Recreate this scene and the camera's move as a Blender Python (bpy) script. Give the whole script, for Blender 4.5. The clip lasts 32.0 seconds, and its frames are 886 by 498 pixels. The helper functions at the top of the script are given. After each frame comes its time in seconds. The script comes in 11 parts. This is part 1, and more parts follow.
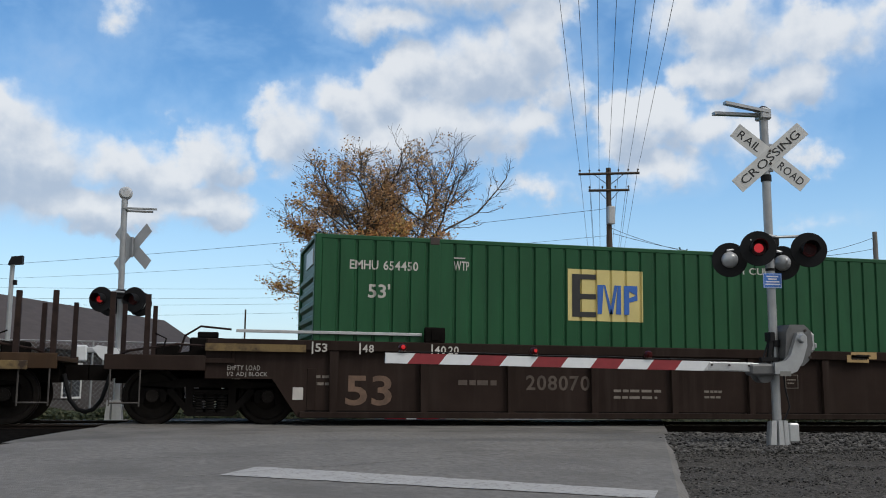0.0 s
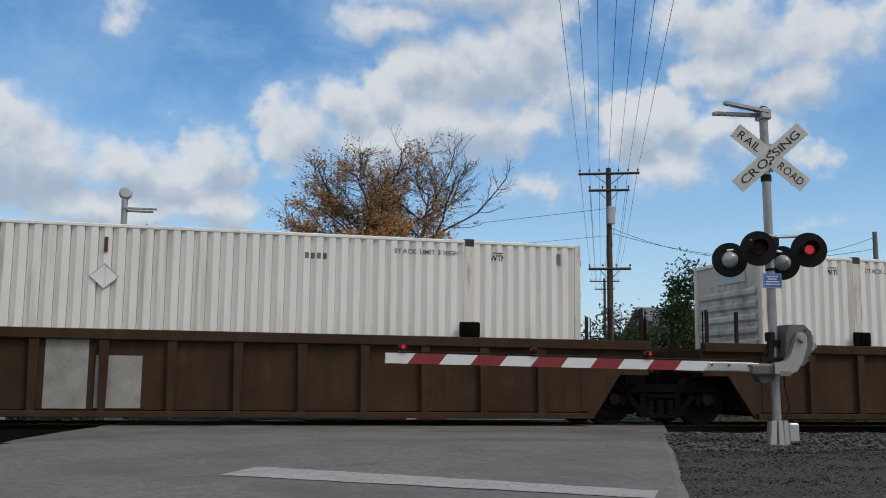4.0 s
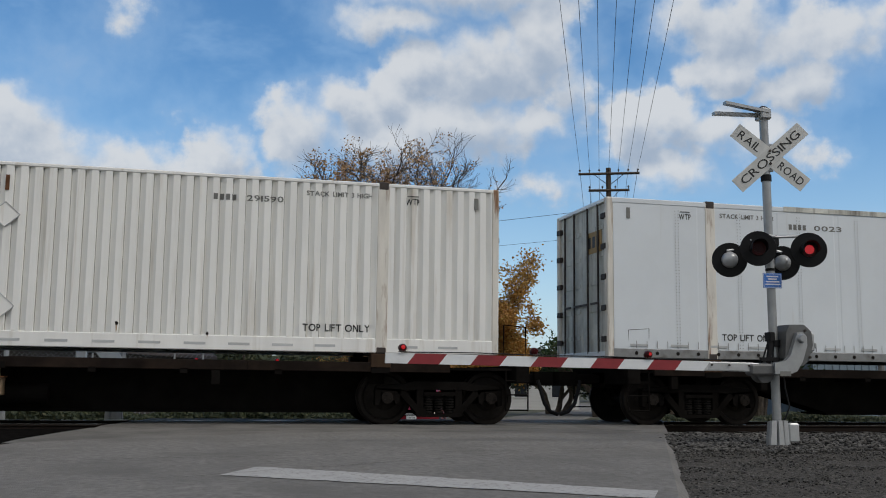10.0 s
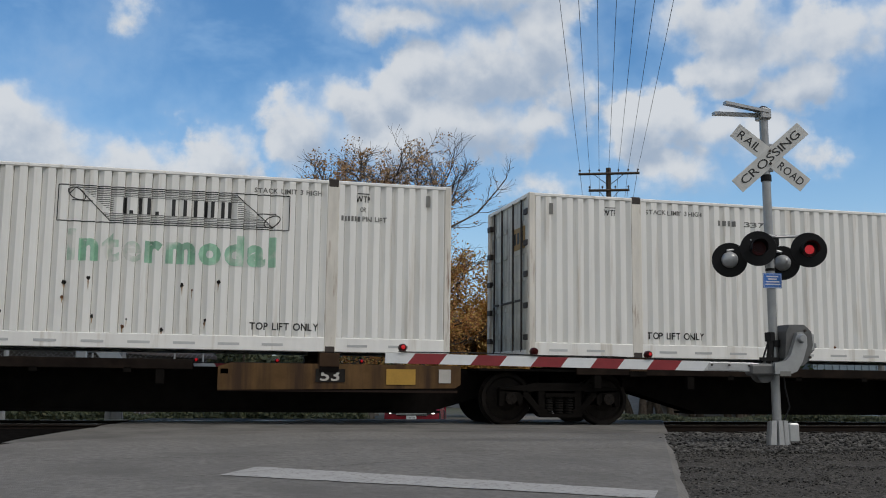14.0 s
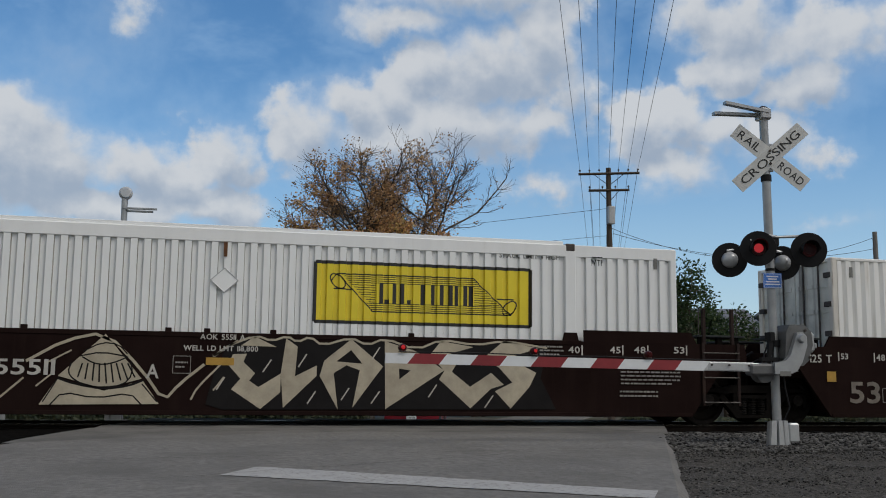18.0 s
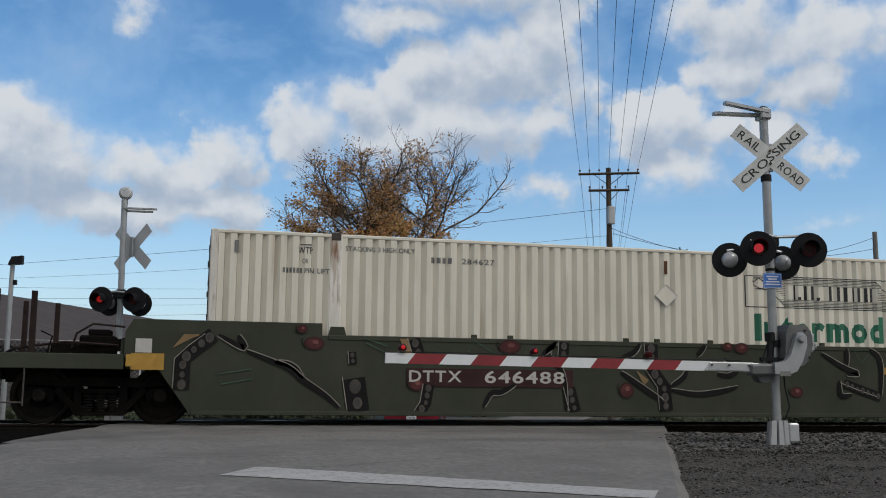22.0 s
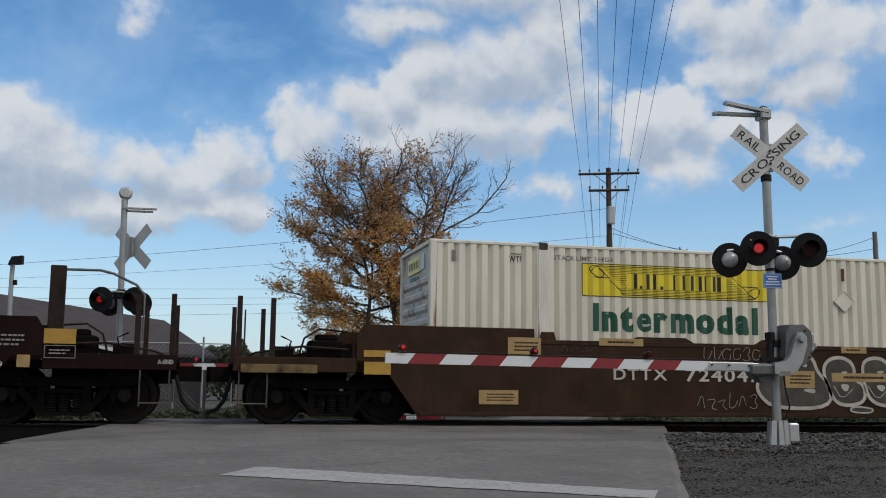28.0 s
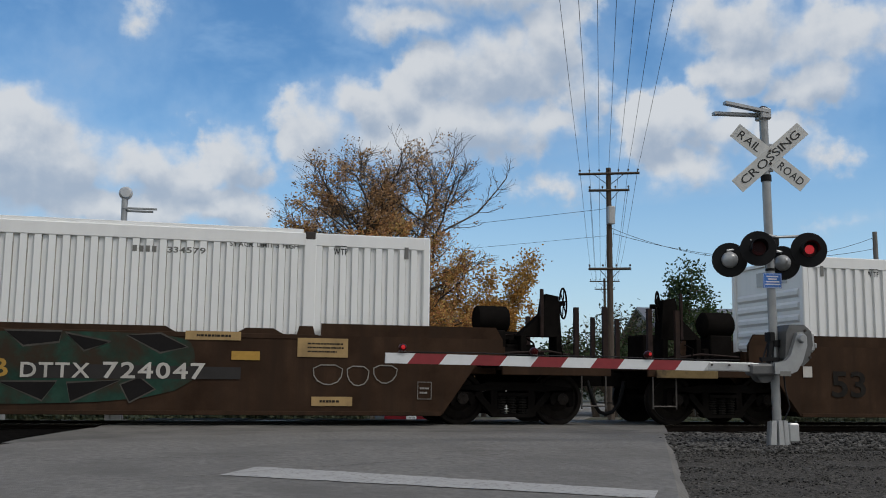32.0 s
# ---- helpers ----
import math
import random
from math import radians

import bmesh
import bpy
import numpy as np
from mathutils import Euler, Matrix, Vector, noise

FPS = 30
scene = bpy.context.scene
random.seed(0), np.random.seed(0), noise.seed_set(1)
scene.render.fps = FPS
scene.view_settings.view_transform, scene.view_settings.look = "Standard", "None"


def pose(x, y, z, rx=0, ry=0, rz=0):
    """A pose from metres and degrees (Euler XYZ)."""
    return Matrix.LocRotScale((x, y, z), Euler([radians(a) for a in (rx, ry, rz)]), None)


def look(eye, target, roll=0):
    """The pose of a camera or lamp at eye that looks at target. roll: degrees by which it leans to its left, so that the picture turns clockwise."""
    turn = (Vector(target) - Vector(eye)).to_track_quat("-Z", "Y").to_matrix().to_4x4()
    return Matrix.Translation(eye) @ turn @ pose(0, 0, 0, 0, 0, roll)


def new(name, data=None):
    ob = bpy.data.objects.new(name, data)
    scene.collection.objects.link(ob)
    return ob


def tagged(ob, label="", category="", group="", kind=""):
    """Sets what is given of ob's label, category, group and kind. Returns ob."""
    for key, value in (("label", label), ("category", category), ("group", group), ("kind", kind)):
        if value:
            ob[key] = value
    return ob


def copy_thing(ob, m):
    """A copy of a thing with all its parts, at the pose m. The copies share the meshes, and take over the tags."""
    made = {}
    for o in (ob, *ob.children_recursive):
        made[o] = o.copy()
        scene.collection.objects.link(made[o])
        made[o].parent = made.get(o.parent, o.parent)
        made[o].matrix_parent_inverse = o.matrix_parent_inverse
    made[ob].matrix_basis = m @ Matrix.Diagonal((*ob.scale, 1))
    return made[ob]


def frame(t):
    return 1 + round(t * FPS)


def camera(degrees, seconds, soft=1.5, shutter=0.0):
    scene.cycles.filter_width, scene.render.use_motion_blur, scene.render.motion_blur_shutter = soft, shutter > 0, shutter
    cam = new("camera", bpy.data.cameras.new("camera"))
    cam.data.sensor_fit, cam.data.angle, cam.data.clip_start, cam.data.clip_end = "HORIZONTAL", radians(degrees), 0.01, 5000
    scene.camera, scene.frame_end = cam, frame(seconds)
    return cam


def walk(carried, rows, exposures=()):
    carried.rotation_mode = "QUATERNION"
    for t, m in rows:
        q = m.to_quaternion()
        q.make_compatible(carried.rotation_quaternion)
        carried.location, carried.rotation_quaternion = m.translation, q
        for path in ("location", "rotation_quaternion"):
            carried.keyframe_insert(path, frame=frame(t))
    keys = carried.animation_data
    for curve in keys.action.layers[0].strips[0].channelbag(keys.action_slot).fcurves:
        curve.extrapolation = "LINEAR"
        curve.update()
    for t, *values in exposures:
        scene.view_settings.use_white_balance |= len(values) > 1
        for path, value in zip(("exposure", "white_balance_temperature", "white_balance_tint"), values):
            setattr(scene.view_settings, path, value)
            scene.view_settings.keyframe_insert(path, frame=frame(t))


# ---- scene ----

# ---- camera: it stands still on the road before the crossing ----
EYE = (0.0, 0.0, 0.745)
LOOK_YAW, LOOK_PITCH, LOOK_ROLL = radians(13.643), radians(7.590), 0.695
cam = camera(48.072, 32.0, soft=1.0)
VIEW = look(EYE, (EYE[0] + math.sin(LOOK_YAW) * math.cos(LOOK_PITCH), EYE[1] + math.cos(LOOK_YAW) * math.cos(LOOK_PITCH),
                  EYE[2] + math.sin(LOOK_PITCH)), LOOK_ROLL)
walk(cam, [(0.0, VIEW), (32.0, VIEW)], exposures=[(0.0, 0.22), (1.0, 0.42), (2.0, 0.10), (3.5, 0.04), (6.0, -0.04), (14.0, -0.02), (16.3, 0.0), (17.0, -0.17), (18.0, -0.16), (19.0, 0.0), (30.0, 0.0), (31.0, -0.11), (32.0, -0.04)])

# ---- sky, sun ----
SUN_ELEV, SUN_AZ = radians(50), radians(135)      # azimuth clockwise from +y
world = bpy.data.worlds.new("sky")
scene.world = world
world.use_nodes = True
wn, wl = world.node_tree.nodes, world.node_tree.links
wn.clear()
sky = wn.new("ShaderNodeTexSky")
sky.sky_type, sky.sun_disc = "NISHITA", False
sky.sun_elevation, sky.sun_rotation = SUN_ELEV, SUN_AZ
sky.air_density, sky.dust_density, sky.ozone_density = 1.0, 0.6, 1.6
w_tc = wn.new("ShaderNodeTexCoord")
w_no = wn.new("ShaderNodeTexNoise")
w_no.inputs["Scale"].default_value, w_no.inputs["Detail"].default_value = 2.6, 6
wl.new(w_tc.outputs["Generated"], w_no.inputs["Vector"])
w_mr = wn.new("ShaderNodeMapRange")
w_mr.inputs["From Min"].default_value, w_mr.inputs["From Max"].default_value = 0.38, 0.52
wl.new(w_no.outputs["Fac"], w_mr.inputs["Value"])
w_mx = wn.new("ShaderNodeMix")
w_mx.data_type = "RGBA"
w_mx.inputs["B"].default_value = (7.6, 7.5, 7.4, 1)
# the drifting sheet of clouds stands in the north; the sky's own clouds fill the rest
w_sp, w_nb, w_ml = wn.new("ShaderNodeSeparateXYZ"), wn.new("ShaderNodeMapRange"), wn.new("ShaderNodeMath")
wl.new(w_tc.outputs["Generated"], w_sp.inputs[0])
wl.new(w_sp.outputs["Y"], w_nb.inputs["Value"])
w_nb.inputs["From Min"].default_value, w_nb.inputs["From Max"].default_value = 0.55, 0.25
w_ml.operation = "MULTIPLY"
wl.new(w_mr.outputs["Result"], w_ml.inputs[0])
wl.new(w_nb.outputs["Result"], w_ml.inputs[1])
wl.new(w_ml.outputs[0], w_mx.inputs["Factor"])
w_hs = wn.new("ShaderNodeHueSaturation")
w_hs.inputs["Saturation"].default_value, w_hs.inputs["Hue"].default_value, w_hs.inputs["Value"].default_value = 1.30, 0.500, 1.80
wl.new(sky.outputs["Color"], w_hs.inputs["Color"])
wl.new(w_hs.outputs["Color"], w_mx.inputs["A"])
w_bg = wn.new("ShaderNodeBackground")
w_bg.inputs["Strength"].default_value = 0.075
wl.new(w_mx.outputs["Result"], w_bg.inputs["Color"])
w_out = wn.new("ShaderNodeOutputWorld")
wl.new(w_bg.outputs["Background"], w_out.inputs["Surface"])

sun = new("sun", bpy.data.lights.new("sun", "SUN"))
sun.data.energy, sun.data.angle, sun.data.color = 1.6, radians(22), (1.0, 0.95, 0.88)
sun.matrix_basis = look((0, 0, 0), (-math.sin(SUN_AZ) * math.cos(SUN_ELEV), -math.cos(SUN_AZ) * math.cos(SUN_ELEV), -math.sin(SUN_ELEV)))
sun.location = (20, -30, 40)


# ---- mesh helpers ----
class Solid:
    """Collects vertices and faces of one mesh."""

    def __init__(self):
        self.v, self.f, self.smooth = [], [], False

    def add(self, pts, faces):
        n = len(self.v)
        self.v += [tuple(p) for p in pts]
        self.f += [tuple(i + n for i in f) for f in faces]
        return self

    def box(self, x0, x1, y0, y1, z0, z1, c=0.0):
        x0, x1, y0, y1, z0, z1 = min(x0, x1), max(x0, x1), min(y0, y1), max(y0, y1), min(z0, z1), max(z0, z1)
        if c <= 0:
            return self.add([(x0, y0, z0), (x1, y0, z0), (x1, y1, z0), (x0, y1, z0), (x0, y0, z1), (x1, y0, z1), (x1, y1, z1), (x0, y1, z1)],
                            [(3, 2, 1, 0), (4, 5, 6, 7), (0, 1, 5, 4), (1, 2, 6, 5), (2, 3, 7, 6), (3, 0, 4, 7)])
        c = min(c, (x1 - x0) * .45, (y1 - y0) * .45, (z1 - z0) * .45)
        ring = lambda k: [(x0 + c + k, y0 + k, 0), (x1 - c - k, y0 + k, 0), (x1 - k, y0 + c + k, 0), (x1 - k, y1 - c - k, 0),
                          (x1 - c - k, y1 - k, 0), (x0 + c + k, y1 - k, 0), (x0 + k, y1 - c - k, 0), (x0 + k, y0 + c + k, 0)]
        pts = []
        for z, k in ((z0, c * .7), (z0 + c, 0), (z1 - c, 0), (z1, c * .7)):
            pts += [(p[0], p[1], z) for p in ring(k)]
        fs = [tuple(range(7, -1, -1)), tuple(range(24, 32))]
        for r in range(3):
            for i in range(8):
                j = (i + 1) % 8
                fs.append((r * 8 + i, r * 8 + j, r * 8 + 8 + j, r * 8 + 8 + i))
        return self.add(pts, fs)

    def prism(self, poly, a, b, axis="y"):
        """A polygon of (u, w) pairs drawn out from a to b along an axis; u, w are the two other axes in order."""
        put = {"y": lambda u, w, t: (u, t, w), "x": lambda u, w, t: (t, u, w), "z": lambda u, w, t: (u, w, t)}[axis]
        n = len(poly)
        area = sum(poly[i][0] * poly[(i + 1) % n][1] - poly[(i + 1) % n][0] * poly[i][1] for i in range(n))
        if (area < 0) != (axis == "y"):
            poly = poly[::-1]
        if axis == "y":
            poly = poly
        pts = [put(u, w, a) for u, w in poly] + [put(u, w, b) for u, w in poly]
        fs = [tuple(range(n))[::-1], tuple(range(n, 2 * n))] + [(i, (i + 1) % n, n + (i + 1) % n, n + i) for i in range(n)]
        return self.add(pts, fs)

    def tube(self, pts, r, n=8, r1=None, caps=True):
        """A round bar along a list of points."""
        pts = [Vector(p) for p in pts]
        r1 = r if r1 is None else r1
        base, m = len(self.v), len(pts)
        ref = Vector((0, 0, 1)) if abs((pts[-1] - pts[0]).normalized().z) < .9 else Vector((1, 0, 0))
        for i, p in enumerate(pts):
            d = (pts[min(i + 1, m - 1)] - pts[max(i - 1, 0)]).normalized()
            a = d.cross(ref).normalized()
            b = d.cross(a)
            rr = r + (r1 - r) * i / max(1, m - 1)
            self.v += [tuple(p + (a * math.cos(t) + b * math.sin(t)) * rr) for t in [2 * math.pi * k / n for k in range(n)]]
        for i in range(m - 1):
            for k in range(n):
                j = (k + 1) % n
                self.f.append((base + i * n + k, base + i * n + j, base + i * n + n + j, base + i * n + n + k))
        if caps:
            self.f.append(tuple(base + k for k in range(n - 1, -1, -1)))
            self.f.append(tuple(base + (m - 1) * n + k for k in range(n)))
        return self

    def lathe(self, prof, n=28, axis="y", at=(0, 0, 0)):
        """A profile of (along, radius) pairs turned about an axis."""
        base, m = len(self.v), len(prof)
        for t, r in prof:
            for k in range(n):
                c, s = r * math.cos(2 * math.pi * k / n), r * math.sin(2 * math.pi * k / n)
                p = {"y": (c, t, s), "x": (t, c, s), "z": (c, s, t)}[axis]
                self.v.append((p[0] + at[0], p[1] + at[1], p[2] + at[2]))
        for i in range(m - 1):
            for k in range(n):
                j = (k + 1) % n
                self.f.append((base + i * n + k, base + i * n + j, base + i * n + n + j, base + i * n + n + k))
        self.f.append(tuple(base + k for k in range(n - 1, -1, -1)))
        self.f.append(tuple(base + (m - 1) * n + k for k in range(n)))
        return self

    def mesh(self, name, material=None):
        me = bpy.data.meshes.new(name)
        me.from_pydata(self.v, [], self.f)
        if self.smooth:
            me.shade_smooth()
            me.set_sharp_from_angle(angle=radians(35))
        if material:
            me.materials.append(material)
        return me


def part(name, solid, material, parent, label="", at=None):
    """Links one mesh as a part under a thing or a part."""
    me = solid.mesh(name, material) if isinstance(solid, Solid) else solid
    ob = new(name, me)
    ob.parent = parent
    if at is not None:
        ob.location = at
    if label:
        ob["label"] = label
    return ob


def thing(name, label, category, group="", at=(0, 0, 0)):
    ob = new(name)
    ob.location = at
    return tagged(ob, label, category, group)


def single(name, solid, material, label, category="", group="", kind="", at=None):
    me = solid.mesh(name, material) if isinstance(solid, Solid) else solid
    ob = new(name, me)
    if at is not None:
        ob.location = at
    return tagged(ob, label, category, group, kind)


LETTERS, GLYPH = {}, {}


def take_glyphs(chars, weight=0.018, mark=""):
    """Outlines of single characters of the built-in font: points, faces, width."""
    for ch in chars:
        cu = bpy.data.curves.new("glyph", "FONT")
        cu.body, cu.resolution_u, cu.offset = ch, 3, weight
        ob = bpy.data.objects.new("glyph", cu)
        scene.collection.objects.link(ob)
        me = bpy.data.meshes.new_from_object(ob.evaluated_get(bpy.context.evaluated_depsgraph_get()))
        co = np.array([v.co[:2] for v in me.vertices])
        fs = [tuple(p.vertices) for p in me.polygons]
        GLYPH[mark + ch] = (co - np.array([co[:, 0].min(), 0]), fs, float(co[:, 0].max() - co[:, 0].min()))
        bpy.data.objects.remove(ob)
        bpy.data.curves.remove(cu)
        bpy.data.meshes.remove(me)


take_glyphs("ABCDEFGHIJKLMNOPRSTUVWXY0123456789Intermodal'-,/")
take_glyphs("Intrmodal", 0.052, "bold ")
take_glyphs("e", 0.028, "bold ")
take_glyphs("RAILODCSNG", 0.006, "thin ")


def letter_mesh(text, material, height, width, mark=""):
    """Flat lettering in the x-z plane that faces -y, centred, of the given size."""
    key = (text, material.name, round(height, 3), round(width, 3), mark)
    if key not in LETTERS:
        vs, fs, x = [], [], 0.0
        for ch in text:
            if ch == " ":
                x += .38
                continue
            co, f, w = GLYPH[mark + ch]
            n = len(vs)
            vs += [(p[0] + x, p[1]) for p in co]
            fs += [tuple(i + n for i in q) for q in f]
            x += w + .085
        co = np.array(vs)
        lo, hi = co.min(0), co.max(0)
        sc, mid = np.array([width, height]) / (hi - lo), (lo + hi) / 2
        co = (co - mid) * sc
        me = bpy.data.meshes.new("lettering")
        me.from_pydata([(p[0], 0.0, p[1]) for p in co], [], fs)
        me.materials.append(material)
        LETTERS[key] = me
    return LETTERS[key]


# ---- materials ----
def mat(name, base, rough=0.6, metal=0.0, var=0.16, scale=2.5, stretch=(1, 1, 1), bump=0.15, bscale=40, stain=None, stain_at=(0.56, 0.7),
        stain_scale=1.3, stain_stretch=(1, 1, 1), per_object=0.06, spec=0.5):
    m = bpy.data.materials.new(name)
    m.use_nodes = True
    n, l = m.node_tree.nodes, m.node_tree.links
    b = n["Principled BSDF"]
    b.inputs["Roughness"].default_value, b.inputs["Metallic"].default_value = rough, metal
    b.inputs["Specular IOR Level"].default_value = spec
    tc, info = n.new("ShaderNodeTexCoord"), n.new("ShaderNodeObjectInfo")
    shift = n.new("ShaderNodeVectorMath")
    shift.operation = "MULTIPLY_ADD"
    l.new(info.outputs["Random"], shift.inputs[0])
    shift.inputs[1].default_value = (37, 11, 23)
    l.new(tc.outputs["Object"], shift.inputs[2])

    def field(sc, st, detail=5):
        mp, no = n.new("ShaderNodeMapping"), n.new("ShaderNodeTexNoise")
        mp.inputs["Scale"].default_value = st
        no.inputs["Scale"].default_value, no.inputs["Detail"].default_value = sc, detail
        no.inputs["Roughness"].default_value = 0.6
        l.new(shift.outputs[0], mp.inputs["Vector"])
        l.new(mp.outputs["Vector"], no.inputs["Vector"])
        return no.outputs["Fac"]

    def mixed(a, bb, fac):
        mx = n.new("ShaderNodeMix")
        mx.data_type = "RGBA"
        for sock, val in (("A", a), ("B", bb), ("Factor", fac)):
            if hasattr(val, "is_linked"):
                l.new(val, mx.inputs[sock])
            else:
                mx.inputs[sock].default_value = val
        return mx.outputs["Result"]

    def ranged(v, a, bb):
        mr = n.new("ShaderNodeMapRange")
        mr.inputs["From Min"].default_value, mr.inputs["From Max"].default_value = a, bb
        l.new(v, mr.inputs["Value"])
        return mr.outputs["Result"]

    dark = (*[c * (1 - var) for c in base], 1)
    lite = (*[min(1, c * (1 + var * .8)) for c in base], 1)
    col = mixed(dark, lite, ranged(field(scale, stretch), 0.32, 0.68))
    fine = mixed((*[1 - var * .5] * 3, 1), (*[1 + var * .4] * 3, 1), field(bscale, stretch, 3))
    mul = n.new("ShaderNodeMix")
    mul.data_type, mul.blend_type = "RGBA", "MULTIPLY"
    mul.inputs["Factor"].default_value = 1
    l.new(col, mul.inputs["A"])
    l.new(fine, mul.inputs["B"])
    col = mul.outputs["Result"]
    if stain:
        col = mixed(col, (*stain, 1), ranged(field(stain_scale, stain_stretch, 6), *stain_at))
    if per_object:
        hs = n.new("ShaderNodeHueSaturation")
        mr = n.new("ShaderNodeMapRange")
        mr.inputs["To Min"].default_value, mr.inputs["To Max"].default_value = 1 - per_object, 1 + per_object
        l.new(info.outputs["Random"], mr.inputs["Value"])
        l.new(mr.outputs["Result"], hs.inputs["Value"])
        l.new(col, hs.inputs["Color"])
        col = hs.outputs["Color"]
    l.new(col, b.inputs["Base Color"])
    if bump:
        bp = n.new("ShaderNodeBump")
        bp.inputs["Strength"].default_value, bp.inputs["Distance"].default_value = bump, 0.01
        l.new(field(bscale, (1, 1, 1), 4), bp.inputs["Height"])
        l.new(bp.outputs["Normal"], b.inputs["Normal"])
    return m


def glow(name, color, strength, base=None):
    m = mat(name, base or color, 0.25, bump=0, var=0.05)
    b = m.node_tree.nodes["Principled BSDF"]
    b.inputs["Emission Color"].default_value, b.inputs["Emission Strength"].default_value = (*color, 1), strength
    return m


STREAK = dict(stain_scale=1.0, stain_stretch=(5.0, 5.0, 0.35))
WHITE = mat("white_paint", (0.80, 0.795, 0.765), 0.5, var=0.06, scale=1.2, stretch=(3, 3, .5), bump=.05, stain=(0.44, 0.38, 0.29), stain_at=(0.56, 0.86), per_object=0.0, **STREAK)
GROOVE_SHADE = mat("groove_shade_paint", (0.30, 0.29, 0.265), 0.7, var=.3, scale=3, bump=0)
RAIL_GREY = mat("dull_grey_rail_metal", (0.23, 0.235, 0.235), 0.6, .2, var=.2, scale=3, stain=(.10, .095, .088), stain_at=(.5, .7), stain_scale=3)
SOOTY_END = mat("sooty_rusted_white_end", (0.36, 0.31, 0.25), 0.7, var=.3, scale=2, stain=(0.085, 0.050, 0.030), stain_at=(0.42, 0.62), stain_scale=2.4, stain_stretch=(1, 1.2, .6))
RUSTY_WHITE = mat("white_paint_with_rust_runs", (0.66, 0.63, 0.57), 0.6, var=.14, scale=2, stretch=(3, 3, .5), bump=.08, stain=(0.20, 0.105, 0.05), stain_at=(0.55, 0.70), stain_scale=2.2, stain_stretch=(4, 4, .45))
GRIMY_WHITE = mat("grimy_white_end_paint", (0.60, 0.57, 0.51), 0.6, var=.16, scale=1.5, bump=.08, stain=(0.14, 0.11, 0.08), stain_at=(0.54, 0.74), stain_scale=1.6, stain_stretch=(1, 1.2, .6))
WHITE_NEW = mat("new_white_paint", (0.80, 0.81, 0.80), 0.4, var=0.04, scale=1.2, stretch=(3, 3, .5), bump=.03, stain=(0.6, 0.58, 0.53), stain_at=(0.64, 0.95), per_object=0.0, **STREAK)
CREAM = mat("aged_cream_paint", (0.68, 0.64, 0.54), 0.55, var=0.10, scale=1.2, stretch=(3, 3, .5), bump=.06, stain=(0.42, 0.33, 0.22), stain_at=(0.60, 0.84), per_object=0.0, **STREAK)
GREY_WHITE = mat("smooth_grey_white_paint", (0.66, 0.70, 0.73), 0.35, var=0.05, scale=.8, bump=.02, stain=(0.5, 0.5, 0.48), stain_at=(0.64, 0.9), per_object=0.0, **STREAK)
GREEN_BOX = mat("dark_green_paint", (0.014, 0.075, 0.030), 0.45, var=0.16, scale=1.0, stretch=(3, 3, .6), bump=.05, stain=(0.02, 0.06, 0.03), stain_at=(0.62, 0.9), per_object=0.0, **STREAK, spec=0.25)
DOOR_GREY = mat("grimy_door_paint", (0.56, 0.56, 0.51), 0.55, var=0.25, scale=2.0, stain=(0.12, 0.10, 0.08), stain_at=(0.5, 0.72), **STREAK)
CASTING = mat("dark_steel_casting", (0.07, 0.06, 0.055), 0.6, 0.3, var=.3, spec=0.12)
RUST = mat("brown_rust", (0.13, 0.06, 0.03), 0.85, var=.35, scale=8, spec=0.12)
SOOT = mat("black_soot", (0.02, 0.018, 0.016), 0.9, var=.3, scale=8, spec=0.12)
YELLOW = mat("yellow_vinyl", (0.75, 0.60, 0.03), 0.4, var=0.06, bump=0.02)
YELLOW_PALE = mat("faded_yellow_vinyl", (0.72, 0.68, 0.30), 0.5, var=0.10, scale=2, bump=0.02, stain=(0.72, 0.71, 0.62), stain_at=(0.45, 0.7))
BLACK = mat("black_print", (0.02, 0.02, 0.02), 0.5, var=.2, bump=0)
DARK_GREEN = mat("dark_green_print", (0.012, 0.085, 0.050), 0.45, var=.1, bump=0)
MID_GREEN = mat("green_print", (0.016, 0.135, 0.075), 0.45, var=.12, bump=0)
TEAL_GREEN = mat("teal_print", (0.09, 0.30, 0.25), 0.45, var=.14, bump=0)
MINT = mat("faded_mint_print", (0.30, 0.52, 0.38), 0.5, var=.25, scale=3, bump=0, stain=(0.70, 0.70, 0.66), stain_at=(0.5, 0.62))
PRINT_GREY = mat("grey_print", (0.16, 0.16, 0.15), 0.55, var=.2, bump=0)
PALE_PRINT = mat("pale_print", (0.46, 0.44, 0.405), 0.6, var=.15, bump=0)
MID_PRINT = mat("half_worn_pale_print", (0.26, 0.243, 0.222), 0.65, var=.3, scale=6, bump=0)
DIM_PRINT = mat("worn_pale_print", (0.17, 0.145, 0.12), 0.7, var=.3, scale=6, bump=0)
FAINT_PRINT = mat("faint_brown_print", (0.080, 0.060, 0.046), 0.7, var=.3, scale=6, bump=0)
ORANGE_PRINT = mat("rusty_orange_print", (0.130, 0.078, 0.050), 0.7, var=.3, scale=6, bump=0)
BLUE_PRINT = mat("blue_print", (0.03, 0.12, 0.42), 0.45, var=.1, bump=0)
LOGO_YELLOW = mat("pale_gold_vinyl", (0.62, 0.52, 0.20), 0.45, var=.08, bump=0)
PLACARD = mat("white_placard", (0.70, 0.71, 0.72), 0.4, var=.08, bump=0)
DASH = mat("reflector_tape", (0.46, 0.47, 0.47), 0.35, var=.1, bump=0)
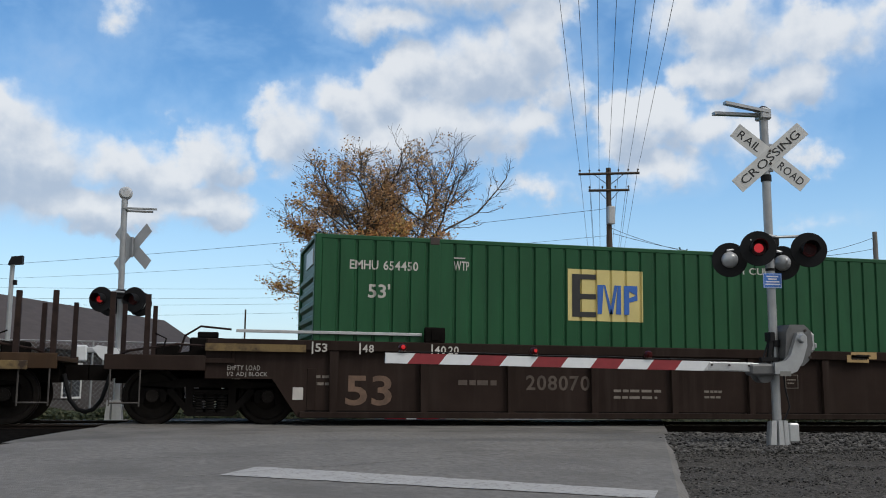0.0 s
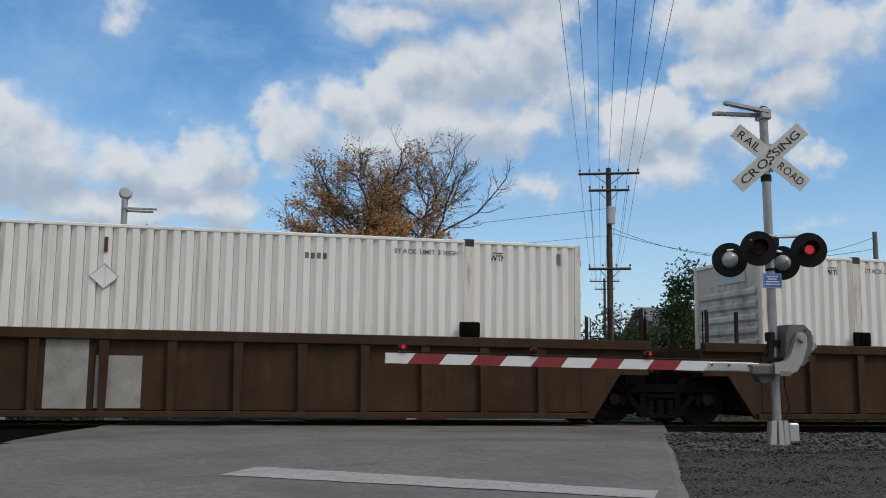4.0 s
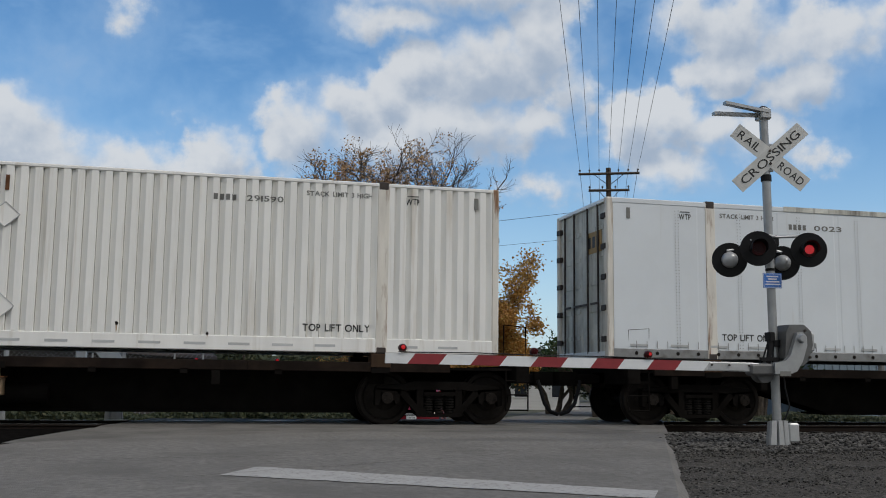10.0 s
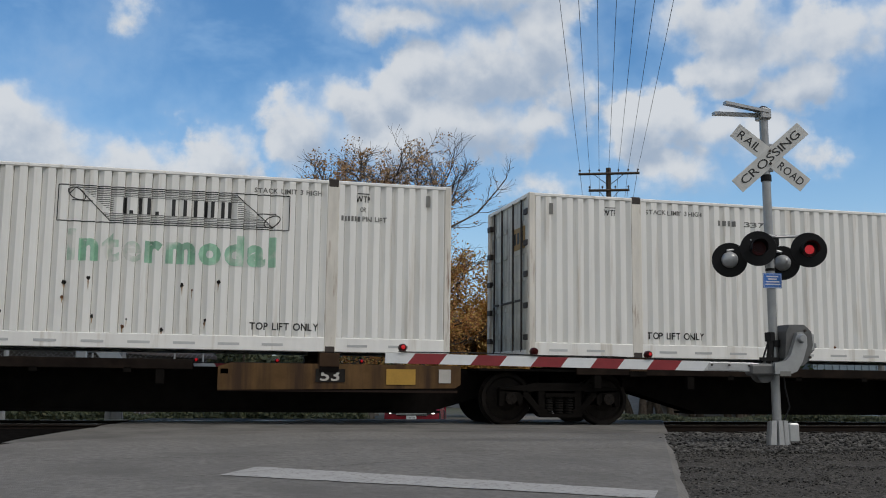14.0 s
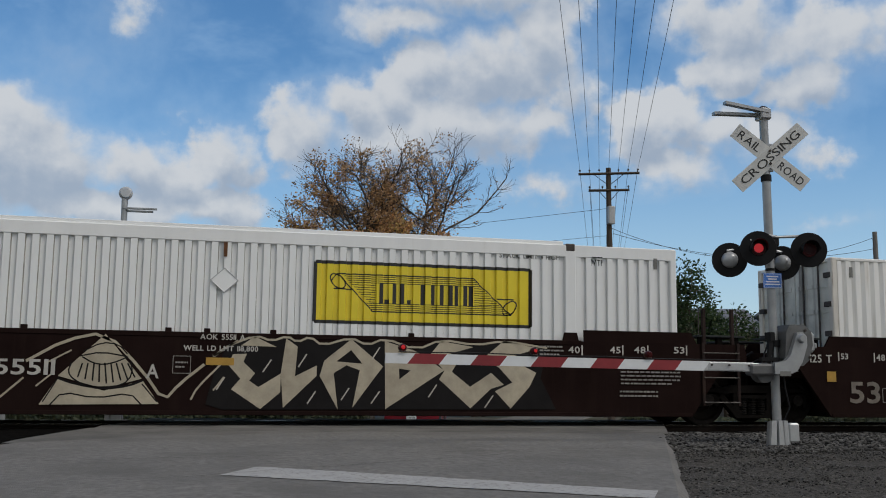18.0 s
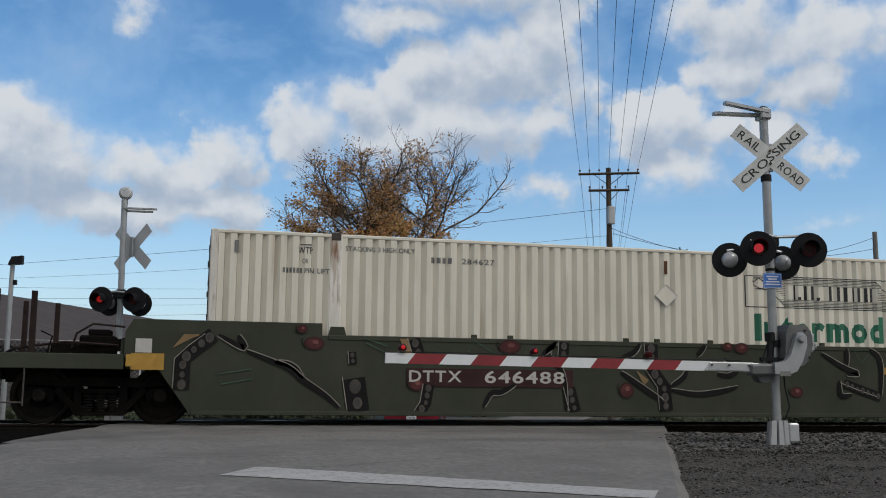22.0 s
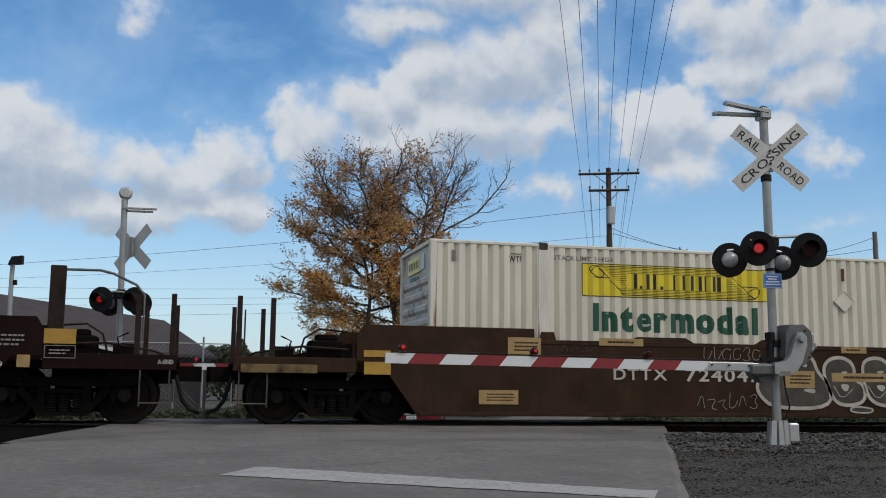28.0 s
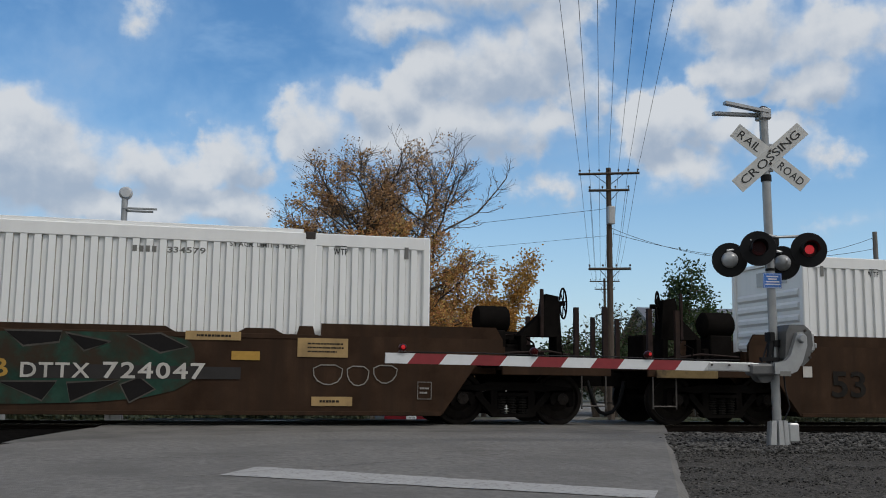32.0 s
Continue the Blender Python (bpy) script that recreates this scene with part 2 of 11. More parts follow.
CAR_BROWN = mat("dark_brown_car_paint", (0.026, 0.018, 0.015), 0.6, var=.2, scale=1.2, bump=.1, stain=(0.035, 0.026, 0.022), stain_at=(.5, .75), **STREAK, spec=0.03)
CAR_MAROON = mat("maroon_brown_car_paint", (0.0172, 0.0102, 0.0092), 0.5, var=.22, scale=1.2, bump=.06, stain=(0.021, 0.013, 0.011), stain_at=(.5, .75), **STREAK, spec=0.0)
CAR_RUST = mat("rusty_brown_car_paint", (0.047, 0.028, 0.018), 0.75, var=.36, scale=1.6, bump=.15, stain=(0.036, 0.023, 0.016), stain_at=(.42, .66), **STREAK, spec=0.03)
CAR_TAN = mat("weathered_brown_car_paint", (0.060, 0.038, 0.024), 0.75, var=.24, scale=1.6, bump=.15, stain=(0.042, 0.028, 0.020), stain_at=(.45, .72), **STREAK, spec=0.03)
CAR_OLIVE = mat("olive_green_car_paint", (0.052, 0.056, 0.042), 0.6, var=.15, scale=1.2, bump=.06, stain=(0.045, 0.05, 0.036), stain_at=(.5, .8), **STREAK, spec=0.03)
VALVE_TAN = mat("rust_streaked_tan_paint", (.17, .125, .080), .75, var=.3, scale=5, stain=(.07, .04, .022), stain_at=(.5, .66), stain_scale=4, spec=.12)
SPINE_DARK = mat("sooty_brown_channel_paint", (0.0150, 0.0115, 0.0098), .75, var=.35, scale=2, bump=.15, stain=(.030, .021, .016), stain_at=(.5, .7), spec=0.03)
RUNG = mat("worn_rung_steel", (0.085, 0.078, 0.072), .6, .3, var=.3, scale=8, spec=.2)
GRATING = mat("dark_walkway_grating", (0.030, 0.034, 0.035), .7, var=.3, scale=8, bump=.3, spec=.15)
STAKE = mat("dark_maroon_stake_paint", (0.026, 0.017, 0.015), .7, var=.3, scale=6, stain=(.045, .028, .021), stain_at=(.55, .72), spec=.12)
TAN_DECK = mat("stained_tan_platform_paint", (.21, .150, .070), .7, var=.3, scale=3, stain=(.045, .032, .024), stain_at=(.45, .65), stain_scale=3, spec=.12)
CAR_YELLOW = mat("worn_yellow_car_paint", (0.108, 0.062, 0.026), 0.7, var=.25, scale=2, bump=.1, stain=(0.045, 0.027, 0.017), stain_at=(.42, .66), **STREAK, spec=0.12)
UNDER = mat("sooty_underframe", (0.0095, 0.0085, 0.0078), 0.85, var=.3, scale=3, bump=.2, spec=0.0)
WHEEL = mat("dark_wheel_steel", (0.022, 0.019, 0.017), 0.6, .4, var=.25, scale=5, spec=0.03)
TAN_PLATE = mat("tan_stencil_plate", (0.36, 0.24, 0.10), 0.7, var=.2, scale=4)
GOLD_REFL = mat("yellow_reflector", (0.40, 0.23, 0.035), 0.45, var=.15, scale=5)
SILVER_POST = mat("galvanised_steel", (0.34, 0.35, 0.355), 0.42, .55, var=.14, scale=4, bump=.08)
ALU = mat("aluminium_paint", (0.42, 0.43, 0.435), 0.4, .3, var=.12, scale=5, bump=.05)
SIGN_WHITE = mat("reflective_sign_white", (0.58, 0.58, 0.56), 0.5, var=.1, scale=8, stain=(0.42, 0.41, 0.38), stain_at=(.55, .8))
SIGN_BACK = mat("bare_sign_back", (0.46, 0.47, 0.48), 0.45, .3, var=.12)
HOOD = mat("flat_black_paint", (0.014, 0.014, 0.015), 0.55, var=.2, spec=0.12)
LENS_RED = mat("dark_red_lens", (0.045, 0.004, 0.004), 0.35, var=.1, bump=0, spec=.15)
LIT_RED = glow("lit_red_lens", (1.0, 0.022, 0.03), 0.34, (.10, .006, .006))
ARM_WHITE = mat("arm_white_tape", (0.66, 0.68, 0.69), 0.4, var=.06, scale=6)
ARM_RED = mat("arm_red_tape", (0.22, 0.020, 0.026), 0.4, var=.12, scale=6)
GEAR_GREY = mat("dark_grey_housing", (.11, .112, .112), .6, .2, var=.2, scale=5)
POLE_GREY = mat("silvered_pole_wood", (.20, .19, .18), .9, var=.3, scale=6, stretch=(4, 4, .3), bump=.4, bscale=30, spec=.12)
BLUE_SIGN = mat("blue_sign", (0.03, 0.14, 0.47), 0.4, var=.06)
WOOD_POLE = mat("weathered_pole_wood", (0.085, 0.068, 0.055), 0.9, var=.3, scale=6, stretch=(4, 4, .3), bump=.4, bscale=30, spec=0.12)
WIRE = mat("dark_wire", (0.03, 0.03, 0.032), 0.6, var=.1, bump=0)
ASPHALT = mat("grey_asphalt", (0.192, 0.185, 0.172), 0.9, var=.26, scale=14, bump=1.0, bscale=85, stain=(0.138, 0.133, 0.124), stain_at=(.44, .70), stain_scale=.7, per_object=0, spec=0.12)
CROSSING = mat("dark_asphalt", (0.148, 0.142, 0.132), 0.9, var=.24, scale=1.4, bump=.9, bscale=48, stain=(.105, .102, .096), per_object=0, spec=0.12)
ROAD_PAINT = mat("worn_white_road_paint", (0.36, 0.352, 0.335), 0.8, var=.10, scale=5, bump=.3, bscale=100, stain=(0.21, 0.202, 0.188), stain_at=(.53, .66), stain_scale=22, per_object=0)
DIRT = mat("gravelly_dirt", (0.062, 0.057, 0.050), 0.95, var=.55, scale=16, bump=1.0, bscale=90, stain=(0.150, 0.140, 0.124), stain_at=(.55, .68), stain_scale=26, per_object=0, spec=0.12)
STONE = mat("grey_ballast_stone", (0.078, 0.075, 0.070), 0.9, var=.35, scale=9, bump=.4, bscale=30, per_object=0.85, spec=0.12)
SHADED_GROUND = mat("shade_black_ground", (0.0075, 0.0072, 0.0068), .95, var=.5, scale=9, bump=1.0, bscale=30, per_object=0, spec=.0)
RAIL = mat("rusty_rail_steel", (0.026, 0.020, 0.017), 0.7, .3, var=.2, scale=6, spec=0.03)
RAIL_TOP = mat("polished_rail_head", (0.40, 0.39, 0.38), 0.25, .9, var=.1)
TIE = mat("creosoted_tie_wood", (0.020, 0.017, 0.015), 0.9, var=.3, scale=5, bump=.4, spec=0.12)
BARK = mat("grey_brown_bark", (0.105, 0.086, 0.068), 0.95, var=.3, scale=6, bump=.6, spec=0.12)


def leaf_mat(name, a, b, c):
    """Leaves whose colour varies from leaf to leaf between three tones."""
    m = bpy.data.materials.new(name)
    m.use_nodes = True
    n, l = m.node_tree.nodes, m.node_tree.links
    bs = n["Principled BSDF"]
    geo, ramp = n.new("ShaderNodeNewGeometry"), n.new("ShaderNodeValToRGB")
    ramp.color_ramp.elements[0].color, ramp.color_ramp.elements[1].color = (*a, 1), (*c, 1)
    e = ramp.color_ramp.elements.new(0.5)
    e.color = (*b, 1)
    l.new(geo.outputs["Random Per Island"], ramp.inputs["Fac"])
    l.new(ramp.outputs["Color"], bs.inputs["Base Color"])
    bs.inputs["Roughness"].default_value = 0.7
    tr, mx = n.new("ShaderNodeBsdfTranslucent"), n.new("ShaderNodeMixShader")
    l.new(ramp.outputs["Color"], tr.inputs["Color"])
    mx.inputs["Fac"].default_value = 0.4
    l.new(bs.outputs["BSDF"], mx.inputs[1])
    l.new(tr.outputs["BSDF"], mx.inputs[2])
    l.new(mx.outputs["Shader"], n["Material Output"].inputs["Surface"])
    return m


LEAF_OAK = leaf_mat("brown_oak_leaves", (0.24, 0.14, 0.075), (0.48, 0.28, 0.13), (0.58, 0.38, 0.18))
LEAF_RUSSET = leaf_mat("russet_oak_leaves", (0.33, 0.16, 0.065), (0.62, 0.31, 0.11), (0.58, 0.44, 0.13))
LEAF_ORANGE = leaf_mat("orange_leaves", (0.30, 0.145, 0.042), (0.56, 0.31, 0.075), (0.44, 0.30, 0.09))
LEAF_GREEN = leaf_mat("green_leaves", (0.022, 0.045, 0.018), (0.045, 0.080, 0.028), (0.070, 0.105, 0.035))
LEAF_DULL = leaf_mat("dull_green_leaves", (0.030, 0.045, 0.025), (0.055, 0.070, 0.035), (0.085, 0.090, 0.040))

# ---- clouds: a far sheet of broken cumulus that drifts slowly ----
CLOUD_R = 1500.0


def cloud_sheet():
    s = Solid()
    na, ne = 96, 40
    for j in range(ne + 1):
        el = radians(-3 + 52 * j / ne)
        for i in range(na + 1):
            az = radians(-40 + 104 * i / na)
            s.v.append((CLOUD_R * math.sin(az) * math.cos(el), CLOUD_R * math.cos(az) * math.cos(el), CLOUD_R * math.sin(el)))
    for j in range(ne):
        for i in range(na):
            a = j * (na + 1) + i
            s.f.append((a, a + 1, a + na + 2, a + na + 1))
    s.smooth = True
    m = bpy.data.materials.new("drifting_cumulus")
    m.use_nodes = True
    n, l = m.node_tree.nodes, m.node_tree.links
    n.clear()

    def math_node(op, a, b=None, c=None):
        k = n.new("ShaderNodeMath")
        k.operation = op
        for i, v in enumerate((a, b, c)):
            if v is None:
                continue
            if hasattr(v, "is_linked"):
                l.new(v, k.inputs[i])
            else:
                k.inputs[i].default_value = v
        return k.outputs[0]

    def ranged(v, a, b, c=0.0, d=1.0, soft=True):
        k = n.new("ShaderNodeMapRange")
        k.interpolation_type = "SMOOTHSTEP" if soft else "LINEAR"
        for nm, val in (("From Min", a), ("From Max", b), ("To Min", c), ("To Max", d)):
            k.inputs[nm].default_value = val
        l.new(v, k.inputs["Value"])
        return k.outputs["Result"]

    tc = n.new("ShaderNodeTexCoord")
    sep = n.new("ShaderNodeSeparateXYZ")
    l.new(tc.outputs["Object"], sep.inputs[0])
    # degrees of azimuth and elevation on the sheet
    az = math_node("MULTIPLY", math_node("ARCTAN2", sep.outputs[0], sep.outputs[1]), 57.2958)
    el = math_node("MULTIPLY", math_node("ARCSINE", math_node("DIVIDE", sep.outputs[2], CLOUD_R)), 57.2958)
    comb = n.new("ShaderNodeCombineXYZ")
    l.new(az, comb.inputs[0])
    l.new(el, comb.inputs[1])

    def noise_at(scale, detail, rough, off=0.0, squash=1.35):
        mp, no = n.new("ShaderNodeMapping"), n.new("ShaderNodeTexNoise")
        mp.inputs["Location"].default_value = (off, off * .7, off)
        mp.inputs["Scale"].default_value = (1, squash, 1)
        no.inputs["Scale"].default_value, no.inputs["Detail"].default_value, no.inputs["Roughness"].default_value = scale, detail, rough
        l.new(comb.outputs[0], mp.inputs["Vector"])
        l.new(mp.outputs[0], no.inputs["Vector"])
        return no.outputs["Fac"]

    def vec(op, a, b=None, c=None):
        k = n.new("ShaderNodeVectorMath")
        k.operation = op
        for i, v in enumerate((a, b, c)):
            if v is None:
                continue
            if hasattr(v, "is_linked"):
                l.new(v, k.inputs[i])
            else:
                k.inputs[i].default_value = v
        return k.outputs["Value"] if op == "LENGTH" else k.outputs[0]

    def noise_of(p, scale, detail, rough, colour=False):
        no = n.new("ShaderNodeTexNoise")
        no.inputs["Scale"].default_value, no.inputs["Detail"].default_value, no.inputs["Roughness"].default_value = scale, detail, rough
        l.new(p, no.inputs["Vector"])
        return no.outputs["Color" if colour else "Fac"]

    def mass_at(p):
        """Depth of cloud at a place on the sheet: lobes whose rims are pushed about by two scales of turbulence."""
        w1 = vec("MULTIPLY_ADD", noise_of(p, .26, 3, .5, True), (3.2, 2.4, 0), (-1.6, -1.2, 0))
        w2 = vec("MULTIPLY_ADD", noise_of(p, .95, 5, .58, True), (1.3, 1.15, 0), (-.65, -.575, 0))
        q = vec("ADD", vec("ADD", p, w1), w2)
        total = None
        for a0, e0, ra, re, top in CLOUD_MIDDLE + CLOUD_RIGHT + CLOUD_LEFT:
            d = vec("LENGTH", vec("MULTIPLY_ADD", q, (1 / ra, 1 / re, 0), (-a0 / ra, -e0 / re, 0)))
            lobe = math_node("MULTIPLY_ADD", d, -top, top)
            total = lobe if total is None else math_node("SMOOTH_MAX", total, lobe, 0.22)
        total = math_node("MAXIMUM", total, -0.6)
        return math_node("ADD", total, math_node("MULTIPLY", math_node("SUBTRACT", noise_of(p, 1.1, 5, .52), 0.5), 0.42))

    here = comb.outputs[0]
    mass = mass_at(here)
    above = mass_at(vec("ADD", here, (-.45, 1.15, 0)))
    rim = ranged(noise_of(here, .22, 2, .5), .35, .65, .36, .95)
    cover = math_node("DIVIDE", math_node("ADD", mass, .10), rim)
    cover = ranged(cover, 0.0, 1.0)
    veil = math_node("MULTIPLY", ranged(el, 17.0, 0.0), 0.56)
    thin = math_node("MULTIPLY", ranged(noise_at(0.11, 5, 0.60, 57.0, 2.2), 0.46, 0.78), 0.42)
    fringe = math_node("MULTIPLY", ranged(mass, -0.5, 0.25), 0.30)
    alpha = math_node("MAXIMUM", math_node("MULTIPLY", cover, 0.94), math_node("MAXIMUM", fringe, math_node("MAXIMUM", veil, thin)))
    edge = math_node("MULTIPLY", ranged(az, -38.0, -28.0), math_node("MULTIPLY", ranged(az, 62.0, 52.0), ranged(el, 47.0, 36.0)))
    alpha = math_node("MULTIPLY", alpha, edge)
    # the lit sides face up; deep middles and undersides are greyer
    lit = math_node("SUBTRACT", mass, above)
    lit = math_node("ADD", lit, math_node("MULTIPLY", math_node("SUBTRACT", noise_of(here, .42, 4, .5), 0.5), 0.50))
    lit = math_node("SUBTRACT", lit, math_node("MULTIPLY", ranged(mass, .35, 1.0), .28))
    shade = ranged(lit, -.55, .34)
    mx = n.new("ShaderNodeMix")
    mx.data_type = "RGBA"
    mx.inputs["A"].default_value, mx.inputs["B"].default_value = CLOUD_GREY, CLOUD_LIGHT
    l.new(shade, mx.inputs["Factor"])
    mv = n.new("ShaderNodeMix")
    mv.data_type = "RGBA"
    mv.inputs["A"].default_value = CLOUD_HAZE
    l.new(cover, mv.inputs["Factor"])
    l.new(mx.outputs["Result"], mv.inputs["B"])
    em, tp, ms = n.new("ShaderNodeEmission"), n.new("ShaderNodeBsdfTransparent"), n.new("ShaderNodeMixShader")
    l.new(mv.outputs["Result"], em.inputs["Color"])
    l.new(alpha, ms.inputs["Fac"])
    l.new(tp.outputs[0], ms.inputs[1])
    l.new(em.outputs[0], ms.inputs[2])
    out = n.new("ShaderNodeOutputMaterial")
    l.new(ms.outputs[0], out.inputs["Surface"])
    return single("backdrop_clouds", s, m, "broken white cumulus clouds in a blue sky", "clouds", kind="structure")


CLOUD_LIGHT, CLOUD_GREY, CLOUD_HAZE = (0.675, 0.70, 0.73, 1), (0.375, 0.45, 0.56, 1), (0.42, 0.62, 0.86, 1)
# azimuth, elevation, half-widths in degrees, weight
CLOUD_MIDDLE = [(5.5, 14.3, 3.5, 3.1, 1.1), (8.05, 16.06, 2.5, 1.89, 1), (10.38, 16.45, 2.35, 1.89, 0.9), (12.87, 18.09, 2.86, 2.34, 1), (16.07, 17.95, 4.68, 3.73, 1.1), (19.43, 19.17, 3.65, 3.68, 1),
                (10.63, 20.54, 4.75, 1.54, 1), (15.02, 22.29, 8.75, 2.11, 1.1), (21.08, 16.63, 2.46, 2.97, 0.8), (14.76, 14.5, 7.4, 2.5, 1.1), (10.08, 14.0, 5.2, 2.5, 1.1), (18.76, 14.6, 3.62, 1.43, 0.7)]
CLOUD_RIGHT = [(24.49, 14.31, 2.4, 2.36, 1), (26.9, 14.69, 2.66, 2.33, 1), (29.24, 13.95, 2.6, 2.01, 0.9), (31.82, 13.18, 3.25, 1.68, 0.8), (34.2, 12.6, 2.01, 1.21, 0.35), (27.16, 11.85, 3.4, 1.73, 0.8),
               (27.81, 20.48, 2.37, 2.09, 0.9), (30.49, 19.97, 4.25, 2.36, 1), (33.51, 18.8, 5.76, 2.92, .75), (37.04, 18.85, 4.41, 2.57, .7), (30.11, 17.59, 3.35, 1.96, 0.9), (34.31, 16.19, 3.17, 2.08, 0.8)]
CLOUD_LEFT = [(-11.45, 11.65, 6.6, 4.7, 1.3), (-8.08, 11.84, 4.0, 2.8, 1.15), (-4.09, 11.6, 4.2, 2.2, 1.05), (0.76, 12.2, 2.71, 2.2, 1), (-1.78, 11.4, 3.4, 2.0, 1.0), (-5.0, 9.33, 6.4, 1.8, 1.05),
              (0.2, 9.7, 3.8, 1.8, 1.05), (-7.8, 16.68, 2.37, 1.32, 0.22), (-4.83, 19.71, 2.01, 1.47, 0.28), (-1.45, 14.53, 0.81, 0.5, 0.1), (35.77, 8.84, 3.59, 0.85, 0.25), (20.73, 11.2, 4.6, 1.4, 0.3)]
clouds = cloud_sheet()

# ---- ground, road and track ----
TRACK_Y = 17.83
ROAD_AZ = radians(25.2)
ROAD_DIR = Vector((math.sin(ROAD_AZ), math.cos(ROAD_AZ), 0))
ROAD_RIGHT = Vector((math.cos(ROAD_AZ), -math.sin(ROAD_AZ), 0))
ROAD_EDGE = Vector((5.58, 11.0, 0))      # a point on the road's right edge


def smoothstep(a, b, x):
    t = max(0.0, min(1.0, (x - a) / (b - a)))
    return t * t * (3 - 2 * t)


def ground_z(x, y):
    """Height of the land: level at the track, lower beyond it."""
    return -0.14 - .0022 * max(0.0, 15.5 - max(y, -3.0)) ** 2 - .78 * smoothstep(19.5, 31.0, y) - .40 * smoothstep(31, 75, y)


def road_z(y):
    return -0.015 - .0022 * max(0.0, 15.5 - max(y, -3.0)) ** 2 - .86 * smoothstep(19.3, 31.0, y) - .40 * smoothstep(31, 75, y)


def lay_ground():
    s = Solid()
    xs = [-2500, -600, -200, -90, -50] + [-32 + 2 * i for i in range(42)] + [60, 80, 120, 250, 700, 2500]
    ys = [-2500, -500, -120, -40, -20, -10, -4, 0] + [2 + .8 * i for i in range(38)] + [34, 37, 41, 46, 52, 60, 70, 85, 110, 200, 500, 1200, 2600]
    for y in ys:
        for x in xs:
            near = 2 < y < 60 and -40 < x < 60
            s.v.append((x, y, ground_z(x, y) + (noise.noise((x * .35, y * .35, 0)) * .035 if near else 0)))
    w = len(xs)
    for j in range(len(ys) - 1):
        for i in range(w - 1):
            a = j * w + i
            s.f.append((a, a + 1, a + w + 1, a + w))
    s.smooth = True
    m = mat("ground_earth_and_grass", (0.062, 0.066, 0.036), .95, var=.35, scale=.5, bump=.8, bscale=20, stain=(0.085, 0.076, 0.058), stain_at=(.45, .62), stain_scale=.25, per_object=0)
    single("ground", s, m, "dull grass and bare earth about the crossing", kind="structure")


def strip(name, material, left, right, y0, y1, steps, dz, label, kind="structure"):
    """A band of road between two offsets from its right edge, with rounded shoulders and depth."""
    s = Solid()
    base = ROAD_EDGE - ROAD_RIGHT * 0
    n = 14
    for j in range(steps + 1):
        t = y0 + (y1 - y0) * j / steps
        for i in range(n + 1):
            f = i / n
            lo = left(t) if callable(left) else left
            off = lo if i == 0 else right if i == n else lo + .12 + (right - lo - .24) * (i - 1) / (n - 2)
            wob = 0.04 * noise.noise((t * .6, off, 3)) if i in (0, n) else 0
            p = base + ROAD_DIR * t + ROAD_RIGHT * (off + wob)
            z = road_z(p.y) + dz - (0.10 if i in (0, n) else 0) + 0.003 * noise.noise((p.x * .8, p.y * .8, 1))
            s.v.append((p.x, p.y, z))
    for j in range(steps):
        for i in range(n):
            a = j * (n + 1) + i
            s.f.append((a, a + 1, a + n + 2, a + n + 1))
    s.smooth = True
    return single(name, s, material, label, kind=kind)


lay_ground()
strip("road", ASPHALT, lambda t: -7.75 - .24 * max(0.0, t + 1.83), 0.0, -26, 5.6, 150, 0.0, "worn grey asphalt road with cracks and patches")
strip("road", ASPHALT, -7.4, -3.3, 9.0, 90, 90, -0.006, "grey asphalt road falling away beyond the track")


def stop_line():
    s = Solid()
    a, b = Vector((0.40, 9.48, 0)), Vector((3.66, 7.62, 0))
    d = (b - a).normalized()
    nrm = Vector((d.y, -d.x, 0))
    n = 26
    for i in range(n + 1):
        p = a + (b - a) * i / n
        half = 0.37 - 0.15 * i / n
        for sgn in (-1, 1):
            q = p + nrm * half * sgn + nrm * random.uniform(-.02, .02)
            s.v.append((q.x, q.y, road_z(q.y) + 0.007))
        if i:
            k = 2 * i
            s.f.append((k - 2, k, k + 1, k - 1))
    for q in [tuple((v[0], v[1], v[2] - .008)) for v in s.v]:
        s.v.append(q)
    single("road_marking", s, ROAD_PAINT, "worn white stop line painted across the road", kind="structure")


stop_line()


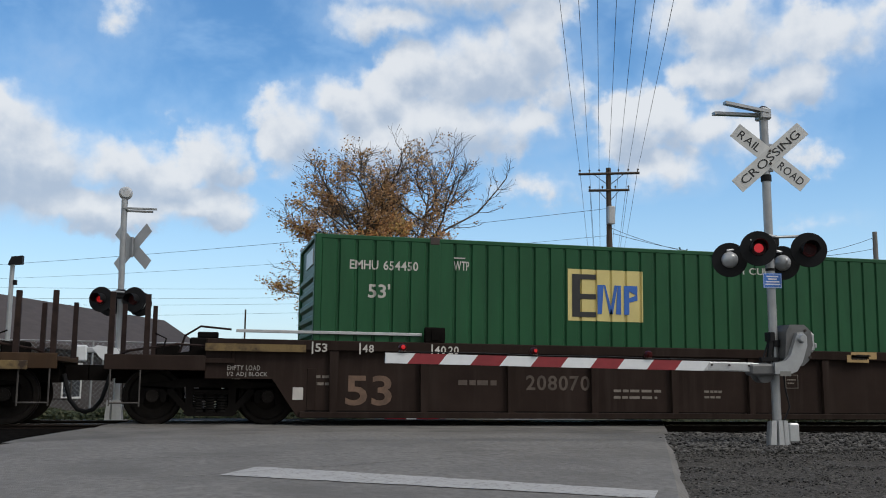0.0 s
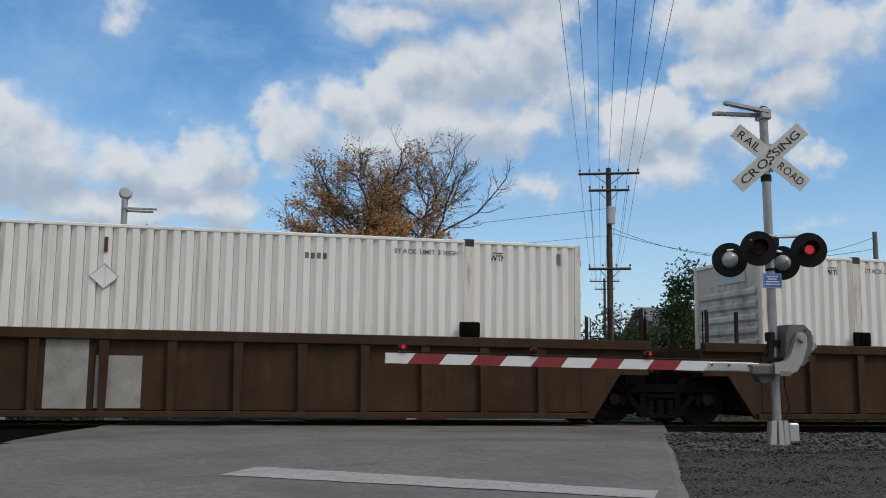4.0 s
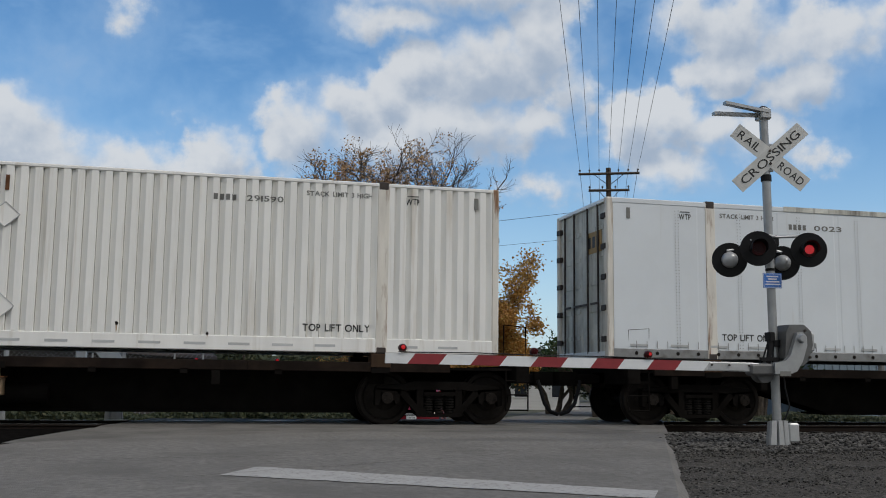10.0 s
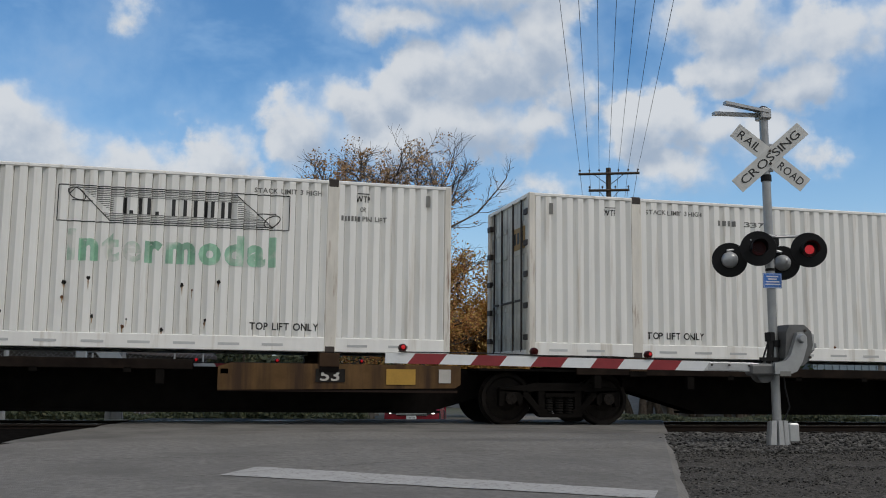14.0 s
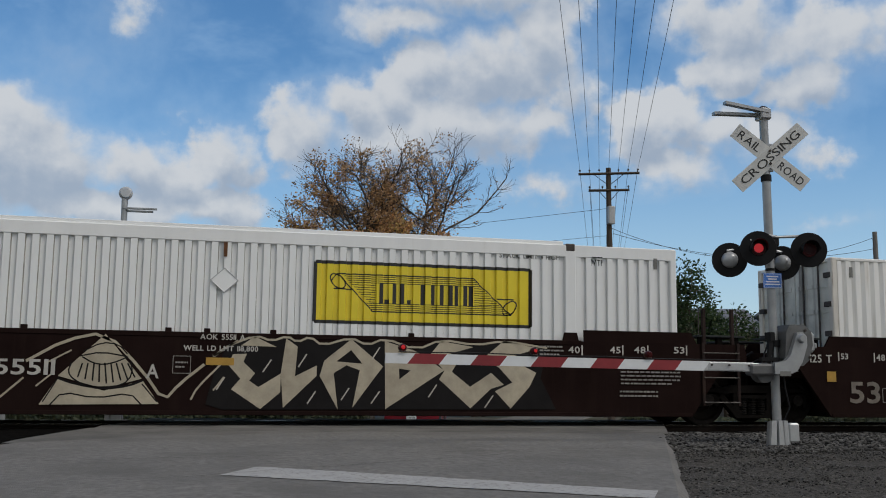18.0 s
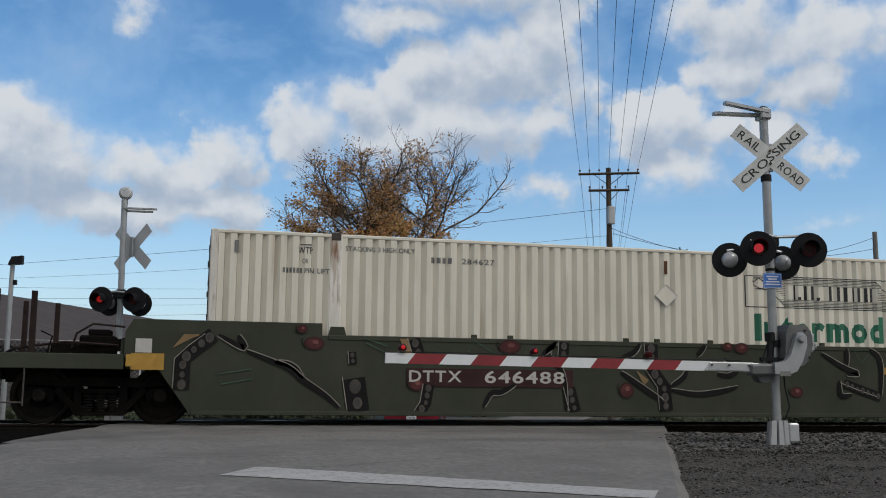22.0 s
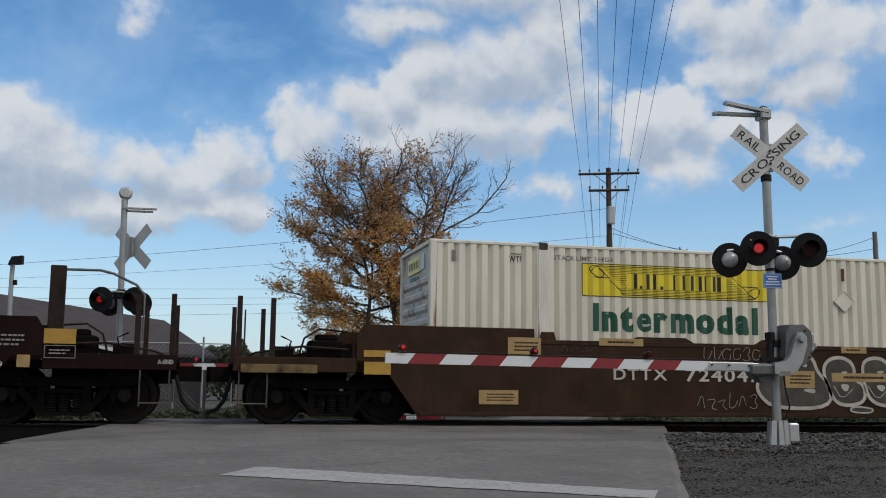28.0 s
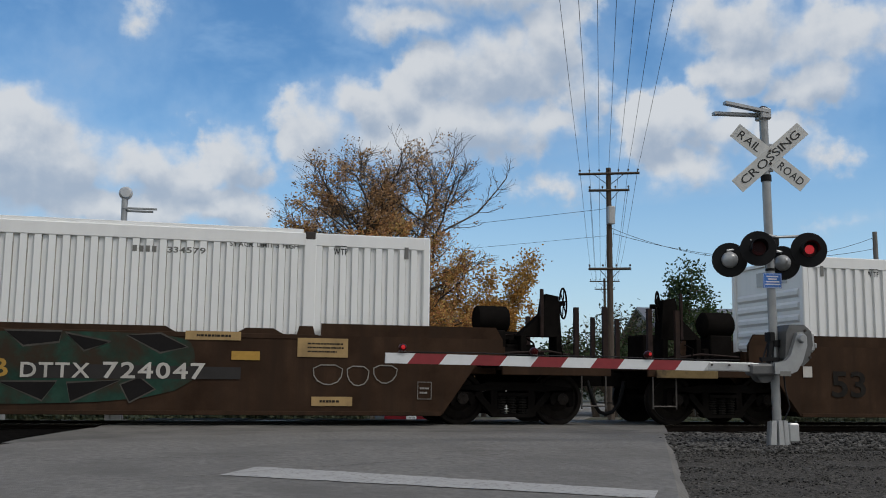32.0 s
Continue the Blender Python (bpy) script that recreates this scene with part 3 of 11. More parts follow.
def crossing_slab():
    """Darker patch of asphalt laid up to and between the rails, with slots for the wheels' flanges."""
    x_l = lambda y: -1.62 + .21 * (y - 15.5)
    # the newer strip before the rails, with a wavy near edge
    s = Solid()
    n, m = 60, 8
    for i in range(n + 1):
        f = i / n
        x = -2.16 + 9.45 * f
        near = 12.62 + 2.35 * math.sin(min(1.0, f * 2.0) * math.pi / 2) - .62 * max(0.0, f - .45) / .55 + .05 * noise.noise((x * 1.7, 3, 1))
        for k in range(m + 1):
            y = near + (15.86 - near) * k / m
            right = (ROAD_EDGE + ROAD_DIR * ((y - ROAD_EDGE.y) / ROAD_DIR.y)).x - .05
            xx = max(-2.2, x_l(y)) + (right - max(-2.2, x_l(y))) * f
            s.v.append((xx, y, road_z(y) + (.009 if k else .001)))
    for i in range(n):
        for k in range(m):
            a = i * (m + 1) + k
            s.f.append((a, a + m + 1, a + m + 2, a + 1))
    s.smooth = True
    single("road_patch", s, CROSSING, "darker newer asphalt strip before the rails", kind="structure")
    for y0, y1 in ((TRACK_Y - 2.0, TRACK_Y - .80), (TRACK_Y - .615, TRACK_Y + .615), (TRACK_Y + .80, TRACK_Y + 2.1)):
        s = Solid()
        n = 40
        for i in range(n + 1):
            for y in (y0, (y0 + y1) / 2, y1):
                right = (ROAD_EDGE + ROAD_DIR * ((y - ROAD_EDGE.y) / ROAD_DIR.y)).x - .06
                x = x_l(y) + (right - x_l(y)) * i / n
                edge = -.05 if (y == y0 and y0 < TRACK_Y - 1.5) or (y == y1 and y1 > TRACK_Y + 1.5) else 0
                s.v.append((x, y + (.07 * noise.noise((x * 1.3, y, 2)) if edge else 0), 0.004 + edge * .6 + .006 * noise.noise((x, y, 7))))
        for i in range(n):
            for k in range(2):
                a = i * 3 + k
                s.f.append((a, a + 3, a + 4, a + 1))
        lo = [(v[0], v[1], v[2] - .12) for v in s.v]
        m = len(s.v)
        s.v += lo
        for i in range(n):
            for k in (0, 2):
                a = i * 3 + k
                s.f.append((a, a + 3, m + a + 3, m + a))
        single("road_patch", s, CROSSING, "dark asphalt laid up to the rails", kind="structure")
    # tar-filled cracks
    for k, (x0, y0, x1, y1) in enumerate(((-.64, 8.79, 3.32, 10.81), (3.08, 11.83, 4.18, 8.55), (-1.6, 10.4, 5.2, 11.6))):
        s = Solid()
        n = 60
        for i in range(n + 1):
            f = i / n
            x, y = x0 + (x1 - x0) * f, y0 + (y1 - y0) * f + .10 * noise.noise((f * 9, k, 0)) + .03 * noise.noise((f * 41, k, 5))
            w = .005 * (1 + .5 * noise.noise((f * 23, k, 9)))
            s.v += [(x, y - w, road_z(y) + .010), (x, y + w, road_z(y) + .010)]
            if i:
                a = 2 * i
                s.f.append((a - 2, a, a + 1, a - 1))
        single("road_crack", s, SOOT, "dark crack across the asphalt road", kind="structure")


crossing_slab()


X_LEFT = -1.7      # where the crossing begins along the track


def lay_track():
    for y in (TRACK_Y - .7535, TRACK_Y + .7535):
        s = Solid()
        prof = [(-.075, -.17), (.075, -.17), (.075, -.155), (.012, -.13), (.012, -.045), (.036, -.03), (.036, -.004), (-.036, -.004), (-.036, -.03), (-.012, -.045), (-.012, -.13), (-.075, -.155)]
        s.prism([(y + a, b) for a, b in prof], -260, 320, "x")
        r = single("rail", s, RAIL, "rusty steel rail with a polished head", kind="structure")
        h = Solid().box(-260, 320, y - .030, y + .030, -.003, 0.0)
        part("rail_head", h, RAIL_TOP, r, "bright worn rail head")
    # dark ballast, its colour lowered further for the shade under the train
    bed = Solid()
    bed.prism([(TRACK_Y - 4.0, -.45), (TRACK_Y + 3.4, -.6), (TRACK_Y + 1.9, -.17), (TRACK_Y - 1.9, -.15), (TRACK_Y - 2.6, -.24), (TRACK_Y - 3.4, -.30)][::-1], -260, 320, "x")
    single("track_bed", bed, mat("shade_dark_ballast_bed", (0.020, 0.019, 0.018), .95, var=.5, scale=6, bump=1.0, bscale=18, per_object=0), "dark stone ballast under the track, train's shade in its colour", kind="structure")
    # dark ground left of the road; its near-black colour includes shade
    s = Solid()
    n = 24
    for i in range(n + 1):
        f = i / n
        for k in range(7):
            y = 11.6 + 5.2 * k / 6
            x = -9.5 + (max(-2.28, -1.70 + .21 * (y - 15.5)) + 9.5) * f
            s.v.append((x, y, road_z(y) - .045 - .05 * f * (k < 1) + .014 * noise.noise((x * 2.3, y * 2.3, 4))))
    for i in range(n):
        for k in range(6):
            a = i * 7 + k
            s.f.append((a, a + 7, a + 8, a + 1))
    single("track_shoulder", s, SHADED_GROUND, "dark ground beside the track with shade in its colour", kind="structure")
    ties = thing("track_ties", "creosoted timber ties across the track", "ties")
    tagged(ties, kind="structure")
    tie = Solid().box(-.115, .115, -1.3, 1.3, -.26, -.085, .012).mesh("tie", TIE)
    for i in range(90):
        x = -14 + i * .52
        if X_LEFT < x < 8.8:
            continue
        o = part("tie", tie, TIE, ties, at=(x, TRACK_Y + random.uniform(-.03, .03), -.03))
        o.rotation_euler = (0, 0, random.uniform(-.02, .02))


lay_track()


def gravel_z(x, y):
    """The loose gravel right of the road: nearly level, then up to the ties."""
    return road_z(min(y, 15.5)) - 0.075 + .030 * noise.noise((x * 1.1, y * 1.6, 8)) - .05 * smoothstep(14.5, 16.3, y)


def stone_mesh(seed):
    rnd = random.Random(seed)
    bm = bmesh.new()
    bmesh.ops.create_icosphere(bm, subdivisions=1, radius=1)
    for v in bm.verts:
        v.co *= rnd.uniform(.62, 1.1)
        v.co.z *= .7
    me = bpy.data.meshes.new("stone")
    bm.to_mesh(me)
    bm.free()
    return me


def ballast():
    """Loose crushed stone: the nearest few hundred lie singly, the rest as one heap."""
    shapes = [stone_mesh(k) for k in range(8)]
    for me in shapes:
        me.materials.append(STONE)
    arrays = [(np.array([v.co[:] for v in me.vertices]), [tuple(p.vertices) for p in me.polygons]) for me in shapes]
    heap_v, heap_f = [], []
    rnd = random.Random(5)
    bed = thing("ballast_stones", "loose grey crushed ballast stones beside the track", "ballast")
    tagged(bed, kind="structure")
    made = 0
    edge = lambda y: (ROAD_EDGE + ROAD_DIR * ((y - ROAD_EDGE.y) / ROAD_DIR.y)).x
    for k in range(42000):
        y = rnd.uniform(7.4, 15.25)
        x = edge(y) - .22 + abs(rnd.gauss(0, 1)) * 3.2 if rnd.random() < .8 else rnd.uniform(edge(y), 19)
        if x > 20 or abs(x - 7.91) < .25 and abs(y - 12.6) < .25:
            continue
        dense = smoothstep(10.8, 12.8, y + .35 * noise.noise((x * .6, y * .6, 4)))
        if rnd.random() > .40 + .6 * dense:
            continue
        r = rnd.uniform(.012, .036) * (1.1 if dense > .5 else .5)
        z = gravel_z(x, y) + r * .15 + rnd.uniform(0, .05) * dense
        i = k % 8
        if made < 300 and dense > .5 and x < 12 and y < 14.0 and k % 9 == 0:
            o = part("stone", shapes[i], STONE, bed, at=(x, y, z))
            o.scale, o.rotation_euler = (r, r, r), (0, 0, rnd.uniform(0, 6))
            made += 1
        else:
            a = rnd.uniform(0, 6.28)
            c, sn = math.cos(a), math.sin(a)
            b = len(heap_v)
            pts = arrays[i][0] * r
            heap_v += [(p[0] * c - p[1] * sn + x, p[0] * sn + p[1] * c + y, p[2] + z) for p in pts]
            heap_f += [tuple(q + b for q in f) for f in arrays[i][1]]
    # left of the road along the near rail, and on the far side
    for k in range(4200):
        left = k % 3
        y = rnd.uniform(9.0, 12.2) if left else rnd.uniform(18.9, 21.2)
        x = rnd.uniform(-9, -2.6) if left else rnd.uniform(-9, 17)
        if not left and edge(y) - 10.2 < x < edge(y):
            continue
        r = rnd.uniform(.018, .045)
        z = max(ground_z(x, y), -.22) + r * .4
        a = rnd.uniform(0, 6.28)
        c, sn = math.cos(a), math.sin(a)
        b = len(heap_v)
        heap_v += [(p[0] * c - p[1] * sn + x, p[0] * sn + p[1] * c + y, p[2] + z) for p in arrays[k % 8][0] * r]
        heap_f += [tuple(q + b for q in f) for f in arrays[k % 8][1]]
    me = bpy.data.meshes.new("ballast_heap")
    me.from_pydata(heap_v, [], heap_f)
    m = STONE.copy()
    m.name = "ballast_stone_heap"
    nn, ll = m.node_tree.nodes, m.node_tree.links
    g = nn.new("ShaderNodeNewGeometry")
    for lk in list(ll):
        if lk.from_node.type == "OBJECT_INFO" and lk.to_node.type == "MAP_RANGE":
            to = lk.to_socket
            ll.remove(lk)
            ll.new(g.outputs["Random Per Island"], to)
    me.materials.append(m)
    ob = new("ballast_heap", me)
    ob.parent = bed
    tagged(ob, "heap of small grey crushed stone", kind="stuff")


ballast()

# gravel shoulder right of the road
def shoulder():
    s = Solid()
    nx, ny = 30, 24
    for j in range(ny + 1):
        y = 3.0 + 12.15 * j / ny
        e = (ROAD_EDGE + ROAD_DIR * ((y - ROAD_EDGE.y) / ROAD_DIR.y)).x
        for i in range(nx + 1):
            x = e - .15 + 22 * (i / nx) ** 1.6
            fall = .07 if i == nx or j == 0 else .16 if j == ny else 0
            s.v.append((x, y, gravel_z(x, y) - fall))
    for j in range(ny):
        for i in range(nx):
            a = j * (nx + 1) + i
            s.f.append((a, a + 1, a + nx + 2, a + nx + 1))
    s.smooth = True
    single("gravel_shoulder", s, DIRT, "packed brown-grey gravel beside the road", kind="structure")


shoulder()

# ---- the train ----
L53, POST, HT, HALF = 16.154, 2.06, 2.896, 1.2955
DROP = 0.051                # the cars sit this much low on their trucks
SPINE_Z, WELL_Z = 1.257, 0.34
RIDE = []      # (thing, place along the train)
ROLL = []      # (wheelset, place along the train, local pose)


# one wave of each pressing: how far along it, how deep
WAVE = {"smooth": ((0, 0), (.90, 0), (.92, 1), (.98, 1)), "std": ((0, 0), (.46, 0), (.475, 1), (.525, 1), (.95, 0)), "hi": ((0, 0), (.50, 0), (.56, 1), (.93, 1)),
        "emp": ((0, 0), (.78, 0), (.84, 1), (.94, 1))}


def bends(u0, u1, pitch, depth, style):
    n = max(1, round((u1 - u0) / pitch))
    p = (u1 - u0) / n
    us, ds = [], []
    for i in range(n):
        us += [u0 + (i + f) * p for f, _ in WAVE[style]]
        ds += [d * depth for _, d in WAVE[style]]
    return us + [u1], ds + [0]


def corrugated(u0, u1, z0, z1, pitch, depth, style, inset=0.0):
    """A pressed sheet in the x-z plane that faces -y, with a closed back."""
    prof = list(zip(*bends(u0, u1, pitch, depth, style)))
    s = Solid()
    for u, d in prof:
        s.v += [(u, inset + d, z0), (u, inset + d, z1)]
    for i in range(len(prof) - 1):
        s.f.append((2 * i, 2 * i + 2, 2 * i + 3, 2 * i + 1))
    b = len(s.v)
    back = inset + depth + .02
    s.v += [(u0, back, z0), (u1, back, z0), (u1, back, z1), (u0, back, z1)]
    s.f.append((b, b + 3, b + 2, b + 1))
    e = 2 * (len(prof) - 1)
    s.f += [(0, 1, b + 3, b), (e, b + 1, b + 2, e + 1)]
    s.f.append(tuple([2 * i for i in range(len(prof))] + [b + 1, b]))
    s.f.append(tuple([2 * i + 1 for i in range(len(prof))][::-1] + [b + 3, b + 2]))
    return s


def pressed_plate(u0, u1, z0, z1, pitch, depth, start, end, proud, style):
    """A thin vinyl panel that follows the corrugation of the sheet that runs from start to end."""
    us, ds = bends(start, end, pitch, depth, style)
    inner = [(u0, float(np.interp(u0, us, ds)))] + [(u, d) for u, d in zip(us, ds) if u0 < u < u1] + [(u1, float(np.interp(u1, us, ds)))]
    s = Solid()
    for u, d in inner:
        s.v += [(u, d - proud, z0), (u, d - proud, z1)]
    for i in range(len(inner) - 1):
        s.f.append((2 * i, 2 * i + 2, 2 * i + 3, 2 * i + 1))
    return s


STYLE = {"std": (0.210, 0.056, 0.24, 2.835), "hi": (0.212, 0.040, 0.12, 2.68), "smooth": (1.26, 0.004, 0.16, 2.80), "emp": (0.29, 0.030, 0.10, 2.82)}


def container_shell(style, paint, left_end, label):
    """A 53-foot box: rails, posts, pressed walls, a front end and a door end. Origin: lower left corner on the centre line."""
    worn = RUSTY_WHITE if style in ("std", "smooth") else paint
    grimy = GRIMY_WHITE if style == "std" else paint
    pitch, depth, zb, zt = STYLE[style]
    box = thing("container", label, "container", "containers on the train")
    walls = [(0.13, POST - .1), (POST + .1, L53 - POST - .1), (L53 - POST + .1, L53 - .13)]
    for u0, u1 in walls:
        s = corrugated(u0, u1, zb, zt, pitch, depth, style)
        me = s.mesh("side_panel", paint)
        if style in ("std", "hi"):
            # one face of every groove gets a darker colour to stand for its shade
            me.materials.append(GROOVE_SHADE)
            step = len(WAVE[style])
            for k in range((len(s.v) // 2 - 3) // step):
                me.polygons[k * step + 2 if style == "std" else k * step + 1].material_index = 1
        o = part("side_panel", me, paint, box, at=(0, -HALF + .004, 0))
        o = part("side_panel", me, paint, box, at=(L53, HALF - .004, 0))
        o.rotation_euler = (0, 0, math.pi)
    for y, sg in ((-HALF, 1), (HALF, -1)):
        part("bottom_rail", Solid().box(.1, L53 - .1, y, y + .12 * sg, 0, zb, .012), RAIL_GREY if style == "smooth" else paint, box)
        part("top_rail", Solid().box(.1, L53 - .1, y - .004 * sg, y + .08 * sg, zt, HT, .012), paint, box)
        for u in (POST, L53 - POST):
            part("lift_post", Solid().box(u - .1, u + .1, y - .006 * sg, y + .10 * sg, 0, HT - .02, .01), worn, box)
            part("casting", Solid().box(u - .09, u + .09, y - .012 * sg, y + .16 * sg, HT - .115, HT + .022, .015), CASTING, box, "dark steel lifting casting")
            part("casting", Solid().box(u - .09, u + .09, y - .010 * sg, y + .16 * sg, -.01, .10, .015), CASTING, box)
        for u in (0, L53 - .13):
            part("corner_post", Solid().box(u, u + .13, y - .003 * sg, y + .14 * sg, 0, HT + .006, .02), worn, box)
    if style in ("std",):
        for y, sg in ((-HALF, -1), (HALF, 1)):
            for i in range(22):
                u = .55 + i * .70
                if abs(u - POST) < .3 or abs(u - L53 + POST) < .3:
                    continue
                part("reflector_strip", Solid().box(u - .17, u + .17, y + .004 * sg, y, .085, .125), DASH, box)
    roof = Solid().box(.05, L53 - .05, -HALF + .07, HALF - .07, HT - .06, HT - .012)
    for i in range(30):
        roof.box(.5 + i * .525, .62 + i * .525, -HALF + .15, HALF - .15, HT - .013, HT + .004)
    part("roof", roof, paint, box)
    if style == "hi":
        # the raised roof edge between the lifting posts
        for sg in (-1, 1):
            part("roof_edge", Solid().box(POST + .12, L53 - POST - .12, sg * (HALF - .035), sg * (HALF - .10), HT - .01, HT + .065, .008), paint, box)
    part("floor", Solid().box(.1, L53 - .1, -HALF + .1, HALF - .1, .06, .16), UNDER, box)
    for side, kind in ((0, left_end), (1, "door" if left_end == "front" else "front")):
        x = 0 if side == 0 else L53
        d = 1 if side == 0 else -1
        if kind == "front":
            s = Solid().box(x + .05 * d, x + .09 * d, -HALF + .13, HALF - .13, .1, HT - .05)
            fw = part("front_wall", s, grimy, box, "horizontally ribbed front end wall")
            for k in range(8):
                z = .42 + k * .245
                s = Solid().prism([(x + .05 * d, z), (x + .005 * d, z + .05), (x + .005 * d, z + .12), (x + .05 * d, z + .17)], -HALF + .2, HALF - .2)
                part("wall_rib", s, grimy, fw)
            part("end_plate", Solid().box(x + .028 * d, x + .05 * d, -.7, .35, 2.44, 2.72), DASH, box, "small pale plate on the end wall")
        else:
            for sg in (-1, 1):
                y0, y1 = (.01 * sg, (HALF - .13) * sg)
                s = Solid().box(x + .05 * d, x + .1 * d, y0, y1, .1, HT - .07, .01)
                for k in range(5):
                    s.box(x + .035 * d, x + .05 * d, y0 + .1 * sg, y1 - .05 * sg, .35 + k * .5, .43 + k * .5)
                dr = part("door", s, DOOR_GREY if style != "hi" else paint, box, "rear door with lock rods")
                for yy in (.35, .85):
                    part("lock_rod", Solid().tube([(x + .01 * d, yy * sg, .08), (x + .01 * d, yy * sg, HT - .06)], .019, 6), CASTING, dr)
                    part("rod_handle", Solid().box(x - .012 * d, x + .008 * d, (yy - .02) * sg, (yy - .34) * sg, .98, 1.02, .004), CASTING, dr)
                for k in range(5):
                    part("hinge", Solid().box(x - .022 * d, x + .05 * d, (HALF - .25) * sg, (HALF - .05) * sg, .28 + k * .56, .38 + k * .56, .006), CASTING, dr)
        part("end_rail", Solid().box(x, x + .12 * d, -HALF + .13, HALF - .13, HT - .07, HT, .01), paint, box)
        part("end_rail", Solid().box(x, x + .12 * d, -HALF + .13, HALF - .13, 0, .11, .01), paint, box)
    return box


FACE = -HALF - .006


STYLE_OF, CUTS = {}, {}


def wall_profile(style):
    """Where the pressed side wall bends: places along it and their depths."""
    if style not in CUTS:
        pitch, depth, _, _ = STYLE[style]
        us, ds = [], []
        for u0, u1 in ((0.13, POST - .1), (POST + .1, L53 - POST - .1), (L53 - POST + .1, L53 - .13)):
            a, b = bends(u0, u1, pitch, depth, style)
            us += a
            ds += b
        CUTS[style] = (us, ds)
    return CUTS[style]


def pressed(me, style, u_at):
    """A copy of painted marks that lies on the pressed wall instead of bridging its grooves."""
    us, ds = wall_profile(style)
    bm = bmesh.new()
    bm.from_mesh(me)
    lo, hi = min(v.co.x for v in bm.verts) + u_at, max(v.co.x for v in bm.verts) + u_at
    for u in us:
        if lo < u < hi:
            bmesh.ops.bisect_plane(bm, geom=bm.verts[:] + bm.edges[:] + bm.faces[:], plane_co=(u - u_at, 0, 0), plane_no=(1, 0, 0))
    for v in bm.verts:
        v.co.y += float(np.interp(v.co.x + u_at, us, ds)) + .006
    out = bpy.data.meshes.new(me.name)
    bm.to_mesh(out)
    bm.free()
    for m in me.materials:
        out.materials.append(m)
    return out


def painted(name, solid, material, box, label="", at=None):
    """A part painted on a container's side."""
    me = solid.mesh(name, material) if isinstance(solid, Solid) else solid
    style = STYLE_OF.get(box.name)
    if style:
        me = pressed(me, style, at[0] if at else 0.0)
    return part(name, me, material, box, label, at)


def sign(parent, text, material, u, z, width, height, bold=0.0, y=None, name="lettering"):
    """Painted words; large ones letter by letter."""
    if height > .30:
        mark = "bold " if text == "Intermodal" else ""
        wide = [GLYPH[mark + c][2] + .085 for c in text]
        k = width / (sum(wide) - .085)
        tall = max(GLYPH[mark + c][0][:, 1].max() for c in text)
        x = u - width / 2
        for c, w in zip(text, wide):
            co = GLYPH[mark + c][0][:, 1]
            lo, hi = co.min() / tall * height, co.max() / tall * height
            painted("letter", letter_mesh(c, material, hi - lo, (w - .085) * k, mark), material, parent, at=(x + (w - .085) * k / 2, FACE if y is None else y, z - height / 2 + (lo + hi) / 2))
            x += w * k
        return None
    if y is not None and y < -1.4 and text in ("53", "48", "45", "40") and height < .2:
        # the tick at the load's edge beside the figure
        d = -1 if u < 8 else 1
        part("tick", Solid().box(u + d * (width / 2 + .03), u + d * (width / 2 + .055), y, y + .002, z - height * .75, z + height * .7), material, parent)
    o = painted(name, letter_mesh(text, material, height, width), material, parent, at=(u, FACE if y is None else y, z))
    return o


def bars(parent, material, u, z, width, height, count, y=None, name="marking"):
    """Writing too small or not to be lettered: plain bars of its size."""
    s = Solid()
    yy = FACE if y is None else y
    w = width / count
    for i in range(count):
        a = u - width / 2 + i * w
        s.box(a, a + w * .66, yy, yy + .002, z - height / 2, z + height / 2)
    return painted(name, s, material, parent)


def ribbon(s, pts, width, y, closed=False):
    """A flat painted line through (u, z) points."""
    n = len(pts)
    base = len(s.v)
    for i, (u, z) in enumerate(pts):
        a = pts[i - 1] if (i or closed) else pts[i]
        b = pts[(i + 1) % n] if (i < n - 1 or closed) else pts[i]
        d = Vector((b[0] - a[0], b[1] - a[1]))
        d = d.normalized() if d.length > 1e-6 else Vector((1, 0))
        s.v += [(u - d.y * width / 2, y, z + d.x * width / 2), (u + d.y * width / 2, y, z - d.x * width / 2)]
    for i in range(n if closed else n - 1):
        j = (i + 1) % n
        s.f.append((base + 2 * i, base + 2 * i + 1, base + 2 * j + 1, base + 2 * j))
    return s


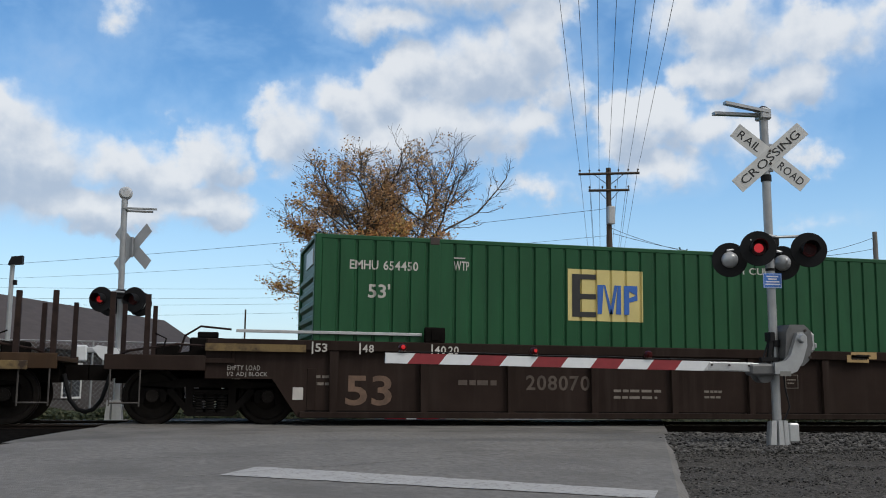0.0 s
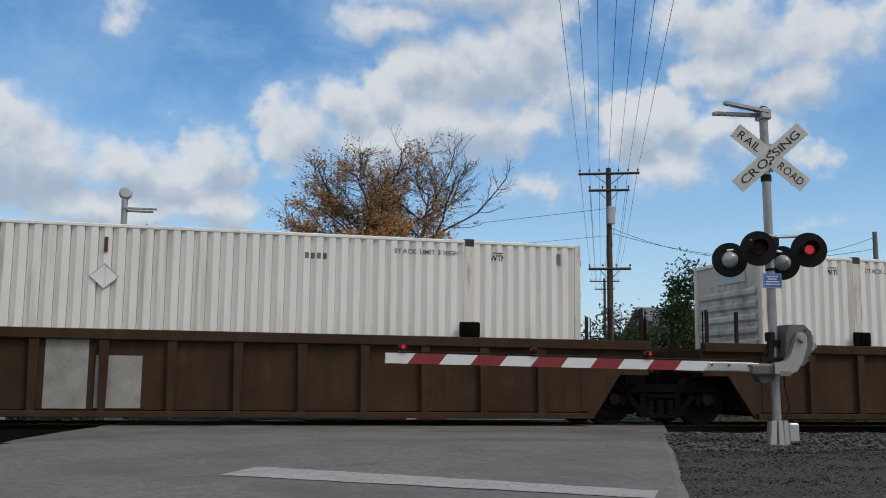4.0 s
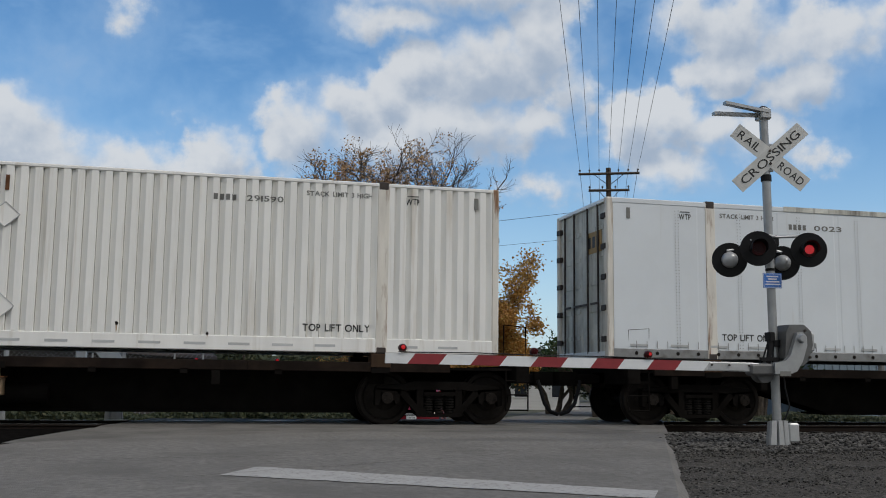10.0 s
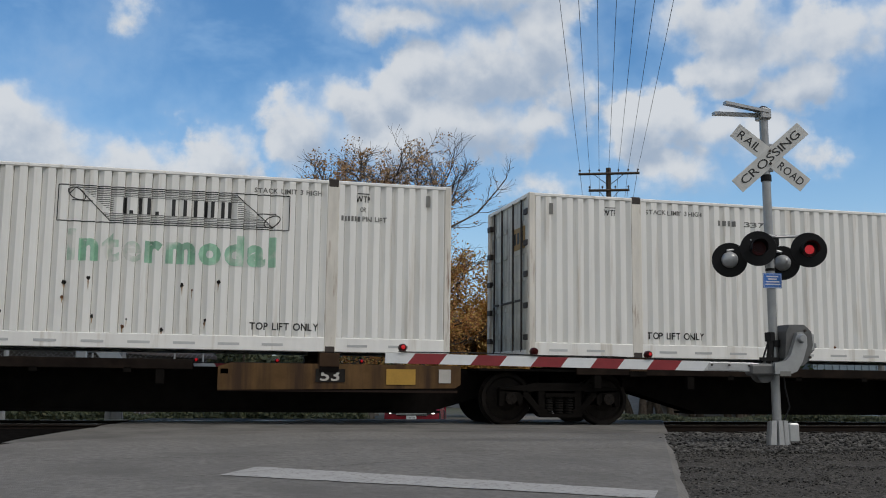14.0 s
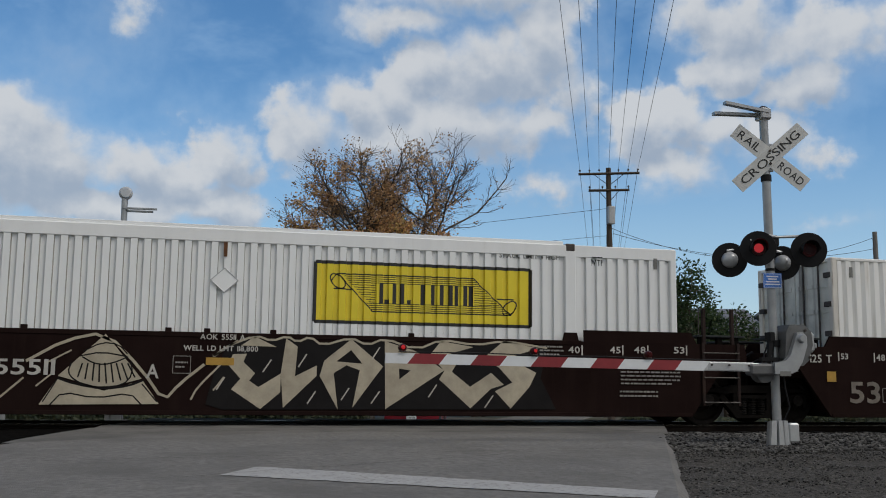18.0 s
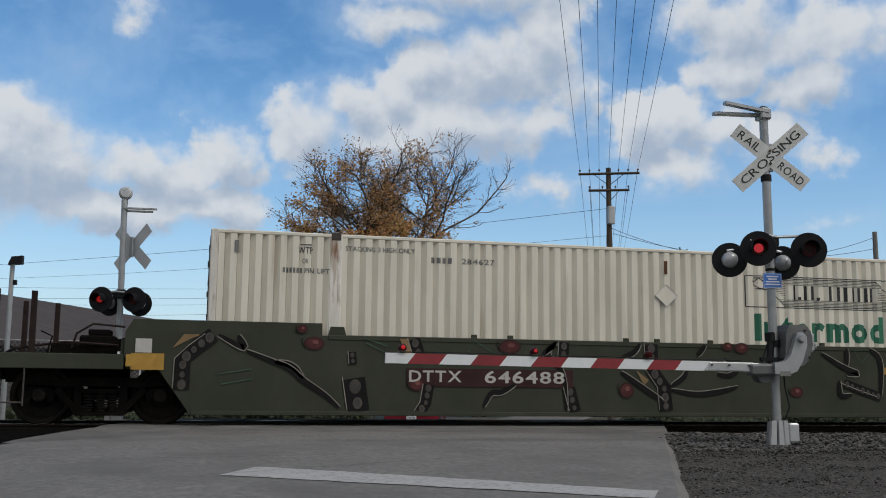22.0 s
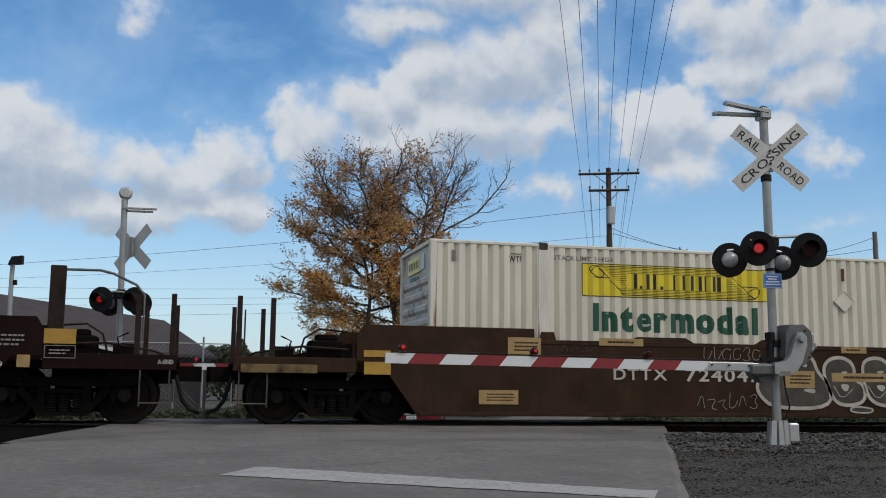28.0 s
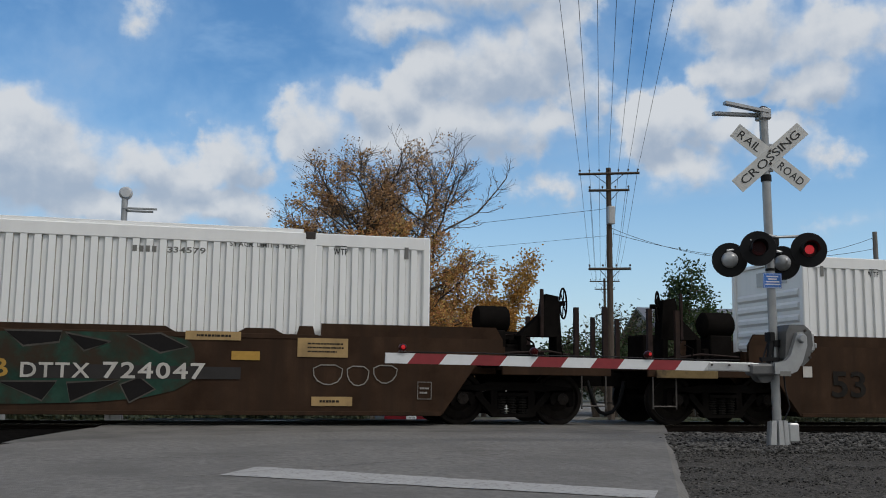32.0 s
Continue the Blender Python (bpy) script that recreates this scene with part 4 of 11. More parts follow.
def scroll(parent, u0, u1, z0, z1, span, y, bold):
    """The logo's ribbon: two long edges, slanting ends that roll up at two corners, and fine hatching."""
    w, h = u1 - u0, z1 - z0
    at = lambda a, b: (u0 + w * a, z0 + h * b)
    lo, hi = (1 - span) / 2, (1 + span) / 2
    for pts in ([at(.0, .80), at(.03, 1.0), at(hi - .04, 1.0), at(.97, .0)], [at(1.0, .20), at(.97, .0), at(lo + .02, .0), at(.05, .92)], [at(.015, .60), at(.11, .58)], [at(.985, .44), at(.89, .44)]):
        painted("logo_line", ribbon(Solid(), pts, bold, y), BLACK, parent)
    for c, d in (((.035, .80), 1), ((.965, .20), -1)):
        loop = [at(c[0] + .035 * math.cos(t) + .018 * d * math.sin(t) * -1, c[1] + .20 * math.sin(t)) for t in [2 * math.pi * k / 18 for k in range(18)]]
        painted("logo_line", ribbon(Solid(), loop, bold, y, True), BLACK, parent)
    for k in range(1, 5):
        b = .055 * k
        painted("logo_rule", ribbon(Solid(), [at(.06 + .17 * b, 1 - b), at(hi - .04 + .20 * b, 1 - b)], bold * .55, y), BLACK, parent)
        painted("logo_rule", ribbon(Solid(), [at(lo + .02 - .18 * b, b), at(.97 - .20 * b, b)], bold * .55, y), BLACK, parent)
    for k in range(8):
        b = .26 + .065 * k
        painted("logo_rule", ribbon(Solid(), [at(.25 - .20 * b, b), at(lo + .035, b)], bold * .55, y), BLACK, parent)
        painted("logo_rule", ribbon(Solid(), [at(hi - .035, b), at(.955 - .20 * b, b)], bold * .55, y), BLACK, parent)


def add_logo(box, style, look_, u0, u1, inter, rect_z=(2.0, 2.58), inter_z=(1.41, 1.87)):
    """The big panel: plain shapes in its colours, and the word under it."""
    pitch, depth, zb, zt = STYLE[style]
    base = -HALF + .004
    z0, z1 = rect_z
    fill = {"yellow": YELLOW, "pale": YELLOW_PALE, "big": YELLOW, "white": None, "tint": None}[look_]
    st, en = POST + .1, L53 - POST - .1
    if fill:
        part("logo_panel", pressed_plate(u0, u1, z0, z1, pitch, depth, st, en, .003, style), fill, box, "yellow logo panel", at=(0, base, 0))
    if look_ == "tint":
        part("logo_panel", pressed_plate(u0, u0 + .75, z0, z1, pitch, depth, st, en, .003, style), YELLOW_PALE, box, "faded yellow logo corner", at=(0, base, 0))
    b = .055 if look_ == "big" else .016
    fr = Solid()
    y = FACE
    for a0, a1, b0, b1 in ((u0, u1, z0 - b / 2, z0 + b / 2), (u0, u1, z1 - b / 2, z1 + b / 2), (u0 - b / 2, u0 + b / 2, z0, z1), (u1 - b / 2, u1 + b / 2, z0, z1)):
        fr.box(a0, a1, y, y + .003, b0, b1)
    painted("logo_border", fr, BLACK, box)
    um, zm, h, w = (u0 + u1) / 2, (z0 + z1) / 2, z1 - z0, u1 - u0
    # the name on it as plain upright bars and dots
    wide = .46 if look_ == "big" else .50
    lh = h * (.34 if look_ == "big" else .46)
    thick = lh * .21
    for k, f in enumerate((.06, .19, .265, .475, .575, .665, .755, .815, .905, .965)):
        a = um + w * wide * (f - .5)
        painted("logo_bar", Solid().box(a - thick / 2, a + thick / 2, y - .001, y + .002, zm - lh / 2, zm + lh / 2), BLACK, box)
    for f in (.115, .335):
        a = um + w * wide * (f - .5)
        painted("logo_bar", Solid().box(a - thick / 2, a + thick / 2, y - .001, y + .002, zm - lh / 2, zm - lh / 2 + thick), BLACK, box)
    mx_, mz = (.070, .19) if look_ == "big" else (.045, .06)
    scroll(box, u0 + w * mx_, u1 - w * mx_, z0 + h * mz, z1 - h * mz, .60 if look_ == "big" else .66, y, .022 if look_ == "big" else .016)
    if inter:
        sign(box, "Intermodal", inter, (u0 + u1) / 2 - .01, (inter_z[0] + inter_z[1]) / 2, 3.27, .47, .022)


def box_paint(box):
    return BOX_PAINT.get(box.name, PLACARD)


BOX_PAINT = {}


def add_marks(box, flip, digits, two, pin, low):
    """Small stencils of the white boxes; flip: the logo is at the right end."""
    m = lambda u: L53 - u if flip else u
    for u in (2.82, L53 - 2.82):
        sign(box, "STACKING 3 HIGH ONLY" if pin == 2 else "STACK LIMIT 3 HIGH", PRINT_GREY, u, 2.66, 1.2 if pin == 2 else 1.12, .085)
        if low:
            sign(box, "TOP LIFT ONLY", BLACK, u, .40, 1.13, .125, .008)
    for u in (1.55, L53 - 1.55):
        sign(box, "WTP", BLACK, u, 2.60, .24, .11, .005)
        part("arrow", Solid().box(u - .10, u + .10, FACE, FACE + .002, 2.685, 2.70), BLACK, box)
        if pin:
            sign(box, "OR", PRINT_GREY, u, 2.42, .10, .085)
            bars(box, PRINT_GREY, u - .2, 2.26, .34, .085, 6)
            sign(box, "PIN LIFT", PRINT_GREY, u + .2, 2.26, .42, .085)
    u = m(11.85)
    bars(box, PRINT_GREY, u - .40 , 2.52, .40, .10, 4)
    if digits:
        sign(box, digits, PRINT_GREY, u + .24, 2.52, .60, .10)
    # certificate strip and placard holders
    part("vent_strip", Solid().box(8.06, 8.12, FACE - .006, FACE + .004, 2.44, 2.68), RUST, box, "narrow rusty vent strip")
    for z in ((.62,) if two == 2 else (2.05, .62) if two else (2.05,)):
        d = Solid().prism([(8.09 - .22, z), (8.09, z - .20), (8.09 + .22, z), (8.09, z + .20)], FACE - .012, FACE)
        h = part("placard_holder", d, box_paint(box), box, "diamond placard holder with a thin frame")
        e = Solid()
        for (a0, b0), (a1, b1) in zip([(-.22, 0), (0, -.20), (.22, 0), (0, .20)], [(0, -.20), (.22, 0), (0, .20), (-.22, 0)]):
            e.tube([(8.09 + a0, FACE - .014, z + b0), (8.09 + a1, FACE - .014, z + b1)], .007, 5)
        part("holder_frame", e, DASH, h)
    for u in (.42, L53 - .42):
        part("handle_recess", Solid().box(u - .035, u + .035, FACE, FACE + .004, 2.52, 2.72), PRINT_GREY, box)


def add_rust(box, count, seed, z0=.26, z1=.55):
    """Small rusted dents with a run below each."""
    rnd = random.Random(seed)
    for _ in range(count):
        u = rnd.uniform(2.3, 14.0)
        while 2.1 < u < 3.5 or 12.6 < u < 13.9:
            u = rnd.uniform(3.5, 12.6)
        z = rnd.uniform(z0, z1) if rnd.random() < .75 else rnd.uniform(.6, 1.5)
        r = rnd.uniform(.012, .036)
        k = 9
        pts = [(u + r * math.cos(2 * math.pi * i / k) * rnd.uniform(.6, 1.2), z + 1.3 * r * math.sin(2 * math.pi * i / k) * rnd.uniform(.6, 1.2)) for i in range(k)]
        s = Solid().prism(pts, FACE - .001, FACE + .003)
        painted("rust_spot", s, SOOT if rnd.random() < .75 else RUST, box)
        painted("rust_run", Solid().prism([(u - r * .5, z), (u + r * .5, z), (u + r * .2, z - rnd.uniform(.05, .22)), (u - r * .2, z - rnd.uniform(.05, .22))], FACE, FACE + .002), RUN, box)


RUN = mat("pale_rust_run", (.40, .29, .19), .7, var=.2, scale=8, bump=0)


# place along the train, rides: w well / s spine, left end, style, paint, logo, logo at the right, word, digits, rust spots
BOXES = [
    (1.810, "w", "front", "emp", GREEN_BOX, "", 0, None, "", 0),
    (25.129, "w", "front", "std", WHITE, "pale", 0, MID_GREEN, "276", 5),
    (44.681, "w", "front", "std", WHITE, "yellow", 0, DARK_GREEN, "", 4),
    (64.409, "w", "front", "std", WHITE, "", 0, None, "", 3),
    (85.391, "s", "front", "std", WHITE, "yellow", 0, DARK_GREEN, "236199", 18),
    (103.937, "s", "front", "std", WHITE, "tint", 0, MID_GREEN, "286287", 10),
    (124.639, "s", "front", "std", WHITE, "yellow", 0, DARK_GREEN, "291590", 6),
    (142.820, "s", "door", "smooth", GREY_WHITE, "yellow", 1, None, "0023", 0),
    (160.722, "s", "door", "std", WHITE, "tint", 1, MID_GREEN, "283530", 22),
    (178.313, "s", "door", "std", WHITE, "white", 1, MINT, "275953", 34),
    (195.879, "s", "door", "std", WHITE, "yellow", 1, DARK_GREEN, "3376", 4),
    (216.600, "s", "door", "std", WHITE, "white", 1, MID_GREEN, "272414", 22),
    (237.184, "w", "door", "hi", WHITE_NEW, "big", 1, None, "", 0),
    (256.565, "w", "door", "std", WHITE, "yellow", 1, TEAL_GREEN, "262772", 8),
    (276.017, "w", "door", "std", WHITE, "yellow", 1, DARK_GREEN, "306096", 3),
    (299.403, "w", "door", "std", CREAM, "white", 1, MID_GREEN, "284627", 12),
    (322.800, "w", "front", "std", WHITE, "yellow", 0, DARK_GREEN, "305421", 3),
    (342.208, "w", "front", "hi", WHITE_NEW, "big", 0, None, "", 0),
    (361.544, "w", "front", "std", WHITE, "", 0, None, "267841", 3),
    (385.092, "w", "front", "std", CREAM, "yellow", 0, DARK_GREEN, "292496", 6),
    (404.413, "w", "front", "std", WHITE, "yellow", 0, DARK_GREEN, "254879", 5),
    (423.827, "w", "front", "hi", WHITE_NEW, "big", 0, None, "334579", 0),
    (447.196, "w", "front", "hi", WHITE_NEW, "", 0, None, "", 0),
]
PIN = {4, 9, 11, 13, 18, 20}


def load_containers():
    shells = {}
    for i, (p, ride, left, style, paint, logo, flip, word, digits, rust) in enumerate(BOXES):
        colour = {GREEN_BOX: "dark green", CREAM: "aged cream-white", WHITE_NEW: "clean white", WHITE: "weathered white", GREY_WHITE: "smooth grey-white"}[paint]
        extra = {"": "", "pale": " with faded yellow panel", "yellow": " with yellow panel", "tint": " with faded outlined panel",
                 "white": " with outlined white panel", "big": " with large black-edged yellow panel"}[logo]
        seat = "in well car" if ride == "w" else "on spine car"
        label = f"{colour} container{extra} {seat}" if style != "emp" else "dark green corrugated container with pale yellow square"
        key = (style, paint.name, left)
        if key not in shells:
            shells[key] = container_shell(style, paint, left, label)
            box = shells[key]
        else:
            box = copy_thing(shells[key], Matrix.Identity(4))
        box["label"] = label
        RIDE.append((box, p, (SPINE_Z if ride == "s" else WELL_Z) - DROP))
        yield i, box, (p, ride, left, style, paint, logo, flip, word, digits, rust)


def dress(i, box, spec):
    p, ride, left, style, paint, logo, flip, word, digits, rust = spec
    STYLE_OF[box.name], BOX_PAINT[box.name] = style, paint
    if style == "emp":
        sign(box, "EMHU 654450", PALE_PRINT, 1.18, 2.40, 1.18, .16, .012)
        sign(box, "53'", PALE_PRINT, 1.10, 1.96, .38, .24, .012)
        sign(box, "WTP", PALE_PRINT, 2.54, 2.44, .27, .16, .012)
        sign(box, "WTP", PALE_PRINT, 13.65, 2.44, .27, .16, .012)
        sign(box, "53'", PALE_PRINT, 15.09, 1.96, .38, .24, .012)
        for u in (2.50, 13.62):
            part("arrow", Solid().box(u - .1, u + .1, FACE, FACE + .002, 2.565, 2.585), PALE_PRINT, box)
        sign(box, "HIGH CUBE", PALE_PRINT, 8.05, 2.56, 1.15, .13, .01)
        part("logo_panel", pressed_plate(4.49, 5.93, 1.55, 2.47, .29, .03, POST + .1, L53 - POST - .1, .004, "emp"), LOGO_YELLOW, box, "pale gold square panel", at=(0, -HALF + .004, 0))
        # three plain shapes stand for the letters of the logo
        a = Solid()
        a.box(4.57, 4.72, FACE - .002, FACE + .002, 1.62, 2.38)
        for z in (1.62, 1.94, 2.29):
            a.box(4.72, 5.02, FACE - .002, FACE + .002, z, z + .09)
        part("logo_letter", a, BLACK, box, "tall dark shape of the logo")
        b = Solid()
        for q in ([(5.05, 1.68), (5.13, 1.68), (5.17, 2.2), (5.05, 2.2)], [(5.17, 2.2), (5.28, 1.68), (5.34, 1.68), (5.20, 2.2)], [(5.34, 1.68), (5.44, 2.2), (5.38, 2.2), (5.28, 1.68)],
                  [(5.40, 1.68), (5.50, 1.68), (5.50, 2.2), (5.44, 2.2)], [(5.56, 1.68), (5.66, 1.68), (5.66, 2.2), (5.56, 2.2)], [(5.66, 2.1), (5.82, 2.02), (5.82, 2.2), (5.66, 2.2)],
                  [(5.66, 1.9), (5.82, 1.94), (5.82, 2.04), (5.66, 1.98)]):
            b.prism(q, FACE - .002, FACE + .002)
        part("logo_letter", b, BLUE_PRINT, box, "blue shapes of the logo")
        return
    if logo:
        u0, u1 = (2.79, 6.48) if not flip else (9.71, 13.36)
        if style == "smooth":
            u0, u1 = 9.38, 13.04
        if logo == "big":
            u0, u1 = (2.80, 6.58) if not flip else (9.57, 13.35)
            add_logo(box, style, "big", u0, u1, None, (1.42, 2.42))
        else:
            dz = -.10 if i in (11, 15, 20) else 0.0
            add_logo(box, style, logo, u0, u1, word, (2.0 + dz, 2.58 + dz), (1.41 + dz, 1.87 + dz))
    add_marks(box, flip, digits, (2 if style == "smooth" else ride == "s"), 2 if i in (11, 15) else i in PIN, ride == "s")
    if style == "smooth":
        part("top_rail_band", Solid().box(3.6, L53 - .12, FACE - .004, FACE, HT - .085, HT + .01, .002), DOOR_GREY, box, "dull grey strip along the top rail")
    if style == "smooth":
        s = Solid()
        for k in range(12):
            u = 1.3 + 1.26 * k + .08
            for du in (-.03, .03):
                for j in range(44):
                    z = .2 + j * .058
                    s.box(u + du - .006, u + du + .006, FACE - .004, FACE, z, z + .014)
        part("rivet_line", s, PRINT_GREY, box, "rows of small rivets")
        for k in range(38):
            u = .55 + k * .405
            part("rail_hole", Solid().lathe([(FACE - .001, .004), (FACE - .001, .034), (FACE + .002, .034), (FACE + .002, .004)], 10, at=(u, 0, .085)), SOOT, box)
            part("short_rivet_row", Solid().box(u - .004, u + .004, FACE - .003, FACE, .17, .30).box(u + .20, u + .208, FACE - .003, FACE, .17, .30), PRINT_GREY, box)
        for k in range(20):
            u = .6 + k * .79
            part("reflector_strip", Solid().box(u - .17, u + .17, FACE - .003, FACE, .205, .245), DASH, box)
    if i in (7, 10, 12, 14):
        st = part("door_sticker", Solid().box(.034, .048, -.95, -.30, 1.95, 2.35), YELLOW if i == 12 else TAN_PLATE, box, "yellow sticker on the rear door")
        for k in range(3):
            part("sticker_bar", Solid().box(.031, .034, -.86 + .2 * k, -.74 + .2 * k, 2.05, 2.26), BLACK, st)
    if left == "front" and logo and i != 5:
        pane = {"white": PLACARD, "tint": PLACARD, "pale": YELLOW_PALE}.get(logo, YELLOW)
        st = part("end_logo", Solid().box(.020, .028, -.38, .66, 2.42, 2.72), pane, box, "small logo panel on the end wall")
        for k in range(6):
            part("logo_bar", Solid().box(.017, .020, -.28 + .15 * k, -.20 + .15 * k, 2.50, 2.64), BLACK, st)
        if word:
            for k in range(5):
                part("logo_bar", Solid().box(.022, .028, -.20 + .14 * k, -.11 + .14 * k, 2.27, 2.36), word, box)
    if i == 5:
        # this one's front end is black with soot
        for o in box.children_recursive:
            if o.name.split(".")[0] in ("front_wall", "wall_rib"):
                o.material_slots[0].link = "OBJECT"
                o.material_slots[0].material = SOOTY_END
    if rust:
        add_rust(box, rust, i * 7 + 1)


LOADED = []
for entry in load_containers():
    LOADED.append(entry)
for entry in LOADED:
    dress(*entry)


# ---- rail cars. Origin: under the left end of the load, on the centre line at the rail head ----
WHEEL_R = 0.46


def wheelset_mesh():
    s = Solid()
    for sg in (-1, 1):
        y = .7175 * sg
        s.lathe([(y - .005 * sg, .10), (y - .01 * sg, .13), (y + .0, .16), (y + .035 * sg, .19), (y + .02 * sg, .33), (y - .01 * sg, .385), (y - .02 * sg, .485), (y + .012 * sg, .485),
                 (y + .03 * sg, WHEEL_R + .004), (y + .115 * sg, WHEEL_R - .004), (y + .12 * sg, .435), (y + .118 * sg, .39), (y + .07 * sg, .36), (y + .085 * sg, .22), (y + .13 * sg, .17), (y + .14 * sg, .10)], 30)
    s.lathe([(-1.12, .03), (-1.12, .10), (-1.0, .10), (-.98, .075), (.98, .075), (1.0, .10), (1.12, .10), (1.12, .03)], 14)
    for k in range(3):
        a = 2 * math.pi * k / 3
        for sg in (-1, 1):
            s.box(.06 * math.cos(a) - .012, .06 * math.cos(a) + .012, 1.12 * sg, 1.14 * sg, .06 * math.sin(a) - .012, .06 * math.sin(a) + .012)
    s.smooth = True
    return s.mesh("wheelset", WHEEL)


def side_frame_mesh():
    s = Solid()
    t0, t1 = -.08, .08
    s.prism([(-1.12, .60), (-1.10, .66), (-.62, .70), (-.45, .74), (.45, .74), (.62, .70), (1.10, .66), (1.12, .60), (.72, .565), (.40, .60), (-.40, .60), (-.72, .565)], t0, t1)
    for k in (-1, 1):
        s.prism([(1.12 * k, .62), (1.12 * k, .34), (1.05 * k, .32), (1.02 * k, .44), (.80 * k, .44), (.76 * k, .34), (.70 * k, .38), (.68 * k, .60)], t0, t1)
        s.prism([(.74 * k, .56), (.40 * k, .20), (.24 * k, .20), (.24 * k, .28), (.36 * k, .30), (.62 * k, .60)], t0, t1)
        s.prism([(.40 * k, .62), (.40 * k, .28), (.28 * k, .28), (.28 * k, .62)], t0 + .01, t1 - .01)
        s.box(.80 * k, 1.02 * k, -.11, .11, .40, .575, .02)
    s.prism([(-.44, .20), (.44, .20), (.36, .14), (-.36, .14)], t0 - .02, t1 + .02)
    s.prism([(-.28, .56), (.28, .56), (.28, .50), (-.28, .50)], t0 - .03, t1 + .03)
    return s.mesh("side_frame", UNDER)


def spring_mesh():
    s = Solid()
    for x in (-.19, 0, .19):
        prof = []
        for k in range(7):
            z = .20 + k * .044
            prof += [(z, .055), (z + .010, .085), (z + .030, .085), (z + .040, .055)]
        s.lathe(prof, 10, "z", (x, 0, 0))
    s.smooth = True
    return s.mesh("spring", mat("spring_steel", (.013, .012, .011), .8, 0, spec=.05))


WHEELSET, SIDE_FRAME, SPRING = wheelset_mesh(), side_frame_mesh(), spring_mesh()
BOLSTER = Solid().box(-.22, .22, -1.02, 1.02, .40, .56, .03).mesh("bolster", UNDER)
BRAKE = Solid().box(-.75, -.66, -.85, .85, .36, .46, .02).box(.66, .75, -.85, .85, .36, .46, .02).mesh("brake_beam", UNDER)


def add_truck(car, place, uc):
    """Two wheelsets in a cast frame under a car at uc."""
    tr = part("truck", Solid().lathe([(.50, .02), (.50, .19), (.66, .19), (.66, .02)], 16, "z").mesh("center_plate", UNDER), UNDER, car, "black cast-steel four-wheel truck", at=(uc, 0, DROP))
    for sg in (-1, 1):
        part("side_frame", SIDE_FRAME, UNDER, tr, at=(0, 1.0 * sg, 0))
        part("spring", SPRING, None, tr, at=(0, 1.0 * sg, 0))
    part("bolster", BOLSTER, UNDER, tr)
    part("brake_beam", BRAKE, UNDER, tr)
    for du in (-.915, .915):
        w = part("wheelset", WHEELSET, WHEEL, car, "dark steel wheels on an axle", at=(uc + du, 0, WHEEL_R + DROP))
        ROLL.append((w, place + uc + du, (uc + du, 0, WHEEL_R + DROP)))


def add_coupler(car, u, d):
    """Knuckle coupler at the car's end u, pointing along d, with its air hose."""
    s = Solid().box(u, u + .55 * d, -.09, .09, .78, .96, .02)
    s.prism([(u + .5 * d, -.16), (u + .85 * d, -.18), (u + .92 * d, -.02), (u + .78 * d, .05), (u + .8 * d, .17), (u + .5 * d, .14)], .74, 1.0, "z")
    part("coupler", s, UNDER, car, "black knuckle coupler")
    h = Solid().tube([(u + .50 * d, -.33, .84), (u + .56 * d, -.36, .62), (u + .62 * d, -.36, .42), (u + .74 * d, -.34, .27), (u + .90 * d, -.31, .22)], .036, 8)
    h.smooth = True
    part("air_hose", h, HOOD, car, "black rubber air hose")


def bent_rod(car, u, side, y, z0, z1):
    """A thin rod that rises beside a stake and bends over to its top."""
    r = Solid().tube([(u + .10 * side, y, z0), (u + .095 * side, y, z1 - .05), (u + .07 * side, y, z1 - .01), (u, y, z1)], .010, 6)
    part("bent_rod", r, RUNG, car)


def side_ladder(car, u, d, top, stakes=True):
    """The shared end of a smooth well car: a walkway over the truck and, on one end, stakes with a ladder between them."""
    part("end_walkway", Solid().box(u - .90 * d, u + .04 * d, -1.38, -.55, top + .13, top + .165, .006), GRATING, car, "dark steel end walkway")
    part("end_walkway", Solid().box(u - .90 * d, u + .04 * d, .55, 1.38, top + .13, top + .165, .006), GRATING, car)
    for k in (.12, .45, .82):
        for y in (-1.34, 1.26):
            part("walkway_bracket", Solid().box(u - (k + .05) * d, u - (k - .05) * d, y, y + .08, top - .02, top + .132), UNDER, car)
    hose = Solid().tube([(u, -.5, 1.42), (u + .22 * d, -.5, 1.30), (u + .42 * d, -.48, 1.08), (u + .58 * d, -.48, .98)], .034, 7)
    hose.tube([(u, -.8, 1.30), (u + .30 * d, -.8, 1.16), (u + .55 * d, -.75, 1.13)], .022, 6)
    hose.smooth = True
    part("end_hose", hose, HOOD, car, "black rubber hose between the units")
    if d < 0:
        return
    for uu, side in ((16.63, -1), (17.20, 1)) if stakes else ():
        part("stake", Solid().box(uu - .032, uu + .032, -1.40, -1.33, top - .02, 2.17, .008), STAKE, car, "upright steel stake")
        bent_rod(car, uu, side, -1.37, top + .15, 2.16)
    for uu in (16.57, 17.27):
        part("ladder_rail", Solid().box(uu - .028, uu + .028, -1.468, -1.432, .42, top + .02, .005), STAKE, car)
    for z in (.48, .92, 1.36):
        part("rung", Solid().tube([(16.57, -1.476, z), (17.27, -1.476, z)], .013, 6), RUNG, car, "worn steel rung")


